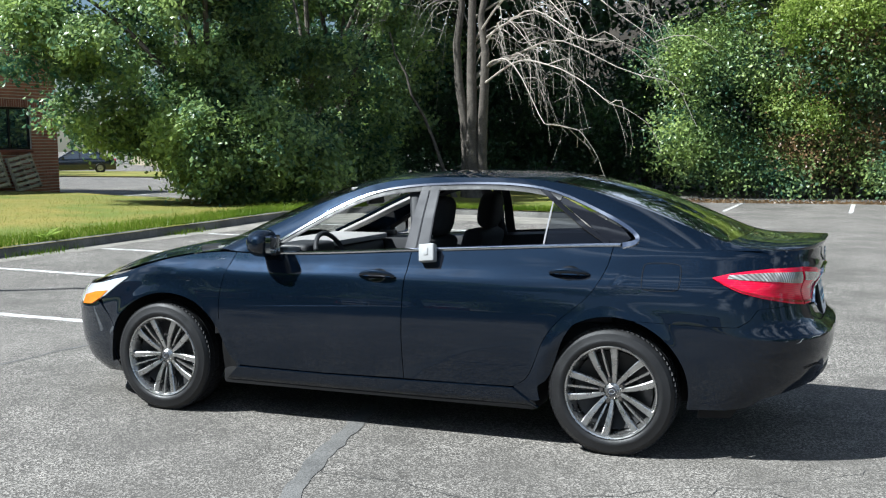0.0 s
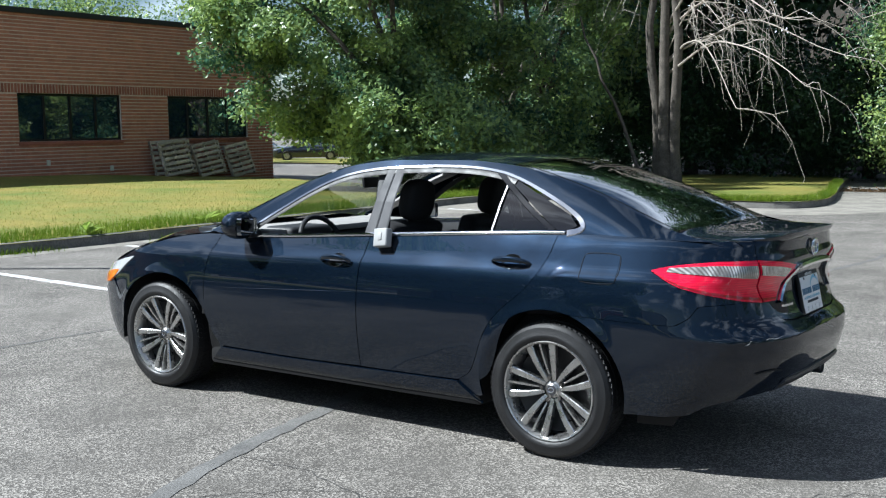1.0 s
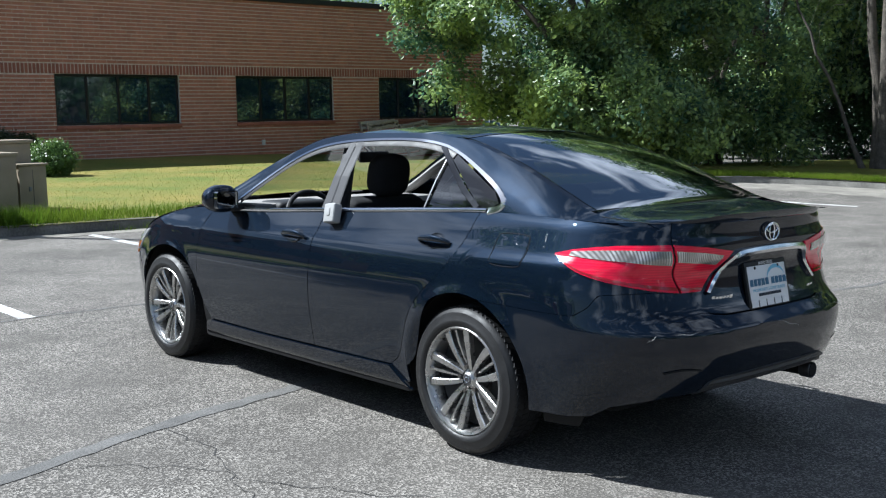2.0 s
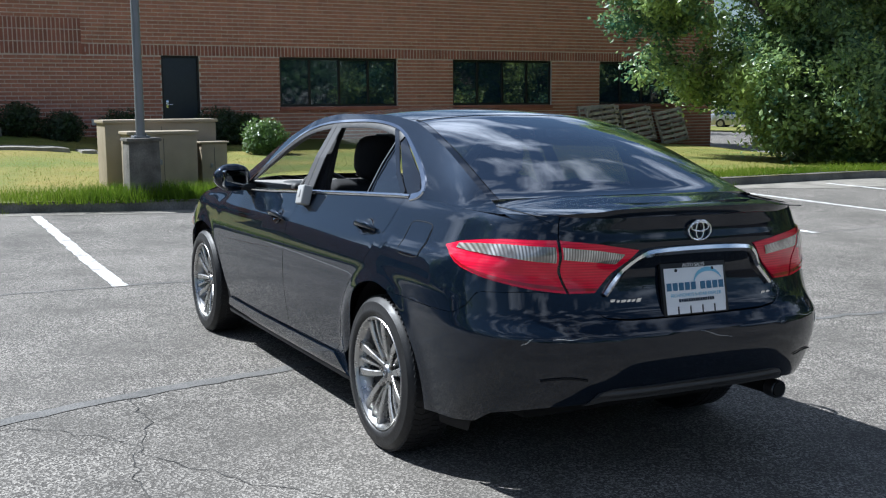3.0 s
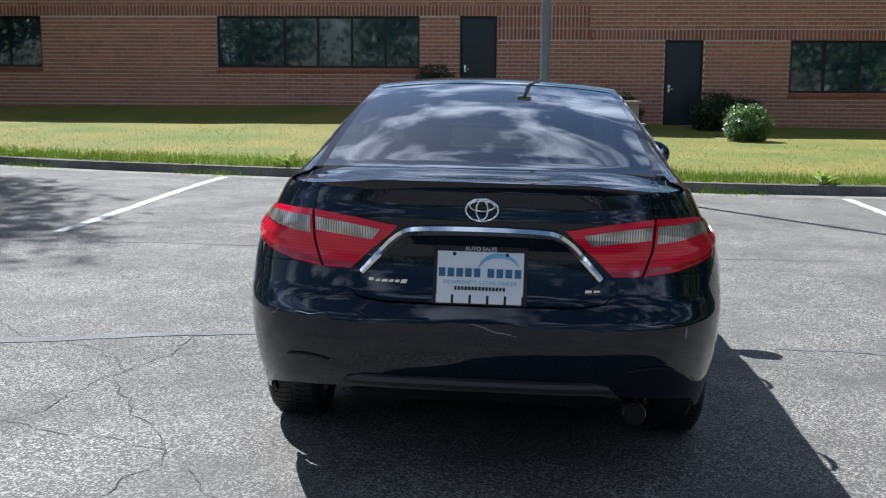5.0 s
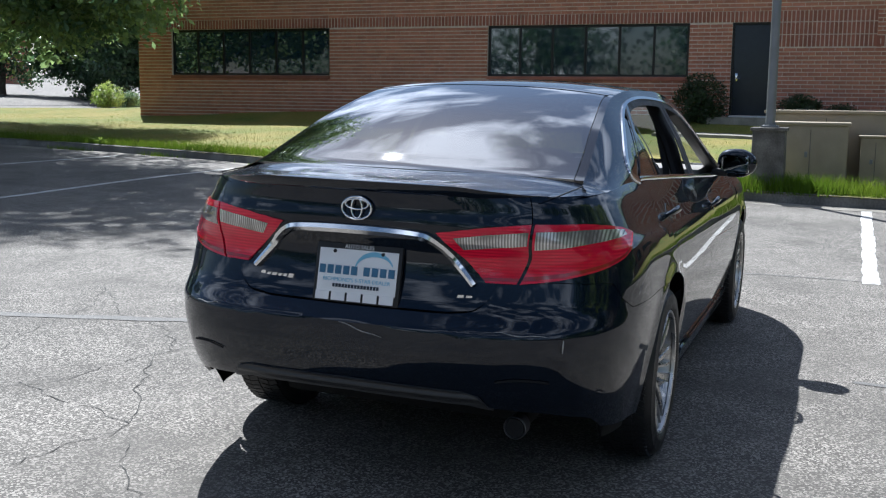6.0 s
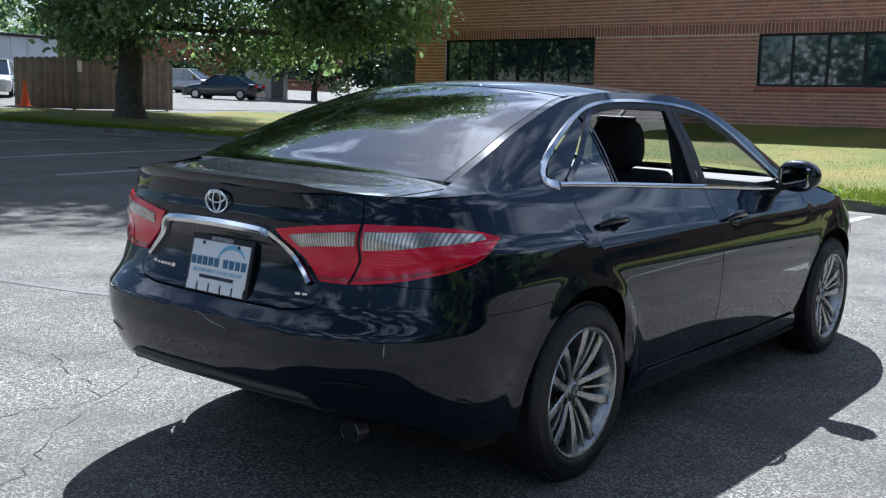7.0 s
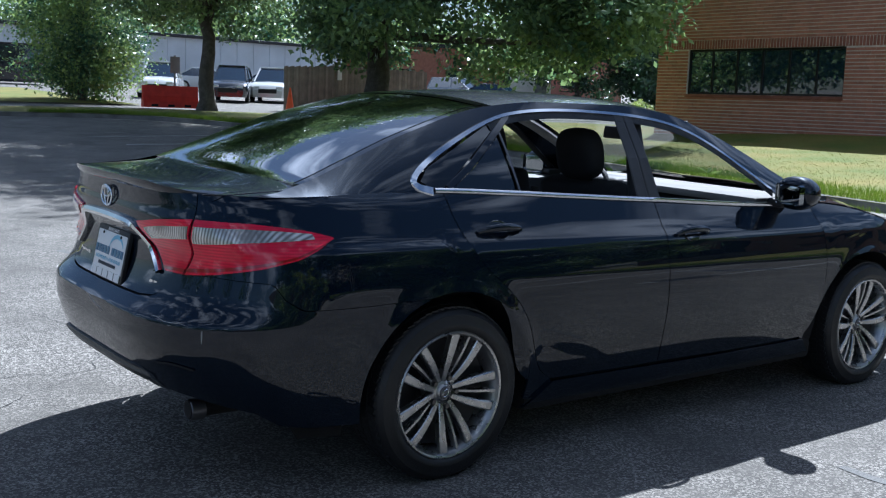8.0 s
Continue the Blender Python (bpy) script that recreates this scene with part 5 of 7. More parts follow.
M["deadwood"] = mat("bleached_twigs", (0.46, 0.41, 0.35), 0.9, var=0.3, scale=8, fine=0.15)
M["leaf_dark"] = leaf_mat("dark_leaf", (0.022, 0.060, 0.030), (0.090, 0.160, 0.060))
M["leaf_mid"] = leaf_mat("mid_leaf", (0.050, 0.130, 0.085), (0.400, 0.510, 0.150), 0.45)
M["leaf_light"] = leaf_mat("light_leaf", (0.18, 0.27, 0.045), (0.46, 0.54, 0.14), 0.55)
M["leaf_brown"] = leaf_mat("brown_leaf", (0.10, 0.055, 0.022), (0.24, 0.15, 0.07), 0.3)
M["leaf_shade"] = leaf_mat("shade_tree_leaf", (0.075, 0.150, 0.080), (0.330, 0.440, 0.160), 0.48)
M["bush_leaf"] = leaf_mat("bright_bush_leaf", (0.07, 0.14, 0.03), (0.17, 0.26, 0.07), 0.35)
M["hedge"] = leaf_mat("hedge_leaf", (0.018, 0.040, 0.012), (0.045, 0.080, 0.022), 0.25)
M["earth"] = mat("dark_earth", (0.035, 0.028, 0.020), 0.95, var=0.4, scale=1.5, bump=0.5, bump_scale=10)
M["fence_wood"] = mat("grey_brown_fence", (0.22, 0.185, 0.145), 0.9, var=0.3, scale=3, rand=0.22, fine=0.15, fine_scale=60)
M["red_plastic"] = mat("red_barrier", (0.62, 0.045, 0.03), 0.5, var=0.25, scale=4)
M["orange"] = mat("orange_cone", (0.80, 0.13, 0.03), 0.55, var=0.15)
M["white_metal"] = mat("white_metal_wall", (0.60, 0.63, 0.67), 0.6, var=0.12, scale=0.6)
M["roofing"] = mat("dark_coping", (0.022, 0.022, 0.024), 0.6, var=0.2)
M["car_white"] = mat("white_car_paint", (0.66, 0.67, 0.68), 0.25, coat=0.8, var=0.05)
M["car_silver"] = mat("silver_car_paint", (0.42, 0.42, 0.43), 0.3, 0.6, coat=0.8, var=0.05)
M["car_dark"] = mat("dark_car_paint", (0.020, 0.024, 0.032), 0.25, 0.3, coat=1.0, var=0.1)


def smooth01(v):
    v = min(1.0, max(0.0, v))
    return v * v * (3 - 2 * v)


def ground_z(x, y):
    """The car park: a slight cross fall round the car, lifting to the kerb, rising to one end and falling to the other."""
    s, q = max(0.0, y - 6), max(0.0, -y - 8)
    return 0.032 * s * s / (s + 6) - 0.012 * q * q / (q + 6) + 0.07 * smooth01((x - 3.5) / 5.5) + 0.036 * math.tanh(y / 1.875)


def grid_mesh(xs, ys, z):
    bm = bmesh.new()
    vs = [[bm.verts.new((x, y, z(x, y))) for y in ys] for x in xs]
    for i in range(len(xs) - 1):
        for j in range(len(ys) - 1):
            bm.faces.new((vs[i][j], vs[i + 1][j], vs[i + 1][j + 1], vs[i][j + 1]))
    return bm


def spread(near, far, n):
    return sorted({round(math.copysign(near * abs(k) / n + (far - near) * (abs(k) / n) ** 4, k), 3) for k in range(-n, n + 1)})


part("ground", grid_mesh(spread(30, 1500, 60), spread(50, 1500, 70), ground_z), "asphalt", None, "worn grey asphalt car park", kind="structure", category="ground")


def ribbon(pts, half, lift=0.004, ragged=0.0, seed=1):
    rng = random.Random(seed)
    bm = bmesh.new()
    prev = None
    for i, (x, y) in enumerate(pts):
        a, b = pts[max(i - 1, 0)], pts[min(i + 1, len(pts) - 1)]
        d = Vector((b[0] - a[0], b[1] - a[1])).normalized()
        h0, h1 = half * (1 + rng.uniform(-ragged, ragged)), half * (1 + rng.uniform(-ragged, ragged))
        l = bm.verts.new((x - d.y * h0, y + d.x * h0, ground_z(x, y) + lift))
        r = bm.verts.new((x + d.y * h1, y - d.x * h1, ground_z(x, y) + lift))
        if prev:
            bm.faces.new((prev[0], prev[1], r, l))
        prev = (l, r)
    return bm


def straight(a, b, step=0.15):
    n = max(2, int(math.dist(a, b) / step))
    return [(a[0] + (b[0] - a[0]) * k / n, a[1] + (b[1] - a[1]) * k / n) for k in range(n + 1)]


stall_ys = [(-15.0, 3.6, 7.9), (-12.2, 3.5, 8.2), (-9.5, 3.4, 8.1), (-6.82, 3.4, 8.2), (-4.38, 3.4, 8.3), (-1.72, 3.3, 8.6), (1.04, 3.38, 8.9), (4.28, 4.0, 9.8),
            (8.4, 4.5, 10.3), (11.7, 4.5, 11.4), (14.75, 4.5, 11.2), (18.1, 4.6, 10.4), (20.4, 4.6, 9.6)]
for k, (y, x0, x1) in enumerate(stall_ys):
    tagged(part("stall_line", ribbon(straight((x0, y), (x1, y)), 0.062, 0.004, 0.15, k), "paint_line", None, smooth=0), "worn white painted stall line on asphalt", "road marking", "stall lines")
for k, (x, y) in enumerate(((0.6, -20.5), (-2.2, -20.7), (-5.0, -20.9), (3.3, -20.3))):
    tagged(part("stall_line", ribbon(straight((x, y - 3.2), (x, y + 1.0)), 0.05, 0.004, 0.12, k), "paint_line", None, smooth=0), "faded white stall line near the woods", "road marking", "stall lines")


for a_, b_ in (((19.1, -19.5), (19.2, -22.6)), ((15.7, -16.4), (16.3, -19.4))):
    tagged(part("stall_line", ribbon(straight(a_, b_), 0.05, 0.004, 0.12, 3), "paint_line", None, smooth=0), "white stall line on the side drive", "road marking", "stall lines")


def wander(a, b, amp, seed, step=0.07):
    rng = random.Random(seed)
    base = straight(a, b, step)
    n = len(base) - 1
    d = Vector((b[0] - a[0], b[1] - a[1])).normalized()
    off, out = 0.0, []
    for k, (x, y) in enumerate(base):
        off += rng.gauss(0, amp)
        off *= 0.93
        w = off * min(1, k / 3, (n - k) / 3)
        out.append((x - d.y * w, y + d.x * w))
    return out


tagged(part("tar_seam", ribbon(rounded([(0.25, 0.3), (0.10, 0.9), (-0.03, 1.6), (-0.22, 2.2), (-0.55, 3.2), (-0.9, 5.2)], 3), 0.052, 0.003, 0.25, 5), "tar", None, smooth=0), "dark tar-sealed seam across the asphalt", "crack")
tagged(part("tar_seam", ribbon(wander((3.45, -9), (3.35, 7.5), 0.012, 8), 0.016, 0.003, 0.5, 6), "tar", None, smooth=0), "thin dark paving seam along the stall ends", "crack")
tagged(part("tar_seam", ribbon(wander((0.10, -1.6), (-0.9, -9.0), 0.012, 9), 0.030, 0.003, 0.4, 7), "tar", None, smooth=0), "dark tar-sealed seam across the asphalt", "crack")
cracks = [((0.1, 1.65), (-1.7, 1.95)), ((-1.7, 1.95), (-2.3, 3.6)), ((-1.7, 2.05), (-2.0, 1.2)), ((-2.0, 1.2), (-2.7, 1.3)), ((-2.0, 1.2), (-0.8, 1.85)), ((0.5, 3.3), (-1.2, 2.6)), ((-0.8, 1.83), (0.45, 3.3)),
          ((-2.2, 1.05), (-3.1, 0.4)), ((1.2, -2.2), (-0.6, -3.0)), ((-0.5, -2.2), (-2.4, -2.0)), ((4.0, 3.8), (3.9, 1.2)), ((2.2, 4.6), (-0.9, 4.2)), ((-1.0, 3.8), (-3.4, 3.1)), ((-2.8, -0.6), (-4.2, 0.6)),
          ((1.6, 6.5), (0.2, 9.5)), ((2.8, 9.8), (-0.6, 7.5)), ((0.9, 2.4), (2.9, 3.4)), ((2.6, -3.0), (3.2, -6.5))]
for k, (a, b) in enumerate(cracks):
    tagged(part("crack", ribbon(wander(a, b, 0.022, 40 + k, 0.05), 0.0021, 0.0025, 0.8, k), "crack", None, smooth=0), "thin jagged crack in the asphalt", "crack", "asphalt cracks")

# ---- kerb and lawn ----
EDGE = [((-9, 30.0), (-9, 33)), ((-4, 29.4), (-4, 32.5)), ((0, 28.8), (0, 32)), ((4.7, 28), (6, 31.8)), ((7.9, 27), (10.5, 31.5)), ((9.3, 25.2), (14, 31)), ((10.4, 22), (20, 29.5)), ((11.7, 18.5), (26, 27)),
        ((12.3, 15), (26, 22)), ((12.1, 11), (23.3, 15)), ((11.4, 8.3), (23.3, 10)), ((10.5, 5.5), (23.3, 6.5)), ((9.65, 2.5), (23.3, 2.5)), ((9.08, -0.5), (23.3, -1)), ((8.75, -3.5), (23.3, -4.5)),
        ((8.6, -7), (23.3, -9)), ((8.6, -11), (23.3, -14)), ((8.9, -13.8), (23.3, -19)), ((8.3, -15.3), (21.8, -21.6)), ((7.2, -16.0), (14.4, -15.9)), ((5.5, -16.2), (13.0, -18.8)), ((2.9, -15.8), (11, -27)),
        ((2.2, -16.7), (9, -31)), ((2.5, -19), (8, -31)), ((3.6, -23.5), (7, -31)), ((4.6, -28.5), (6, -31))]
BASE_Z = curve((-31, -0.3), (-22.6, -0.03), (-20, 0.10), (-17, 0.27), (-14, 0.42), (-9, 0.50), (-4, 0.56), (-2, 0.70), (0, 0.95), (3, 1.05), (10, 1.02), (20, 0.95), (27, 0.85), (34, 0.9))
pairs = rounded([(*a, *b) for a, b in EDGE], 2)
f_edge, edge_len = along(pairs)
NE = 260
EDGES = [f_edge(k / NE) for k in range(NE + 1)]


def lawn_z(p, s):
    """Height of the lawn a fraction s of the way from the kerb to its back edge."""
    kx, ky, qx, qy = p
    zk, zb = ground_z(kx, ky) + 0.135, BASE_Z(qy)
    x = kx + (qx - kx) * s
    y = ky + (qy - ky) * s
    f = 0.62 * s if s < 0.8 else 0.496 + 0.504 * ((s - 0.8) / 0.2)
    if qx < 22:
        zb, f = ground_z(qx, qy) + 0.1, s
    return x, y, zk + (zb - zk) * f + 0.02 * noise.noise((x * 0.6, y * 0.6, 0))


bm = bmesh.new()
rows = [[bm.verts.new(lawn_z(p, s / 24)) for s in range(25)] for p in EDGES]
for a, b in zip(rows, rows[1:]):
    for j in range(24):
        bm.faces.new((a[j], b[j], b[j + 1], a[j + 1]))
part("lawn", bm, "lawn", None, "sunlit lawn turning dry, rising to the wall", kind="structure", category="grass")


def kerb_run(name, k0, k1):
    bm = bmesh.new()
    prev = None
    for k in range(k0, k1 + 1):
        p = EDGES[k]
        a, b = EDGES[max(k - 1, 0)], EDGES[min(k + 1, NE)]
        d = Vector((b[0] - a[0], b[1] - a[1])).normalized()
        inw = Vector((-d.y, d.x))
        if inw.dot(Vector((p[2] - p[0], p[3] - p[1]))) < 0:
            inw = -inw
        z = ground_z(p[0], p[1])
        sec = [(0.0, -0.05), (0.012, 0.10), (0.018, 0.128), (0.04, 0.142), (0.15, 0.142), (0.165, 0.05)]
        row = [bm.verts.new((p[0] + inw.x * w, p[1] + inw.y * w, z + h + 0.004 * noise.noise((p[0] * 3, p[1] * 3, h)))) for w, h in sec]
        if prev:
            for i in range(5):
                bm.faces.new((prev[i], row[i], row[i + 1], prev[i + 1]))
        else:
            bm.faces.new(row)
        prev = row
    bm.faces.new(prev[::-1])
    return bm


kerb_top = thing("kerb", "weathered concrete kerb along the lawn's edge", "kerb", kind="structure")
for k in range(0, NE, 10):
    part("kerb_stone", kerb_run("kerb_stone", k, min(NE, k + 10)), "kerb", kerb_top)
gut = bmesh.new()
prev = None
for k, p in enumerate(EDGES):
    a, b = EDGES[max(k - 1, 0)], EDGES[min(k + 1, NE)]
    d = Vector((b[0] - a[0], b[1] - a[1])).normalized()
    inw = Vector((-d.y, d.x))
    if inw.dot(Vector((p[2] - p[0], p[3] - p[1]))) < 0:
        inw = -inw
    w = 0.40 + 0.10 * noise.noise((k * 0.31, 0, 0)) + 0.06 * noise.noise((k * 1.7, 4, 0))
    w += (1.3 + 0.5 * noise.noise((k * 0.23, 9, 0))) * smooth01((-9.0 - p[1]) / 4)
    q = (p[0] - inw.x * w, p[1] - inw.y * w)
    row = [gut.verts.new((p[0], p[1], ground_z(p[0], p[1]) + 0.006)), gut.verts.new((*q, ground_z(*q) + 0.004))]
    if prev:
        gut.faces.new((prev[0], row[0], row[1], prev[1]))
    prev = row
part("gutter", gut, "gutter", None, "pale gutter strip below the kerb", kind="structure", category="gutter", smooth=0)

# ---- grass blades along the edge, weeds in the gutter, leaf litter ----
def blades(name, count, place, h0, h1, w, material, label, seed):
    rng = np.random.default_rng(seed)
    verts, faces = [], []
    for i in range(count):
        x, y, z = place(rng)
        a, h = rng.uniform(0, 2 * math.pi), rng.uniform(h0, h1)
        lx, ly = rng.normal(0, 0.35 * h), rng.normal(0, 0.35 * h)
        c, s = math.cos(a) * w, math.sin(a) * w
        k = len(verts)
        verts += [(x - c, y - s, z), (x + c, y + s, z), (x + lx, y + ly, z + h)]
        faces.append((k, k + 1, k + 2))
    me = bpy.data.meshes.new(name)
    me.from_pydata(verts, [], faces)
    me.materials.append(M[material])
    return tagged(new(name, me), label, "grass", "", "stuff")


def near_kerb(rng, far=2.0, k0=40, k1=NE - 6):
    p = f_edge(rng.uniform(k0, k1) / NE)
    width = math.hypot(p[2] - p[0], p[3] - p[1])
    s = (0.10 + far * rng.random() ** 1.7) / width
    return lawn_z(p, min(0.95, s))


def on_lawn(rng):
    p = f_edge(rng.uniform(60, 225) / NE)
    return lawn_z(p, 0.03 + 0.95 * rng.random() ** 1.7)


blades("long_grass", 60000, lambda r: near_kerb(r, 1.1), 0.04, 0.16, 0.005, "blade", "bright long grass along the kerb", 1)
blades("lawn_grass", 30000, on_lawn, 0.015, 0.035, 0.005, "blade", "short mown lawn grass", 2)
blades("dry_grass", 40000, on_lawn, 0.015, 0.035, 0.005, "straw", "dry straw-coloured lawn patches", 3)


def round_pedestal(rng):
    x, y = 9.40 + rng.normal(0, 0.16), -0.6 + rng.normal(0, 0.75)
    return x, y, ground_z(x, y) + 0.12


blades("pedestal_grass", 5000, round_pedestal, 0.10, 0.30, 0.006, "blade", "long unmown grass round the lamp pedestal", 7)


def in_gutter(rng):
    c = [0.33, 0.38, 0.415, 0.46, 0.50, 0.53, 0.585, 0.62, 0.66][int(rng.integers(0, 9))]
    p = f_edge(min(0.99, max(0.01, c + rng.normal(0, 0.004))))
    d = abs(rng.normal(0.08, 0.10)) + 0.01
    v = Vector((p[2] - p[0], p[3] - p[1])).normalized()
    x, y = p[0] - v.x * d, p[1] - v.y * d
    return x, y, ground_z(x, y)


blades("gutter_weeds", 1700, in_gutter, 0.03, 0.12, 0.006, "blade", "weeds growing in the gutter joint", 4)


def weed(name, x, y, h, seed):
    rng = random.Random(seed)
    w = thing(name, "broad-leaved weed on the lawn's edge", "weed", (x, y, ground_z(x, y) + 0.12), group="weeds")
    for k in range(9):
        bm = bmesh.new()
        a, L, up = rng.uniform(0, 6.28), h * rng.uniform(0.7, 1.2), rng.uniform(0.3, 1.0)
        d = Vector((math.cos(a), math.sin(a), up)).normalized()
        s = Vector((-math.sin(a), math.cos(a), 0)) * L * 0.16
        base = Vector((0, 0, h * 0.3 * rng.random()))
        pts = [base, base + d * L * 0.45 + s, base + d * L - Vector((0, 0, L * 0.25)), base + d * L * 0.45 - s]
        bm.faces.new([bm.verts.new(p) for p in pts])
        part("leaf", bm, "leaf_light", w, smooth=0)


for k, (u_, h) in enumerate(((0.515, 0.30), (0.535, 0.26), (0.60, 0.34), (0.625, 0.28), (0.455, 0.30), (0.39, 0.25))):
    p = f_edge(u_)
    v = Vector((p[2] - p[0], p[3] - p[1])).normalized()
    weed("weed", p[0] + v.x * 0.3, p[1] + v.y * 0.3, h, k)


def litter(rng):
    x = rng.uniform(-14, 4.5)
    y = -23.6 - 0.06 * (4 - x) - abs(rng.normal(0, 0.9)) + 0.5
    return x, y, ground_z(x, y) + 0.01


blades("leaf_litter", 6000, litter, 0.005, 0.05, 0.035, "leaf_brown", "brown fallen leaves along the wood's edge", 6)

# ---- foliage ----
def leaves(name, blobs, count, size, material, parent=None, label="", seed=1, clump=10, spread_=0.30, kind="", shell=0.55):
    """A crown of small folded leaves in clumps over a cloud of lobes."""
    rng = np.random.default_rng(seed)
    B = np.array(blobs, float)
    area = (B[:, 3] * B[:, 4] * B[:, 5]) ** (2 / 3)
    nc = count // clump
    idx = rng.choice(len(B), nc, p=area / area.sum())
    d = rng.normal(size=(nc, 3))
    d /= np.linalg.norm(d, axis=1)[:, None]
    r = (shell + (1.08 - shell) * rng.random(nc) ** 0.55) * (1 + 0.16 * np.sin(d[:, 0] * 5 + idx) * np.cos(d[:, 1] * 4 + d[:, 2] * 5))
    c = B[idx, :3] + d * B[idx, 3:6] * r[:, None]
    c = np.repeat(c, clump, axis=0)
    out = np.repeat(d, clump, axis=0)
    n = len(c)
    p = c + rng.normal(size=(n, 3)) * spread_ * np.array((1, 1, 0.7))
    nrm = out * 0.55 + np.repeat(rng.normal(size=(nc, 3)) * 0.5, clump, axis=0) + rng.normal(size=(n, 3)) * 0.40 + np.array((0, 0, 0.45))
    nrm /= np.linalg.norm(nrm, axis=1)[:, None]
    t = np.cross(nrm, rng.normal(size=(n, 3)))
    t /= np.linalg.norm(t, axis=1)[:, None]
    b = np.cross(nrm, t)
    s = size * rng.uniform(0.6, 1.3, n)[:, None]
    verts = np.stack([p - t * s * 0.55, p + b * s * 0.30 - nrm * s * 0.07, p + t * s * 0.55, p - b * s * 0.30 - nrm * s * 0.07], axis=1).reshape(-1, 3)
    k = np.arange(n) * 4
    faces = np.concatenate([np.stack([k, k + 1, k + 2], 1), np.stack([k, k + 2, k + 3], 1)])
    me = bpy.data.meshes.new(name)
    me.vertices.add(len(verts))
    me.vertices.foreach_set("co", verts.ravel())
    me.loops.add(len(faces) * 3)
    me.loops.foreach_set("vertex_index", faces.ravel().astype(np.int32))
    me.polygons.add(len(faces))
    me.polygons.foreach_set("loop_start", np.arange(len(faces), dtype=np.int32) * 3)
    me.polygons.foreach_set("loop_total", np.full(len(faces), 3, dtype=np.int32))
    me.update(calc_edges=True)
    me.materials.append(M[material])
    ob = new(name, me)
    ob.parent = parent
    return tagged(ob, label, "", "", kind)


def lobes(n, cx, cy, cz, rx, ry, rz, size, seed, deep=0.45):
    rng = random.Random(seed)
    out = []
    for k in range(n):
        a, b, r = rng.uniform(0, 6.283), rng.uniform(-1, 1), rng.uniform(deep, 1.0)
        q = math.sqrt(1 - b * b)
        s = size * rng.uniform(0.7, 1.3)
        out.append((cx + rx * r * q * math.cos(a), cy + ry * r * q * math.sin(a), cz + rz * r * b, s, s, s * 0.8))
    return out


def trunk_mesh(h, r0, r1, seed, lean=(0, 0), flare=1.5):
    rng = random.Random(seed)
    pts, rad = [], []
    for k in range(9):
        f = k / 8
        pts.append((lean[0] * f + rng.uniform(-0.03, 0.03) * h * f, lean[1] * f + rng.uniform(-0.03, 0.03) * h * f, -0.1 + h * f))
        rad.append((r0 + (r1 - r0) * f) * (1 + (flare - 1) * max(0, 1 - f * 9)))
    return tube(pts, rad, 12)


def broad_tree(label, loc, h, r, crown, leaf, count, size, seed, limbs=7, name="tree", spread_=0.30, clump=10):
    t = thing(name, label, "tree", loc)
    tr = part("trunk", trunk_mesh(h, r, r * 0.55, seed), "bark", t)
    rng = random.Random(seed + 5)
    for k in range(limbs):
        c = crown[rng.randrange(len(crown))]
        z0 = h * rng.uniform(0.55, 0.98)
        mid = (c[0] * 0.45, c[1] * 0.45, z0 + (c[2] - z0) * 0.65)
        pts = rounded([(0, 0, z0), mid, (c[0], c[1], c[2])], 2)
        part("limb", tube(pts, [r * (0.45 - 0.40 * i / (len(pts) - 1)) for i in range(len(pts))], 8), "bark", tr)
    leaves("crown", crown, count, size, leaf, t, "", seed, clump, spread_)
    return t


# big dense trees between the office and the woods
broad_tree("dense dark green maple overhanging the office end", (12.9, -16.7, -0.05), 3.2, 0.22, lobes(80, 1.0, 0.8, 5.0, 3.1, 3.5, 4.0, 0.55, 11, 0.7) + lobes(40, -0.2, 0.6, 6.6, 3.0, 3.0, 2.6, 0.6, 83, 0.5) + lobes(34, -0.7, 1.1, 1.7, 1.5, 1.5, 1.8, 0.5, 81, 0.4) + lobes(34, -2.1, 0.6, 1.3, 1.4, 1.3, 1.3, 0.45, 82, 0.4), "leaf_mid", 210000, 0.125, 21, spread_=0.20, clump=40)
broad_tree("dense dark green tree beside the lot", (13.0, -22.2, -0.1), 3.0, 0.22, lobes(80, 0, 0, 4.6, 3.4, 3.4, 4.8, 0.58, 13, 0.7) + lobes(26, -0.6, 0.4, 1.2, 2.5, 2.5, 1.1, 0.5, 14, 0.6) + lobes(22, 0, -0.8, 11.0, 3.2, 3.0, 2.8, 1.2, 50), "leaf_mid", 150000, 0.135, 22, spread_=0.20, clump=40)
broad_tree("dark green tree with lighter sprays beside the lot", (14.6, -27.2, -0.1), 3.4, 0.25, lobes(60, 0, 0, 5.4, 3.8, 3.4, 5.0, 0.75, 15, 0.65) + lobes(26, -1, 0, 12.0, 4.2, 3.4, 3.0, 1.4, 51), "leaf_mid", 70000, 0.18, 23, spread_=0.26, clump=44)

# bare tree: several stems, pale limbs arching over and weeping twigs
dead = thing("bare_tree", "leafless grey tree with weeping pale twigs", "tree", (7.6, -21.6, 0.05))
rng = random.Random(77)
for k, (dx, dy, lx, ly, h, r) in enumerate(((0.19, 0, 0.35, 0.2, 8.5, 0.155), (0.0, 0.12, 0.05, 0.2, 9.0, 0.175), (-0.21, 0.0, -0.30, 0.4, 8.0, 0.165), (0.5, 0.2, 1.7, 0.6, 4.6, 0.06))):
    bm = trunk_mesh(h, r, r * 0.35, 60 + k, (lx, ly))
    bmesh.ops.translate(bm, vec=(dx, dy, 0), verts=bm.verts)
    part("stem", bm, "bark", dead)
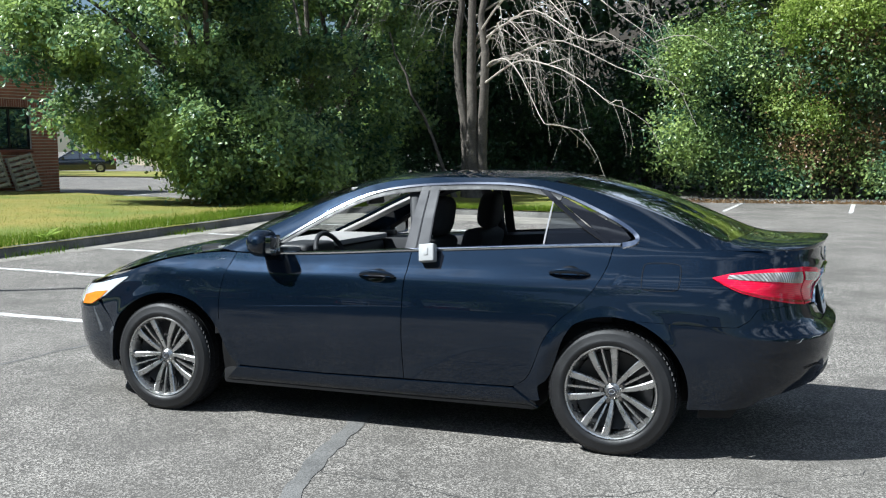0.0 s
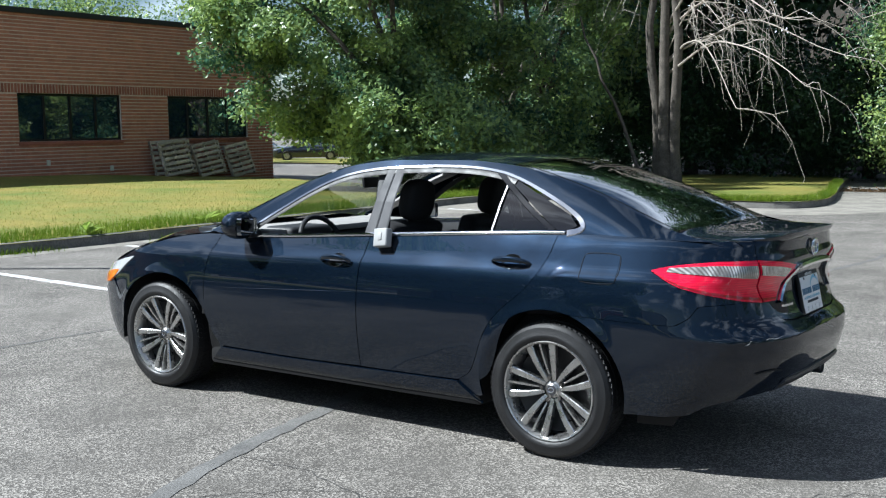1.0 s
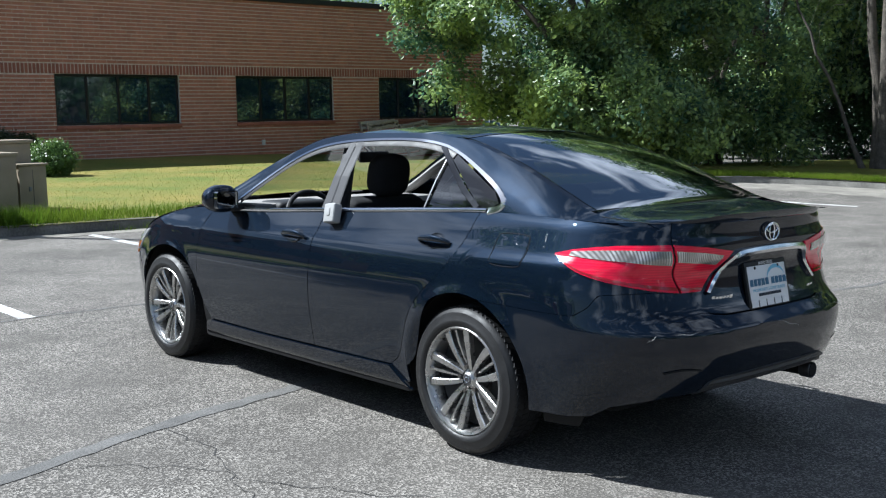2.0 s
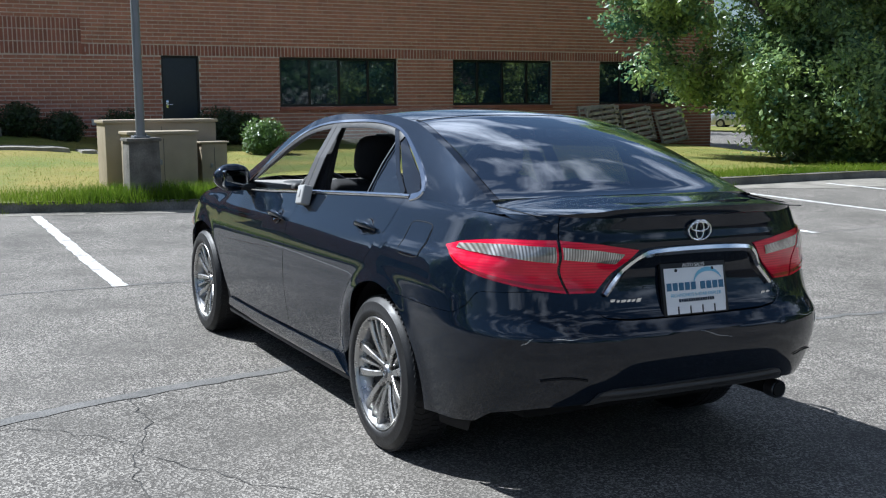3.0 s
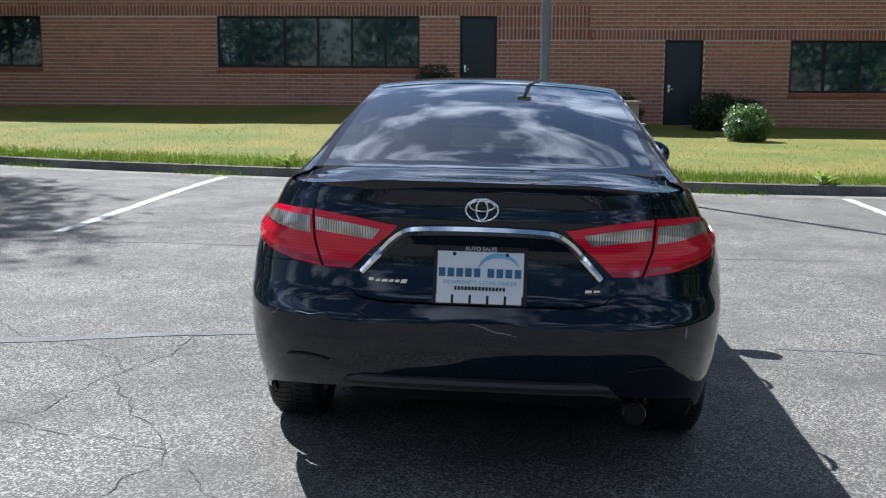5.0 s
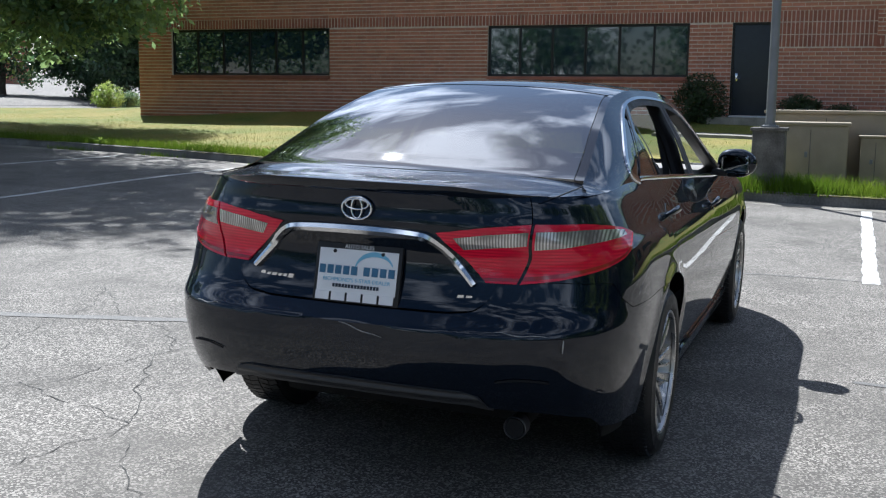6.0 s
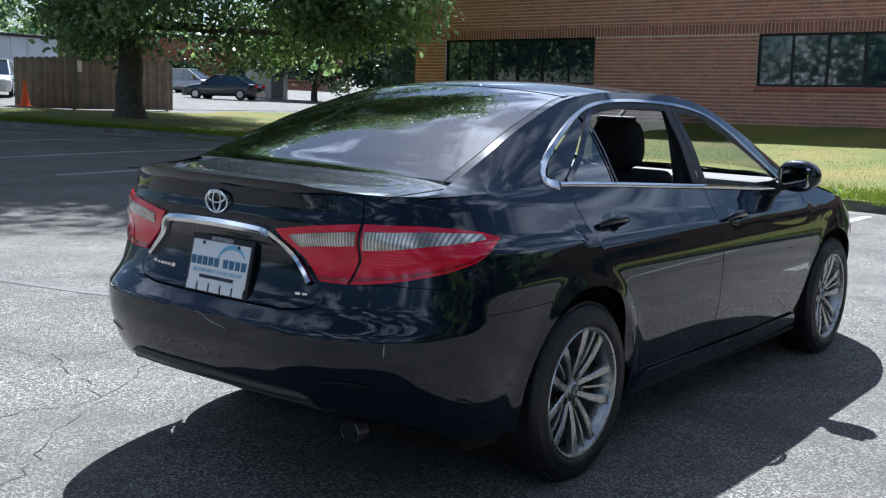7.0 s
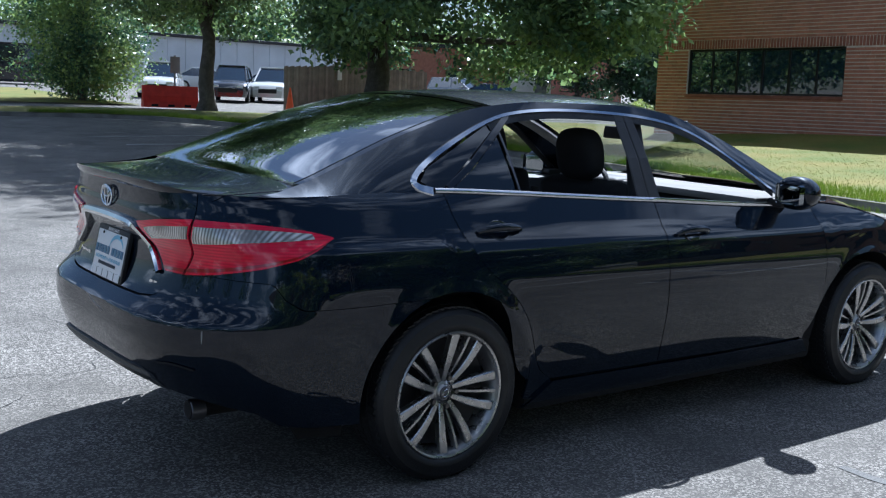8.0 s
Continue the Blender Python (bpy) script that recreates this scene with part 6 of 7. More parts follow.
for k in range(20):
    side_ = -1 if k % 5 else 1
    z0 = rng.uniform(2.6, 6.8)
    reach = rng.uniform(1.6, 5.2) * (1 if side_ < 0 else 0.6)
    a = rng.uniform(-0.7, 0.9)
    d = Vector((side_ * math.cos(a), 0.55 * math.sin(a) + 0.25, 0)).normalized()
    top = Vector((0, 0, z0)) + d * reach * 0.55 + Vector((0, 0, rng.uniform(0.5, 1.5)))
    end = Vector((0, 0, z0)) + d * reach + Vector((0, 0, rng.uniform(-1.3, 0.2)))
    pts = rounded([(0, 0, z0), tuple(Vector((0, 0, z0)) * 0.5 + top * 0.5 + Vector((0, 0, 0.2))), tuple(top), tuple(end)], 2)
    bend = [rng.uniform(0, 6.28) for _ in range(3)]
    pts = [tuple(c + 0.10 * f * math.sin(7.5 * f + b + 4.1 * i * f) for i, (c, b) in enumerate(zip(q, bend))) for q, f in zip(pts, np.linspace(0, 1, len(pts)))]
    r0 = 0.038 if reach > 3 else 0.024
    limb = part("limb", tube(pts, [r0 * (1 - 0.8 * i / (len(pts) - 1)) for i in range(len(pts))], 6), "deadwood", dead)
    tw = bmesh.new()
    for j in range(9):
        s = pts[rng.randrange(len(pts) // 3, len(pts))]
        p, step = Vector(s), Vector((d.x * 0.22 + rng.gauss(0, 0.12), rng.gauss(0, 0.14), rng.uniform(-0.02, 0.16)))
        ra = rng.uniform(0.008, 0.013)
        for i in range(rng.randrange(4, 9)):
            q = p + step + Vector((rng.gauss(0, 0.06), rng.gauss(0, 0.06), rng.gauss(0, 0.04)))
            cyl(tw, p, q, ra, ra * 0.84, 4, False)
            if i and rng.random() < 0.6:
                e2 = q + Vector((rng.gauss(0, 0.14), rng.gauss(0, 0.14), rng.uniform(-0.34, 0.08)))
                cyl(tw, q, e2, ra * 0.7, ra * 0.4, 4, False)
            p, ra = q, ra * 0.84
            step = step * 0.88 + Vector((0, 0, -rng.uniform(0.06, 0.16)))
    part("twig_spray", tw, "deadwood", limb, kind="stuff")

# the woods behind, as far as they can be seen through
bank = grid_mesh(np.linspace(-60, 21, 30), np.linspace(-75, -33, 12), lambda x, y: -0.6 + 9.0 * smooth01((-35 - y) / 14) * smooth01((19 - x) / 10) - 0.5 * smooth01((x - 15) / 6) + 0.8 * noise.noise((x * 0.1, y * 0.1, 0)))
part("wooded_bank", bank, "earth", None, "dark earth bank under the trees", kind="structure", category="bank")


def wood(name, label, x0, x1, y, depth, zs, n, s, count, leaf, size, seed):
    rng = random.Random(seed)
    bl = []
    for k in range(n):
        r = s * rng.uniform(0.7, 1.3)
        bl.append((rng.uniform(x0, x1), y + rng.uniform(-depth, depth), rng.uniform(*zs), r, r, r * 0.85))
    return tagged(leaves(name, bl, count, size, leaf, None, label, seed, 24, 0.36, "stuff"), "", "trees")


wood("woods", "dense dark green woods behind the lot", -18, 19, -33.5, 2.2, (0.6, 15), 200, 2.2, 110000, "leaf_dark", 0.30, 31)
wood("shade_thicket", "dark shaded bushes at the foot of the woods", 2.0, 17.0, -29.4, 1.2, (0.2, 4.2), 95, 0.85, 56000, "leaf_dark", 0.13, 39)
# mostly unseen leaf layer, added to cast shade on the bushes and lawn below
wood("added_canopy", "added leaf layer overhead that shades the foot of the woods", 3.0, 18.0, -26.6, 1.8, (7.5, 15.5), 80, 1.7, 70000, "leaf_dark", 0.22, 71)
wood("road_woods", "far dark trees beyond the side road", 15, 85, -92, 4.0, (1, 13), 120, 3.4, 26000, "leaf_dark", 0.6, 38)
wood("thicket", "sunlit green thicket at the lot's edge", -14, 3.2, -27.2, 2.0, (0.3, 5.0), 150, 0.70, 120000, "leaf_mid", 0.115, 32)
wood("undergrowth", "brown dying undergrowth in the thicket", -8, 0.0, -26.4, 0.8, (0.4, 5.0), 30, 0.6, 11000, "leaf_brown", 0.09, 33)
broad_tree("light green locust tree with drooping sprays", (-1.2, -27.6, -0.15), 5.5, 0.16, lobes(34, 0.2, 0.8, 5.6, 2.8, 1.9, 3.4, 0.6, 16), "leaf_light", 34000, 0.095, 24, spread_=0.20, clump=50)
broad_tree("light green young tree at the wood's edge", (-5.2, -27.2, -0.15), 5.0, 0.14, lobes(28, 0, 0.6, 5.0, 2.6, 1.7, 3.4, 0.6, 17), "leaf_light", 28000, 0.095, 25, spread_=0.20, clump=50)
rng = random.Random(5)
for k in range(14):
    x, y = rng.uniform(-12, 24), rng.uniform(-33, -29.5)
    bm = trunk_mesh(10, rng.uniform(0.10, 0.22), 0.07, 90 + k)
    t = thing("wood_trunk", "bare grey trunk standing in the woods", "tree trunk", (x, y, -0.4), group="trunks in the woods")
    part("trunk", bm, "bark", t)
# woods across the lot, seen only in reflections
leaves("far_woods", lobes(90, -48, 0, 5.0, 6, 75, 5.5, 3.2, 41), 26000, 0.55, "leaf_dark", None, "line of trees across the car park", 42, 10, 0.9, "stuff")
tagged(bpy.data.objects["far_woods"], "", "trees")
leaves("roof_woods", lobes(50, 44, -14, 6.0, 4, 30, 3.2, 2.0, 43), 70000, 0.2, "leaf_mid", None, "trees rising behind the office roof", 44, 24, 0.4, "stuff")
tagged(bpy.data.objects["roof_woods"], "", "trees")

# trees at the far end
for k, (x, y, s_) in enumerate(((46.5, 47.5, 1.0), (49.0, 43.0, 1.1), (46.0, 38.0, 0.95), (42.5, 33.5, 0.9))):
    broad_tree("dark shade tree at the end of the far lot", (x, y, 1.0), 3.0, 0.25, lobes(34, 0, 0, 4.6, 3.4 * s_, 3.4 * s_, 4.0, 1.3, 60 + k), "leaf_dark", 26000, 0.22, 64 + k, 6, clump=24)
broad_tree("broad shade tree with dark trunk on the verge", (15.4, 24.8, 0.55), 4.6, 0.44, lobes(40, 2.0, -7.2, 4.4, 2.4, 3.0, 2.3, 0.8, 35) + lobes(24, 5.5, 6.0, 8.5, 4.0, 4.5, 2.6, 1.6, 52) + lobes(46, 0.8, -2.6, 6.6, 5.4, 8.0, 4.0, 1.5, 18) + lobes(10, 1.6, -8.0, 3.4, 1.6, 3.0, 0.9, 0.8, 19) + lobes(8, -1.5, -1.0, 3.2, 3.2, 3.6, 0.6, 0.8, 30) + lobes(18, 2.0, -4.5, 2.75, 2.2, 4.2, 0.7, 0.75, 31) + lobes(58, -1.2, -3.4, 13.6, 6.5, 7.4, 3.6, 2.0, 37), "leaf_shade", 200000, 0.20, 26, 9, spread_=0.33, clump=30)
broad_tree("shade tree with dark trunk beside the barrier", (12.7, 31.6, 0.8), 4.4, 0.30, lobes(36, 0, 0, 6.6, 5.0, 5.0, 3.6, 1.5, 20) + lobes(56, -0.5, 0.5, 14.8, 6.5, 5.0, 4.2, 1.8, 84), "leaf_shade", 125000, 0.19, 27, 8, clump=24)
broad_tree("low bushy tree growing to the ground", (10.6, 38.5, 1.0), 2.5, 0.18, lobes(30, 0, 0, 3.8, 2.0, 2.0, 3.6, 0.9, 29) + lobes(20, 0, 0, 1.3, 1.8, 1.8, 0.9, 0.75, 53), "leaf_mid", 36000, 0.14, 28, 6, spread_=0.42, clump=16)
leaves("end_woods", lobes(40, 45, 95, 7.0, 45, 8, 5, 3.2, 45), 18000, 0.6, "leaf_mid", None, "distant trees beyond the far car park", 46, 10, 0.9, "stuff")
tagged(bpy.data.objects["end_woods"], "", "trees")

# ---- brick office ----
WX = 23.0
WALL_Y0, WALL_Y1, ROOF_R, ROOF_L, STEP_Y = -22.6, 19.8, 5.06, 5.62, -1.9
# openings: y from, y to, z from, z to, panes (0: a door)
OPEN = [(-10.70, -7.12, 1.40, 2.76, 4), (-16.06, -12.54, 1.40, 2.76, 4), (-21.4, -17.9, 1.40, 2.76, 4), (2.62, 8.14, 2.00, 3.38, 6), (13.05, 18.56, 2.00, 3.38, 6), (0.55, 1.54, 1.00, 3.38, 0), (-4.88, -3.88, 0.50, 2.76, 0)]


def in_open(y0, y1, z0, z1, e=1e-4):
    return any(y1 > a + e and y0 < b - e and z1 > c + e and z0 < d - e for a, b, c, d, _ in OPEN)


def roof_at(y):
    return ROOF_L if y > STEP_Y else ROOF_R


ys = sorted({WALL_Y0, WALL_Y1, STEP_Y, *[v for o in OPEN for v in o[:2]]})
zs = sorted({-0.6, ROOF_R, ROOF_L, *[v for o in OPEN for v in o[2:4]]})
bm = bmesh.new()
for y0, y1 in zip(ys, ys[1:]):
    for z0, z1 in zip(zs, zs[1:]):
        if not in_open(y0, y1, z0, z1) and z1 <= roof_at((y0 + y1) / 2) + 1e-6:
            box(bm, (WX + 0.012, y0, z0), (WX + 0.30, y1, z1))
office_wall = part("wall_office", bm, "mortar", None, "long red brick office wall with soldier courses", smooth=0, kind="structure", category="wall")
for nm, lo, hi in (("wall_end", (WX + 0.30, WALL_Y0, -0.6), (WX + 16, WALL_Y0 + 0.3, ROOF_R)), ("wall_side", (WX + 0.30, WALL_Y1 - 0.3, -0.6), (WX + 16, WALL_Y1, ROOF_L)), ("wall_back", (WX + 16, WALL_Y0, -0.6), (WX + 16.3, WALL_Y1, ROOF_R))):
    part(nm, boxed(lo, hi), "brick", None, "red brick office wall", smooth=0, kind="structure", category="wall")
part("roof_office", boxed((WX + 0.3, WALL_Y0 + 0.3, ROOF_R - 0.5), (WX + 16, WALL_Y1 - 0.3, ROOF_R - 0.3)), "roofing", None, "flat dark office roof", smooth=0, kind="structure", category="roof")
for y0, y1, z in ((WALL_Y0 - 0.06, STEP_Y, ROOF_R), (STEP_Y, WALL_Y1 + 0.06, ROOF_L)):
    part("trim_coping", boxed((WX - 0.06, y0, z - 0.10), (WX + 0.36, y1, z + 0.06), 0.01), "roofing", None, "dark metal coping on the parapet", kind="structure", category="coping")

COURSE, BRICK_L, JOINT, BED = 0.1016, 0.305, 0.014, 0.026
BAND_R, BAND_L = (2.76, 3.03), (3.38, 3.66)


def zone(y, z):
    """Which stretches are laid as upright soldier bricks."""
    if y < STEP_Y:
        return BAND_R[0] - 0.01 < z < BAND_R[1]
    if y < 0.50:
        return False
    return BAND_L[0] - 0.01 < z < BAND_L[1]


def brick_faces(verts, faces, y0, y1, z0, z1, rng):
    x = WX - rng.uniform(0, 0.003)
    k = len(verts)
    verts += [(x, y0, z0), (x, y1, z0), (x, y1, z1), (x, y0, z1), (WX + 0.014, y0, z0), (WX + 0.014, y1, z0), (WX + 0.014, y1, z1), (WX + 0.014, y0, z1)]
    faces += [(k, k + 3, k + 2, k + 1), (k, k + 1, k + 5, k + 4), (k + 1, k + 2, k + 6, k + 5), (k + 2, k + 3, k + 7, k + 6), (k + 3, k, k + 4, k + 7)]


rng = random.Random(3)
singles = []
V, F, VS, FS = [], [], [], []
z, row = -0.4, 0
while z < ROOF_L - 0.1:
    y = WALL_Y0 - (BRICK_L / 2 if row % 2 else 0)
    while y < WALL_Y1:
        a, b, c, d = max(y, WALL_Y0), min(y + BRICK_L - JOINT, WALL_Y1), z, z + COURSE - BED
        y += BRICK_L
        if b - a < 0.05:
            continue
        cy, cz = (a + b) / 2, (c + d) / 2
        if cz > roof_at(cy) - 0.1 or zone(cy, cz):
            continue
        cuts = [(a, b)]
        for o in OPEN + [(STEP_Y, 0.50, 2.74, BAND_L[1], 0)]:
            if d > o[2] and c < o[3]:
                cuts = [s for p, q in cuts for s in ((p, min(q, o[0] - 0.004)), (max(p, o[1] + 0.004), q)) if s[1] - s[0] > 0.03]
        for p, q in cuts:
            if abs(p - a) + abs(q - b) < 1e-6 and -3.7 < p and q < 0.35 and 0.9 < c < 2.6 and len(singles) < 290:
                singles.append((p, c))
            else:
                brick_faces(V, F, p, q, c, d, rng)
    z += COURSE
    row += 1
for y0, y1, zb, zt in ((WALL_Y0, STEP_Y, *BAND_R), (0.50, WALL_Y1, *BAND_L), (STEP_Y, 0.50, 3.38, 3.66), (STEP_Y, 0.50, 3.07, 3.37), (STEP_Y, 0.50, 2.76, 3.06)):
    y = y0
    while y < y1 - 0.05:
        if not in_open(y, y + 0.09, zb + 0.02, zt - 0.02):
            brick_faces(VS, FS, y, y + COURSE - BED, zb + 0.004, zt - 0.008, rng)
        y += COURSE
bv, bf = [], []
brick_faces(bv, bf, 0, BRICK_L - JOINT, 0, COURSE - BED, rng)
one = bpy.data.meshes.new("brick")
one.from_pydata(bv, [], bf)
one.materials.append(M["brick"])
for y, z in singles:
    ob = new("brick", one)
    ob.parent = office_wall
    ob.location = (-rng.uniform(0, 0.002), y, z)
for nm, vv, ff, mt in (("bricks", V, F, "brick"), ("soldier_bricks", VS, FS, "soldier")):
    me = bpy.data.meshes.new(nm)
    me.from_pydata(vv, [], ff)
    me.materials.append(M[mt])
    ob = new(nm, me)
    ob.parent = office_wall
    tagged(ob, "", "", "", "stuff")

for a, b, c, d, n in OPEN:
    if n:
        w = thing("window", "dark bronze strip window in the brick wall", "window", (WX + 0.10, (a + b) / 2, c), group="office windows", kind="structure")
        ly, lz = b - a, d - c
        bm = bmesh.new()
        for lo, hi in (((-0.02, -ly / 2, 0), (0.06, ly / 2, 0.06)), ((-0.02, -ly / 2, lz - 0.07), (0.06, ly / 2, lz)), ((-0.02, -ly / 2, 0.06), (0.06, -ly / 2 + 0.06, lz - 0.07)), ((-0.02, ly / 2 - 0.06, 0.06), (0.06, ly / 2, lz - 0.07))):
            box(bm, lo, hi)
        part("window_frame", bm, "bronze", w, smooth=0)
        for k in range(1, n):
            y = -ly / 2 + ly * k / n
            part("mullion", boxed((-0.018, y - 0.03, 0.06), (0.05, y + 0.03, lz - 0.07)), "bronze", w, smooth=0)
        for k in range(n):
            y0, y1 = -ly / 2 + ly * k / n + 0.03, -ly / 2 + ly * (k + 1) / n - 0.03
            part("pane", boxed((0.012, y0, 0.06), (0.022, y1, lz - 0.07), 0, pose(0, 0, 0, 0, 0.25 * ((k * 7) % 3 - 1), 0.2 * ((k * 5) % 3 - 1))), "office_glass", w, smooth=0)
        part("window_sill", boxed((-0.145, -ly / 2 - 0.02, -0.105), (0.02, ly / 2 + 0.02, -0.004), 0.006), "soldier", w, "sloping brick sill")
        # near-black block added behind the panes for the darkness of a room
        part("dark_room_block", boxed((0.10, -ly / 2, 0.0), (0.9, ly / 2, lz)), "inner", w, smooth=0)
    else:
        w = thing("door", "slate-blue flush steel door in dark frame", "door", (WX + 0.06, (a + b) / 2, c), group="office doors", kind="structure")
        ly, lz = b - a, d - c
        bm = bmesh.new()
        for lo, hi in (((-0.02, -ly / 2, 0), (0.10, -ly / 2 + 0.05, lz)), ((-0.02, ly / 2 - 0.05, 0), (0.10, ly / 2, lz)), ((-0.02, -ly / 2 + 0.05, lz - 0.05), (0.10, ly / 2 - 0.05, lz))):
            box(bm, lo, hi)
        part("door_frame", bm, "bronze", w, smooth=0)
        leaf = part("door_leaf", boxed((0.01, -ly / 2 + 0.053, 0.03), (0.06, ly / 2 - 0.053, lz - 0.053), 0.003), "door_blue", w)
        hy = ly / 2 - 0.14
        part("door_lever", tube([(0.0, hy, 0.98), (-0.05, hy, 0.98), (-0.05, hy - 0.12, 0.98)], 0.012, 8), "bright_trim", leaf, "steel lever handle")
        part("escutcheon", boxed((-0.004, hy - 0.03, 0.90), (0.012, hy + 0.03, 1.10), 0.004), "bright_trim", leaf)
        part("threshold", boxed((-0.12, -ly / 2, -0.06), (0.06, ly / 2, 0.025), 0.006), "white_plastic", w, "pale threshold")
part("stoop", boxed((WX - 1.15, 0.2, 0.3), (WX, 1.95, 0.985), 0.015), "concrete", None, "concrete door stoop", kind="structure", category="step")

# small wall fittings
for y, z in ((-2.1, 1.05), (-13.4, 0.78), (-15.6, 0.55)):
    f = thing("wall_tap", "small pale hose tap box on the bricks", "tap box", (WX, y, z), group="wall taps")
    part("box", boxed((-0.06, -0.05, -0.08), (0.0, 0.05, 0.08), 0.01), "white_plastic", f)


def bush(label, x, y, z, r, h, seed, leaf="hedge", n=7000):
    b = thing("bush", label, "bush", (x, y, z), group="clipped bushes")
    part("stem", tube([(0, 0, -0.2), (0.02, 0, h * 0.6)], [0.05, 0.02], 8), "bark", b)
    leaves("crown", [(0, 0, h * 0.5, r, r, h * 0.52)] + lobes(6, 0, 0, h * 0.5, r * 0.6, r * 0.6, h * 0.35, r * 0.45, seed), int(n * 1.4), 0.055, leaf, b, "", seed, 8, 0.045, shell=0.82)


bush("clipped dark green bush beside the office door", 22.2, 2.15, 0.72, 0.62, 1.25, 1)
bush("clipped dark green round bush by the wall", 22.2, -0.22, 0.66, 0.50, 0.85, 2)
bush("low dark green bush by the wall", 22.0, -1.2, 0.52, 0.45, 0.75, 3)
bush("dark green bush by the wall", 21.8, -2.6, 0.45, 0.55, 0.85, 4)
bush("dark green bush beside the door", 21.9, -5.05, 0.38, 0.55, 0.95, 5)
bush("dark green bush by the wall", 22.0, -5.75, 0.36, 0.5, 0.85, 6)
bush("bright green round bush on the lawn", 18.6, -5.2, 0.28, 0.46, 0.80, 7, "bush_leaf")
bush("small bright bush at the far corner", 27.5, 24.6, 0.85, 0.55, 0.9, 8, "leaf_light", 4000)
bush("small dark bush at the far corner", 29.0, 24.8, 0.85, 0.45, 0.6, 9, "leaf_mid", 3000)

# path to the door, set into the bank, with steps at its end
def on_slab(x, y):
    best = min(EDGES, key=lambda p: abs(p[1] + (p[3] - p[1]) * 0.9 - y) + (0 if p[2] > 23 else 50))
    s = (x - best[0]) / (best[2] - best[0])
    return lawn_z(best, s)[2]


bm = bmesh.new()
rows = []
for k in range(14):
    y = -0.9 + 3.7 * k / 13
    rows.append([bm.verts.new((x, y, on_slab(19.6, y) + dz)) for x, dz in ((19.0, -0.05), (19.0, 0.05), (20.1, 0.06), (20.1, -0.05))])
for a, b in zip(rows, rows[1:]):
    for i in range(3):
        bm.faces.new((a[i], b[i], b[i + 1], a[i + 1]))
bm.faces.new(rows[0])
part("path", bm, "concrete", None, "pale concrete path along the bank", smooth=0, kind="structure", category="path")
for k in range(2):
    y = -1.3 - 0.35 * k
    part("path_step", boxed((18.9, y - 0.16, on_slab(19.6, y) - 0.1), (19.9, y + 0.16, on_slab(19.6, y) + 0.04 - 0.03 * k), 0.01), "concrete", None, "pale concrete step", kind="structure", category="step")

# pallets leaning on the wall
def make_pallet():
    p = thing("pallet", "weathered grey wooden pallet leaning on the wall", "pallet", group="pallets")
    for k in range(7):
        part("deck_board", boxed((-0.062, -0.55, 0.02 + 0.165 * k), (-0.045, 0.55, 0.115 + 0.165 * k), 0.002), "pallet", p)
    for y in (-0.53, 0.0, 0.53):
        part("stringer", boxed((-0.045, y - 0.02, 0.0), (0.045, y + 0.02, 1.12), 0.002), "pallet", p)
    for k in (0, 2, 4, 6):
        part("base_board", boxed((0.045, -0.55, 0.02 + 0.165 * k), (0.060, 0.55, 0.115 + 0.165 * k), 0.002), "pallet", p)
    return p


pal = make_pallet()
spots = [(-17.72, 0.00, 13, -7), (-17.98, 0.15, 14, -4), (-19.12, 0.02, 15, -9), (-19.30, 0.17, 15, -6), (-20.52, 0.00, 14, -10), (-20.66, 0.15, 16, -7), (-17.55, 0.29, 12, -3)]
for k, (y, dx, tilt_, lean) in enumerate(spots):
    base = float(np.interp(y, (-21.5, -17.1), (0.04, 0.24)))
    m_ = pose(WX - 0.68 + dx, y, base, 0, tilt_, 2 * ((k * 5) % 3 - 1)) @ pose(0, 0, 0.05, lean, 0, 0)
    if k == 0:
        pal.matrix_world = m_
    else:
        copy_thing(pal, m_)

# lamp post on a concrete pedestal
post = thing("lamp_post", "grey steel lamp post on a stained concrete pedestal", "lamp post", (9.55, -0.46, 0.15))
bm = bmesh.new()
vs = box(bm, (-0.21, -0.21, -0.1), (0.21, 0.21, 0.86), 0.02)
for v in bm.verts:
    f = 1.06 - 0.08 * max(0, v.co.z)
    v.co.x *= f
    v.co.y *= f
part("pedestal", bm, "pedestal", post, "stained concrete pedestal")
part("pedestal_cap", boxed((-0.235, -0.235, 0.84), (0.235, 0.235, 0.885), 0.012), "pedestal", post)
part("pole", tube([(0, 0, 0.88), (0, 0, 3), (0, 0, 7.5)], [0.063, 0.058, 0.048], 14), "steel_pole", post)
part("pole_base", boxed((-0.11, -0.11, 0.885), (0.11, 0.11, 0.915), 0.006), "steel_pole", post)
part("lamp_head", boxed((-0.75, -0.16, 7.42), (0.1, 0.16, 7.58), 0.04), "steel_pole", post)
for a in (45, 135, 225, 315):
    bm = bmesh.new()
    cyl(bm, (0.085 * math.cos(radians(a)), 0.085 * math.sin(radians(a)), 0.91), (0.085 * math.cos(radians(a)), 0.085 * math.sin(radians(a)), 0.95), 0.012, seg=6)
    part("bolt", bm, "steel_pole", post)

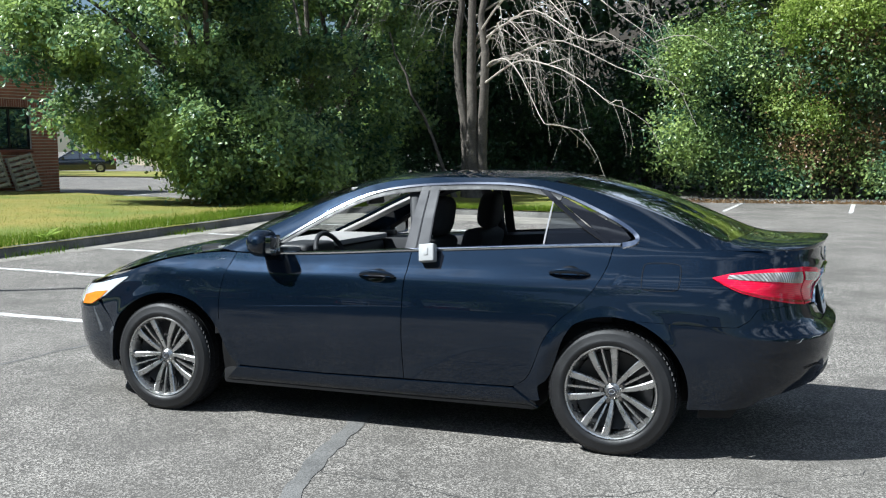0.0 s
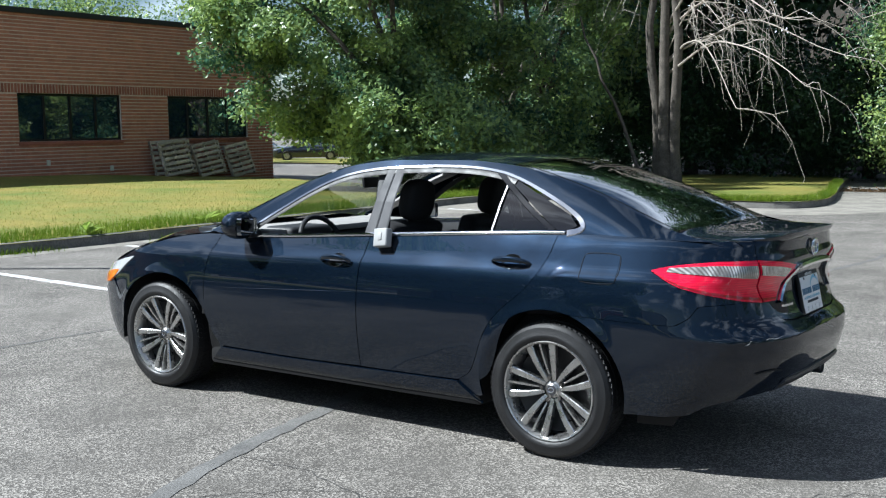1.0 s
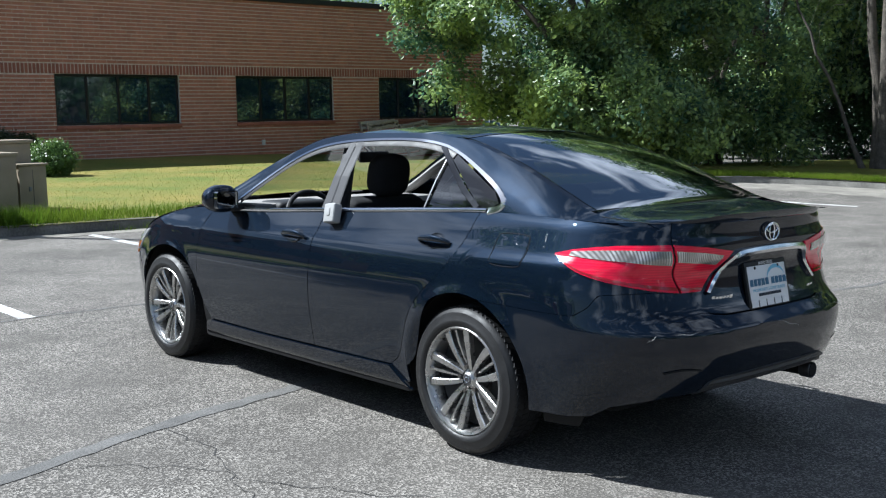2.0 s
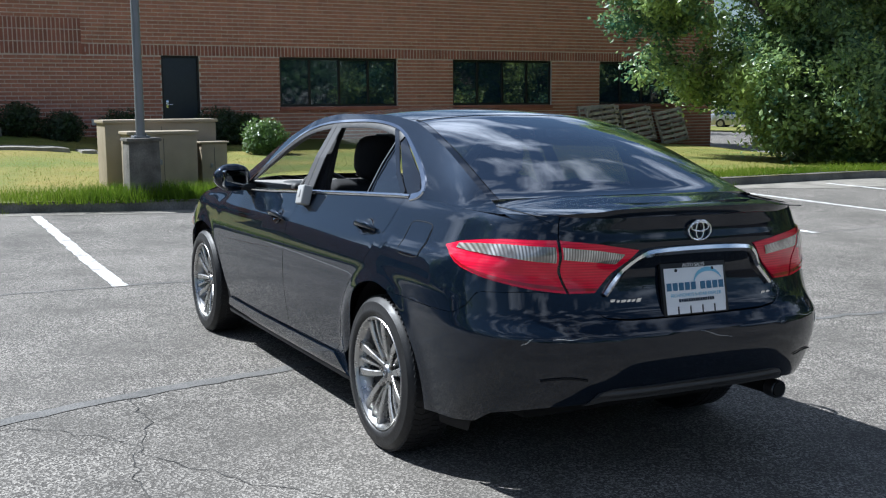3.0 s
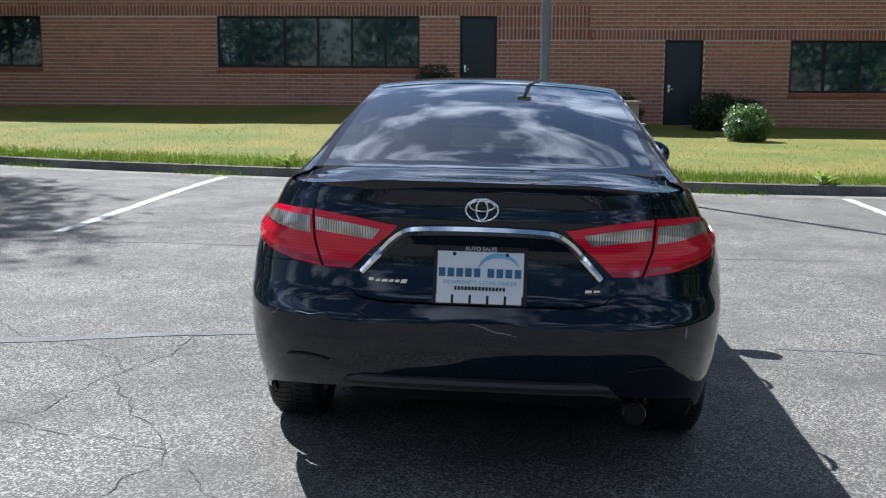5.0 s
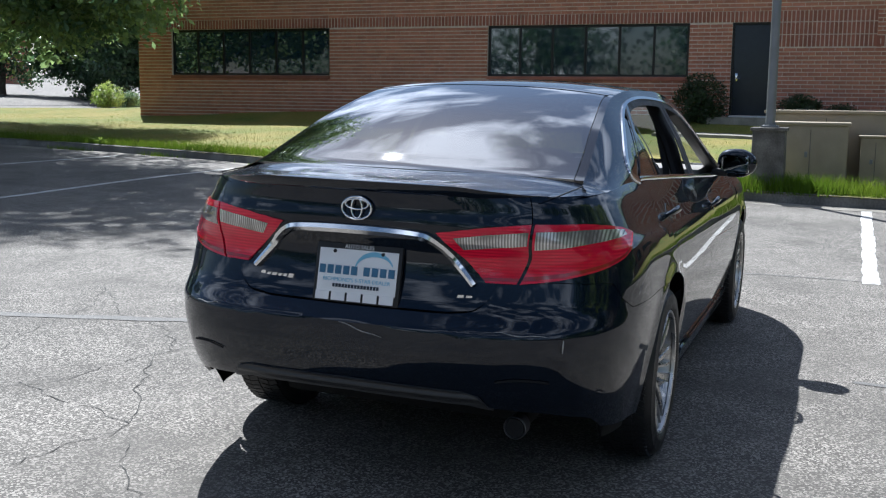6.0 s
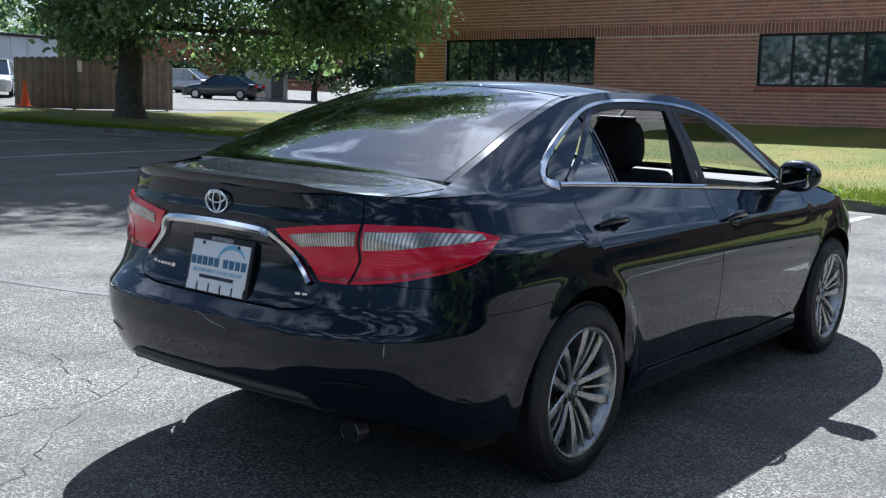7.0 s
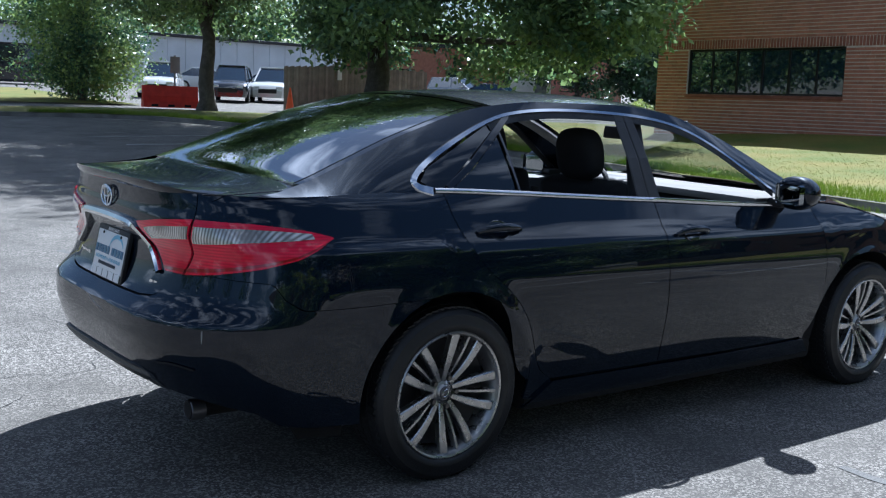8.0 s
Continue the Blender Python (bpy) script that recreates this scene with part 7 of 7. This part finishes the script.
# tan enclosures behind the post
for label, x0, x1, y0, y1, z0, z1, cap in (("large tan service enclosure on the lawn", 11.2, 11.9, -1.98, -0.28, 0.15, 1.26, 0.05), ("tan service cabinet before the large one", 10.35, 10.95, -1.45, -0.46, 0.12, 1.10, 0.045), ("small tan cabinet on the lawn", 10.75, 11.15, -2.02, -1.62, 0.12, 0.92, 0.03)):
    e = thing("utility_cabinet", label, "utility cabinet", ((x0 + x1) / 2, (y0 + y1) / 2, z0), group="utility cabinets")
    lx, ly, lz = (x1 - x0) / 2, (y1 - y0) / 2, z1 - z0
    part("body", boxed((-lx, -ly, 0), (lx, ly, lz - cap), 0.012), "tan", e)
    part("lid", boxed((-lx - 0.03, -ly - 0.03, lz - cap), (lx + 0.03, ly + 0.03, lz), 0.012), "tan", e, "overhanging lid")
    part("door_seam", boxed((-lx - 0.004, -0.004, 0.08), (-lx + 0.002, 0.004, lz - cap - 0.06)), "pedestal", e, smooth=0)
    part("hasp", boxed((-lx - 0.02, 0.03, lz * 0.5), (-lx, 0.07, lz * 0.58), 0.004), "steel_pole", e)

# ---- far end of the place ----
def parked_car(label, paint, x, y, rz, suv=False):
    """A parked car: body, cabin glass, wheels, lamps."""
    c = thing("parked_car", label, "car", (x, y, ground_z(x, y)), rz, "parked cars")
    L, W, Hh = (4.7, 0.92, 1.72) if suv else (4.75, 0.90, 1.46)
    bz = 0.98 if suv else 0.92
    prof = curve((-L / 2, 0.62), (-L / 2 + 0.08, bz), (-0.9, bz + 0.02), (1.0, bz), (L / 2 - 0.25, bz - 0.18), (L / 2, 0.55))
    bm = bmesh.new()
    rows = []
    for i in range(33):
        xx = -L / 2 + L * i / 32
        end = 1 - max(0, (abs(xx) - L / 2 + 0.45) / 0.45) ** 2 * 0.22
        w = W * end
        zt = prof(xx)
        ring = [(-w * 0.92, 0.22), (-w, 0.40), (-w, 0.72), (-w * 0.95, zt - 0.02), (-w * 0.80, zt + 0.02), (0, zt + 0.05), (w * 0.80, zt + 0.02), (w * 0.95, zt - 0.02), (w, 0.72), (w, 0.40), (w * 0.92, 0.22)]
        rows.append([bm.verts.new((xx, yy, zz)) for yy, zz in ring])
    for a, b in zip(rows, rows[1:]):
        for k in range(10):
            bm.faces.new((a[k], b[k], b[k + 1], a[k + 1]))
    bm.faces.new(rows[0])
    bm.faces.new(rows[-1][::-1])
    part("body", bm, paint, c)
    x0, x1, t0, t1 = (-2.25, 1.30, -1.95, 0.20) if suv else (-1.9, 1.1, -1.05, 0.25)
    bm = bmesh.new()
    lo = [bm.verts.new((xx, s * W * 0.86, bz)) for xx, s in ((x0, -1), (x1, -1), (x1, 1), (x0, 1))]
    hi = [bm.verts.new((xx, s * W * 0.66, Hh - 0.03)) for xx, s in ((t0, -1), (t1, -1), (t1, 1), (t0, 1))]
    for k in range(4):
        bm.faces.new((lo[k], lo[(k + 1) % 4], hi[(k + 1) % 4], hi[k]))
    bm.faces.new(hi)
    part("cabin_glass", bm, "office_glass", c, smooth=0)
    part("roof", boxed((t0 - 0.06, -W * 0.68, Hh - 0.05), (t1 + 0.06, W * 0.68, Hh + 0.02), 0.03), paint, c)
    for s in (-1, 1):
        for a, b in (((x0, bz), (t0, Hh - 0.03)), ((x1, bz), (t1, Hh - 0.03)), ((-0.2, bz), (-0.2, Hh - 0.03))):
            part("pillar", tube([(a[0], s * W * 0.868, a[1]), (b[0], s * W * 0.668, b[1])], 0.045, 6), paint, c)
        part("headlamp", boxed((L / 2 - 0.30, s * W * 0.62 - 0.16, 0.62), (L / 2 - 0.06, s * W * 0.62 + 0.16, 0.76), 0.04), "lamp_glass", c)
        part("tail_lamp", boxed((-L / 2 - 0.01, s * W * 0.62 - 0.14, 0.70), (-L / 2 + 0.2, s * W * 0.62 + 0.14, 0.88), 0.03), "lens_red", c)
        for xx in (-1.42, 1.42):
            bm = lathe([(0.02, 0.10), (0.20, 0.10), (0.21, 0.09), (0.30, 0.11), (0.335, 0.07), (0.335, -0.08)], 24)
            bmesh.ops.transform(bm, matrix=pose(xx, s * (W - 0.09), 0.335, 0, 0, 0 if s > 0 else 180), verts=bm.verts)
            w_ = part("wheel", bm, "rubber", c)
            bm = lathe([(0.0, 0.108), (0.19, 0.104)], 20)
            bmesh.ops.transform(bm, matrix=pose(xx, s * (W - 0.09), 0.335, 0, 0, 0 if s > 0 else 180), verts=bm.verts)
            part("hubcap", bm, "alloy", w_)
    part("grille", boxed((L / 2 - 0.12, -0.45, 0.42), (L / 2 + 0.01, 0.45, 0.64), 0.03), "black_plastic", c)
    part("mirror", boxed((0.70, -W - 0.10, bz), (0.86, -W + 0.06, bz + 0.14), 0.03), paint, c)
    part("mirror", boxed((0.70, W - 0.06, bz), (0.86, W + 0.10, bz + 0.14), 0.03), paint, c)
    return c


parked_car("white pickup-sized car parked beyond the barrier", "car_white", 16.8, 45.5, -118, True)
parked_car("dark grey SUV parked nose out", "car_dark", 19.7, 43.8, -122, True)
parked_car("white SUV parked nose out", "car_white", 22.5, 44.9, -125, True)
parked_car("black sedan parked in the far lot", "car_dark", 38.2, 46.9, 115)
parked_car("silver SUV parked behind the black sedan", "car_silver", 45.5, 59.0, -70, True)
parked_car("white sedan parked in the far lot", "car_white", 31.0, 62.0, 150)
parked_car("white car parked far behind the fence", "car_white", 26.0, 60.0, -30)
parked_car("dark car on the road behind the trees", "car_dark", 44.0, -47.8, 40)
parked_car("silver car on the road behind the trees", "car_silver", 50.5, -50.0, 215)
part("far_verge", grid_mesh(np.linspace(30, 75, 12), np.linspace(-52, -40, 6), lambda x, y: ground_z(x, y) + 0.06 + 0.03 * noise.noise((x, y, 0))), "lawn", None, "sunlit strip of grass beyond the road", kind="structure", category="grass")
part("far_lawn", grid_mesh(np.linspace(-15, 12, 12), np.linspace(36, 52, 8), lambda x, y: ground_z(x, y) + 0.05), "lawn", None, "sunlit grass beside the white building", kind="structure", category="grass")
part("far_pavement", grid_mesh(np.linspace(24, 80, 16), np.linspace(33, 90, 16), lambda x, y: ground_z(x, y) + 0.02), "asphalt", None, "pale sunlit far car park", kind="structure", category="pavement")

# board fence round a bin store
fence = thing("board_fence", "grey-brown close-boarded wooden fence on the verge", "fence", (18.1, 31.75, ground_z(18.1, 31.75) + 0.05), 4)
for k in range(31):
    part("board", boxed((0.15 * k, -0.012, 0.0), (0.15 * k + 0.142, 0.012, 1.86 + 0.02 * ((k * 7) % 3)), 0.003), "fence_wood", fence)
for x in (0, 2.2, 4.4):
    part("post", boxed((x - 0.05, 0.012, -0.1), (x + 0.05, 0.11, 1.95), 0.005), "fence_wood", fence)
part("rail", boxed((0, 0.013, 1.4), (4.6, 0.05, 1.5)), "fence_wood", fence)
part("notice", boxed((0.10, -0.03, 1.35), (0.30, -0.014, 1.75), 0.004), "white_plastic", fence, "white notice on the fence")
fence2 = thing("board_fence", "grey-brown close-boarded fence returning", "fence", (18.1, 31.75, ground_z(18.1, 31.75) + 0.05), 94)
for k in range(24):
    part("board", boxed((0.15 * k, -0.012, 0.0), (0.15 * k + 0.142, 0.012, 1.86 + 0.02 * ((k * 5) % 3)), 0.003), "fence_wood", fence2)

barrier = thing("traffic_barrier", "red plastic water-filled traffic barrier", "barrier", (12.3, 33.9, ground_z(12.3, 33.9) + 0.06), -12)
bm = bmesh.new()
rows = []
for x in (-1.0, -0.98, -0.3, -0.28, 0.28, 0.30, 0.98, 1.0):
    d = 0.04 if abs(x) in (0.28, 0.30) else 0.0
    rows.append([bm.verts.new((x, s * y, z)) for s, y, z in ((-1, 0.28, 0), (-1, 0.27, 0.18), (-1, 0.16 - d, 0.42), (-1, 0.12, 0.80), (1, 0.12, 0.80), (1, 0.16 - d, 0.42), (1, 0.27, 0.18), (1, 0.28, 0))])
for a, b in zip(rows, rows[1:]):
    for k in range(7):
        bm.faces.new((a[k], b[k], b[k + 1], a[k + 1]))
bm.faces.new(rows[0])
bm.faces.new(rows[-1][::-1])
part("shell", bm, "red_plastic", barrier, smooth=0)
for x in (-0.6, 0.0, 0.6):
    part("forklift_slot", boxed((x - 0.12, -0.285, 0.03), (x + 0.12, -0.262, 0.12), 0.004), "inner", barrier)

cone = thing("traffic_cone", "orange traffic cone beside the fence", "cone", (16.5, 32.4, ground_z(16.5, 32.4) + 0.10))
part("body", lathe([(0.0, 0.92), (0.03, 0.92), (0.05, 0.80), (0.17, 0.04)], 20, "z"), "orange", cone)
part("base", boxed((-0.22, -0.22, 0), (0.22, 0.22, 0.04), 0.01), "orange", cone)

sign = thing("sign_post", "back of a small grey sign on a post", "sign", (13.6, 36.5, ground_z(13.6, 36.5)))
part("post", boxed((-0.03, -0.03, 0), (0.03, 0.03, 2.0)), "steel_pole", sign, smooth=0)
part("panel", boxed((-0.20, -0.05, 1.3), (0.20, -0.03, 1.95), 0.01), "steel_pole", sign)

store = thing("storage_shed", "small pale grey shed at the far lot's edge", "shed", (46.3, 51.9, ground_z(46.3, 51.9)), -42)
part("wall", boxed((-1.4, -1.1, -0.1), (1.4, 1.1, 2.4), 0.02), "white_plastic", store, smooth=0)
part("roof", boxed((-1.6, -1.3, 2.4), (1.6, 1.3, 2.55), 0.03), "white_plastic", store)
part("door", boxed((0.3, -1.14, 0.0), (1.1, -1.10, 1.9), 0.01), "steel_pole", store)

# long pale metal building and a brick one far off
shed = thing("warehouse", "long pale metal-clad warehouse", "building", (18, 76, 1.6), 6)
part("wall", boxed((-34, 0, -1), (30, 14, 4.3)), "white_metal", shed, smooth=0)
for k in range(40):
    part("cladding_rib", boxed((-33.8 + 1.6 * k, -0.06, -1), (-33.7 + 1.6 * k, 0.0, 4.3)), "white_metal", shed, smooth=0)
part("roof", boxed((-34.3, -0.4, 4.3), (30.3, 14.4, 4.55), 0.05), "roofing", shed)
part("vent", boxed((-24, -0.15, 2.0), (-22, 0.0, 3.0)), "steel_pole", shed, smooth=0)
bin_ = thing("dumpster", "dark grey steel waste container", "container", (14.2, 60.5, ground_z(14.2, 60.5)))
part("tank", boxed((-1.6, -1.0, 0.1), (1.6, 1.0, 2.2), 0.05), "car_dark", bin_)
part("lid", boxed((-1.65, -1.05, 2.2), (1.65, 1.05, 2.3), 0.03), "black_plastic", bin_)
brick_far = thing("brick_store", "low red brick building beyond the far lot", "building", (72, 92, 2.2), -38)
part("wall", boxed((-18, 0, -1), (18, 12, 5.5)), "brick", brick_far, smooth=0)
part("roof", boxed((-18.3, -0.3, 5.5), (18.3, 12.3, 5.9)), "roofing", brick_far, smooth=0)
for k in range(5):
    w = part("window", boxed((-15 + 6.5 * k, -0.05, 1.2), (-12 + 6.5 * k, 0.02, 3.0)), "office_glass", brick_far, smooth=0)
    part("frame", boxed((-15.1 + 6.5 * k, -0.07, 1.1), (-11.9 + 6.5 * k, -0.05, 1.2)), "bronze", w, smooth=0)
office_far = thing("pale_house", "pale rendered building behind the trees", "building", (60, -76, -0.8), 135)
part("wall", boxed((-14, 0, -1), (14, 10, 3.6)), "tan", office_far, smooth=0)
part("roof", boxed((-14.3, -0.3, 3.6), (14.3, 10.3, 4.0)), "roofing", office_far, smooth=0)
for k in range(5):
    part("window", boxed((-12 + 5 * k, -0.05, 1.2), (-10 + 5 * k, 0.02, 2.8)), "office_glass", office_far, smooth=0)
util = thing("utility_pole", "distant wooden utility pole with crossarm", "utility pole", (25.5, 98, 2.5))
part("pole", tube([(0, 0, 0), (0, 0, 6.9)], [0.16, 0.11], 8), "bark", util)
part("crossarm", boxed((-1.2, -0.06, 6.2), (1.2, 0.06, 6.35)), "bark", util, smooth=0)
for x in (-1.0, 0.0, 1.0):
    part("cable", tube([(x, 0, 6.4), (x - 30, 4, 5.7), (x - 60, 8, 6.4)], 0.02, 4), "roofing", util)
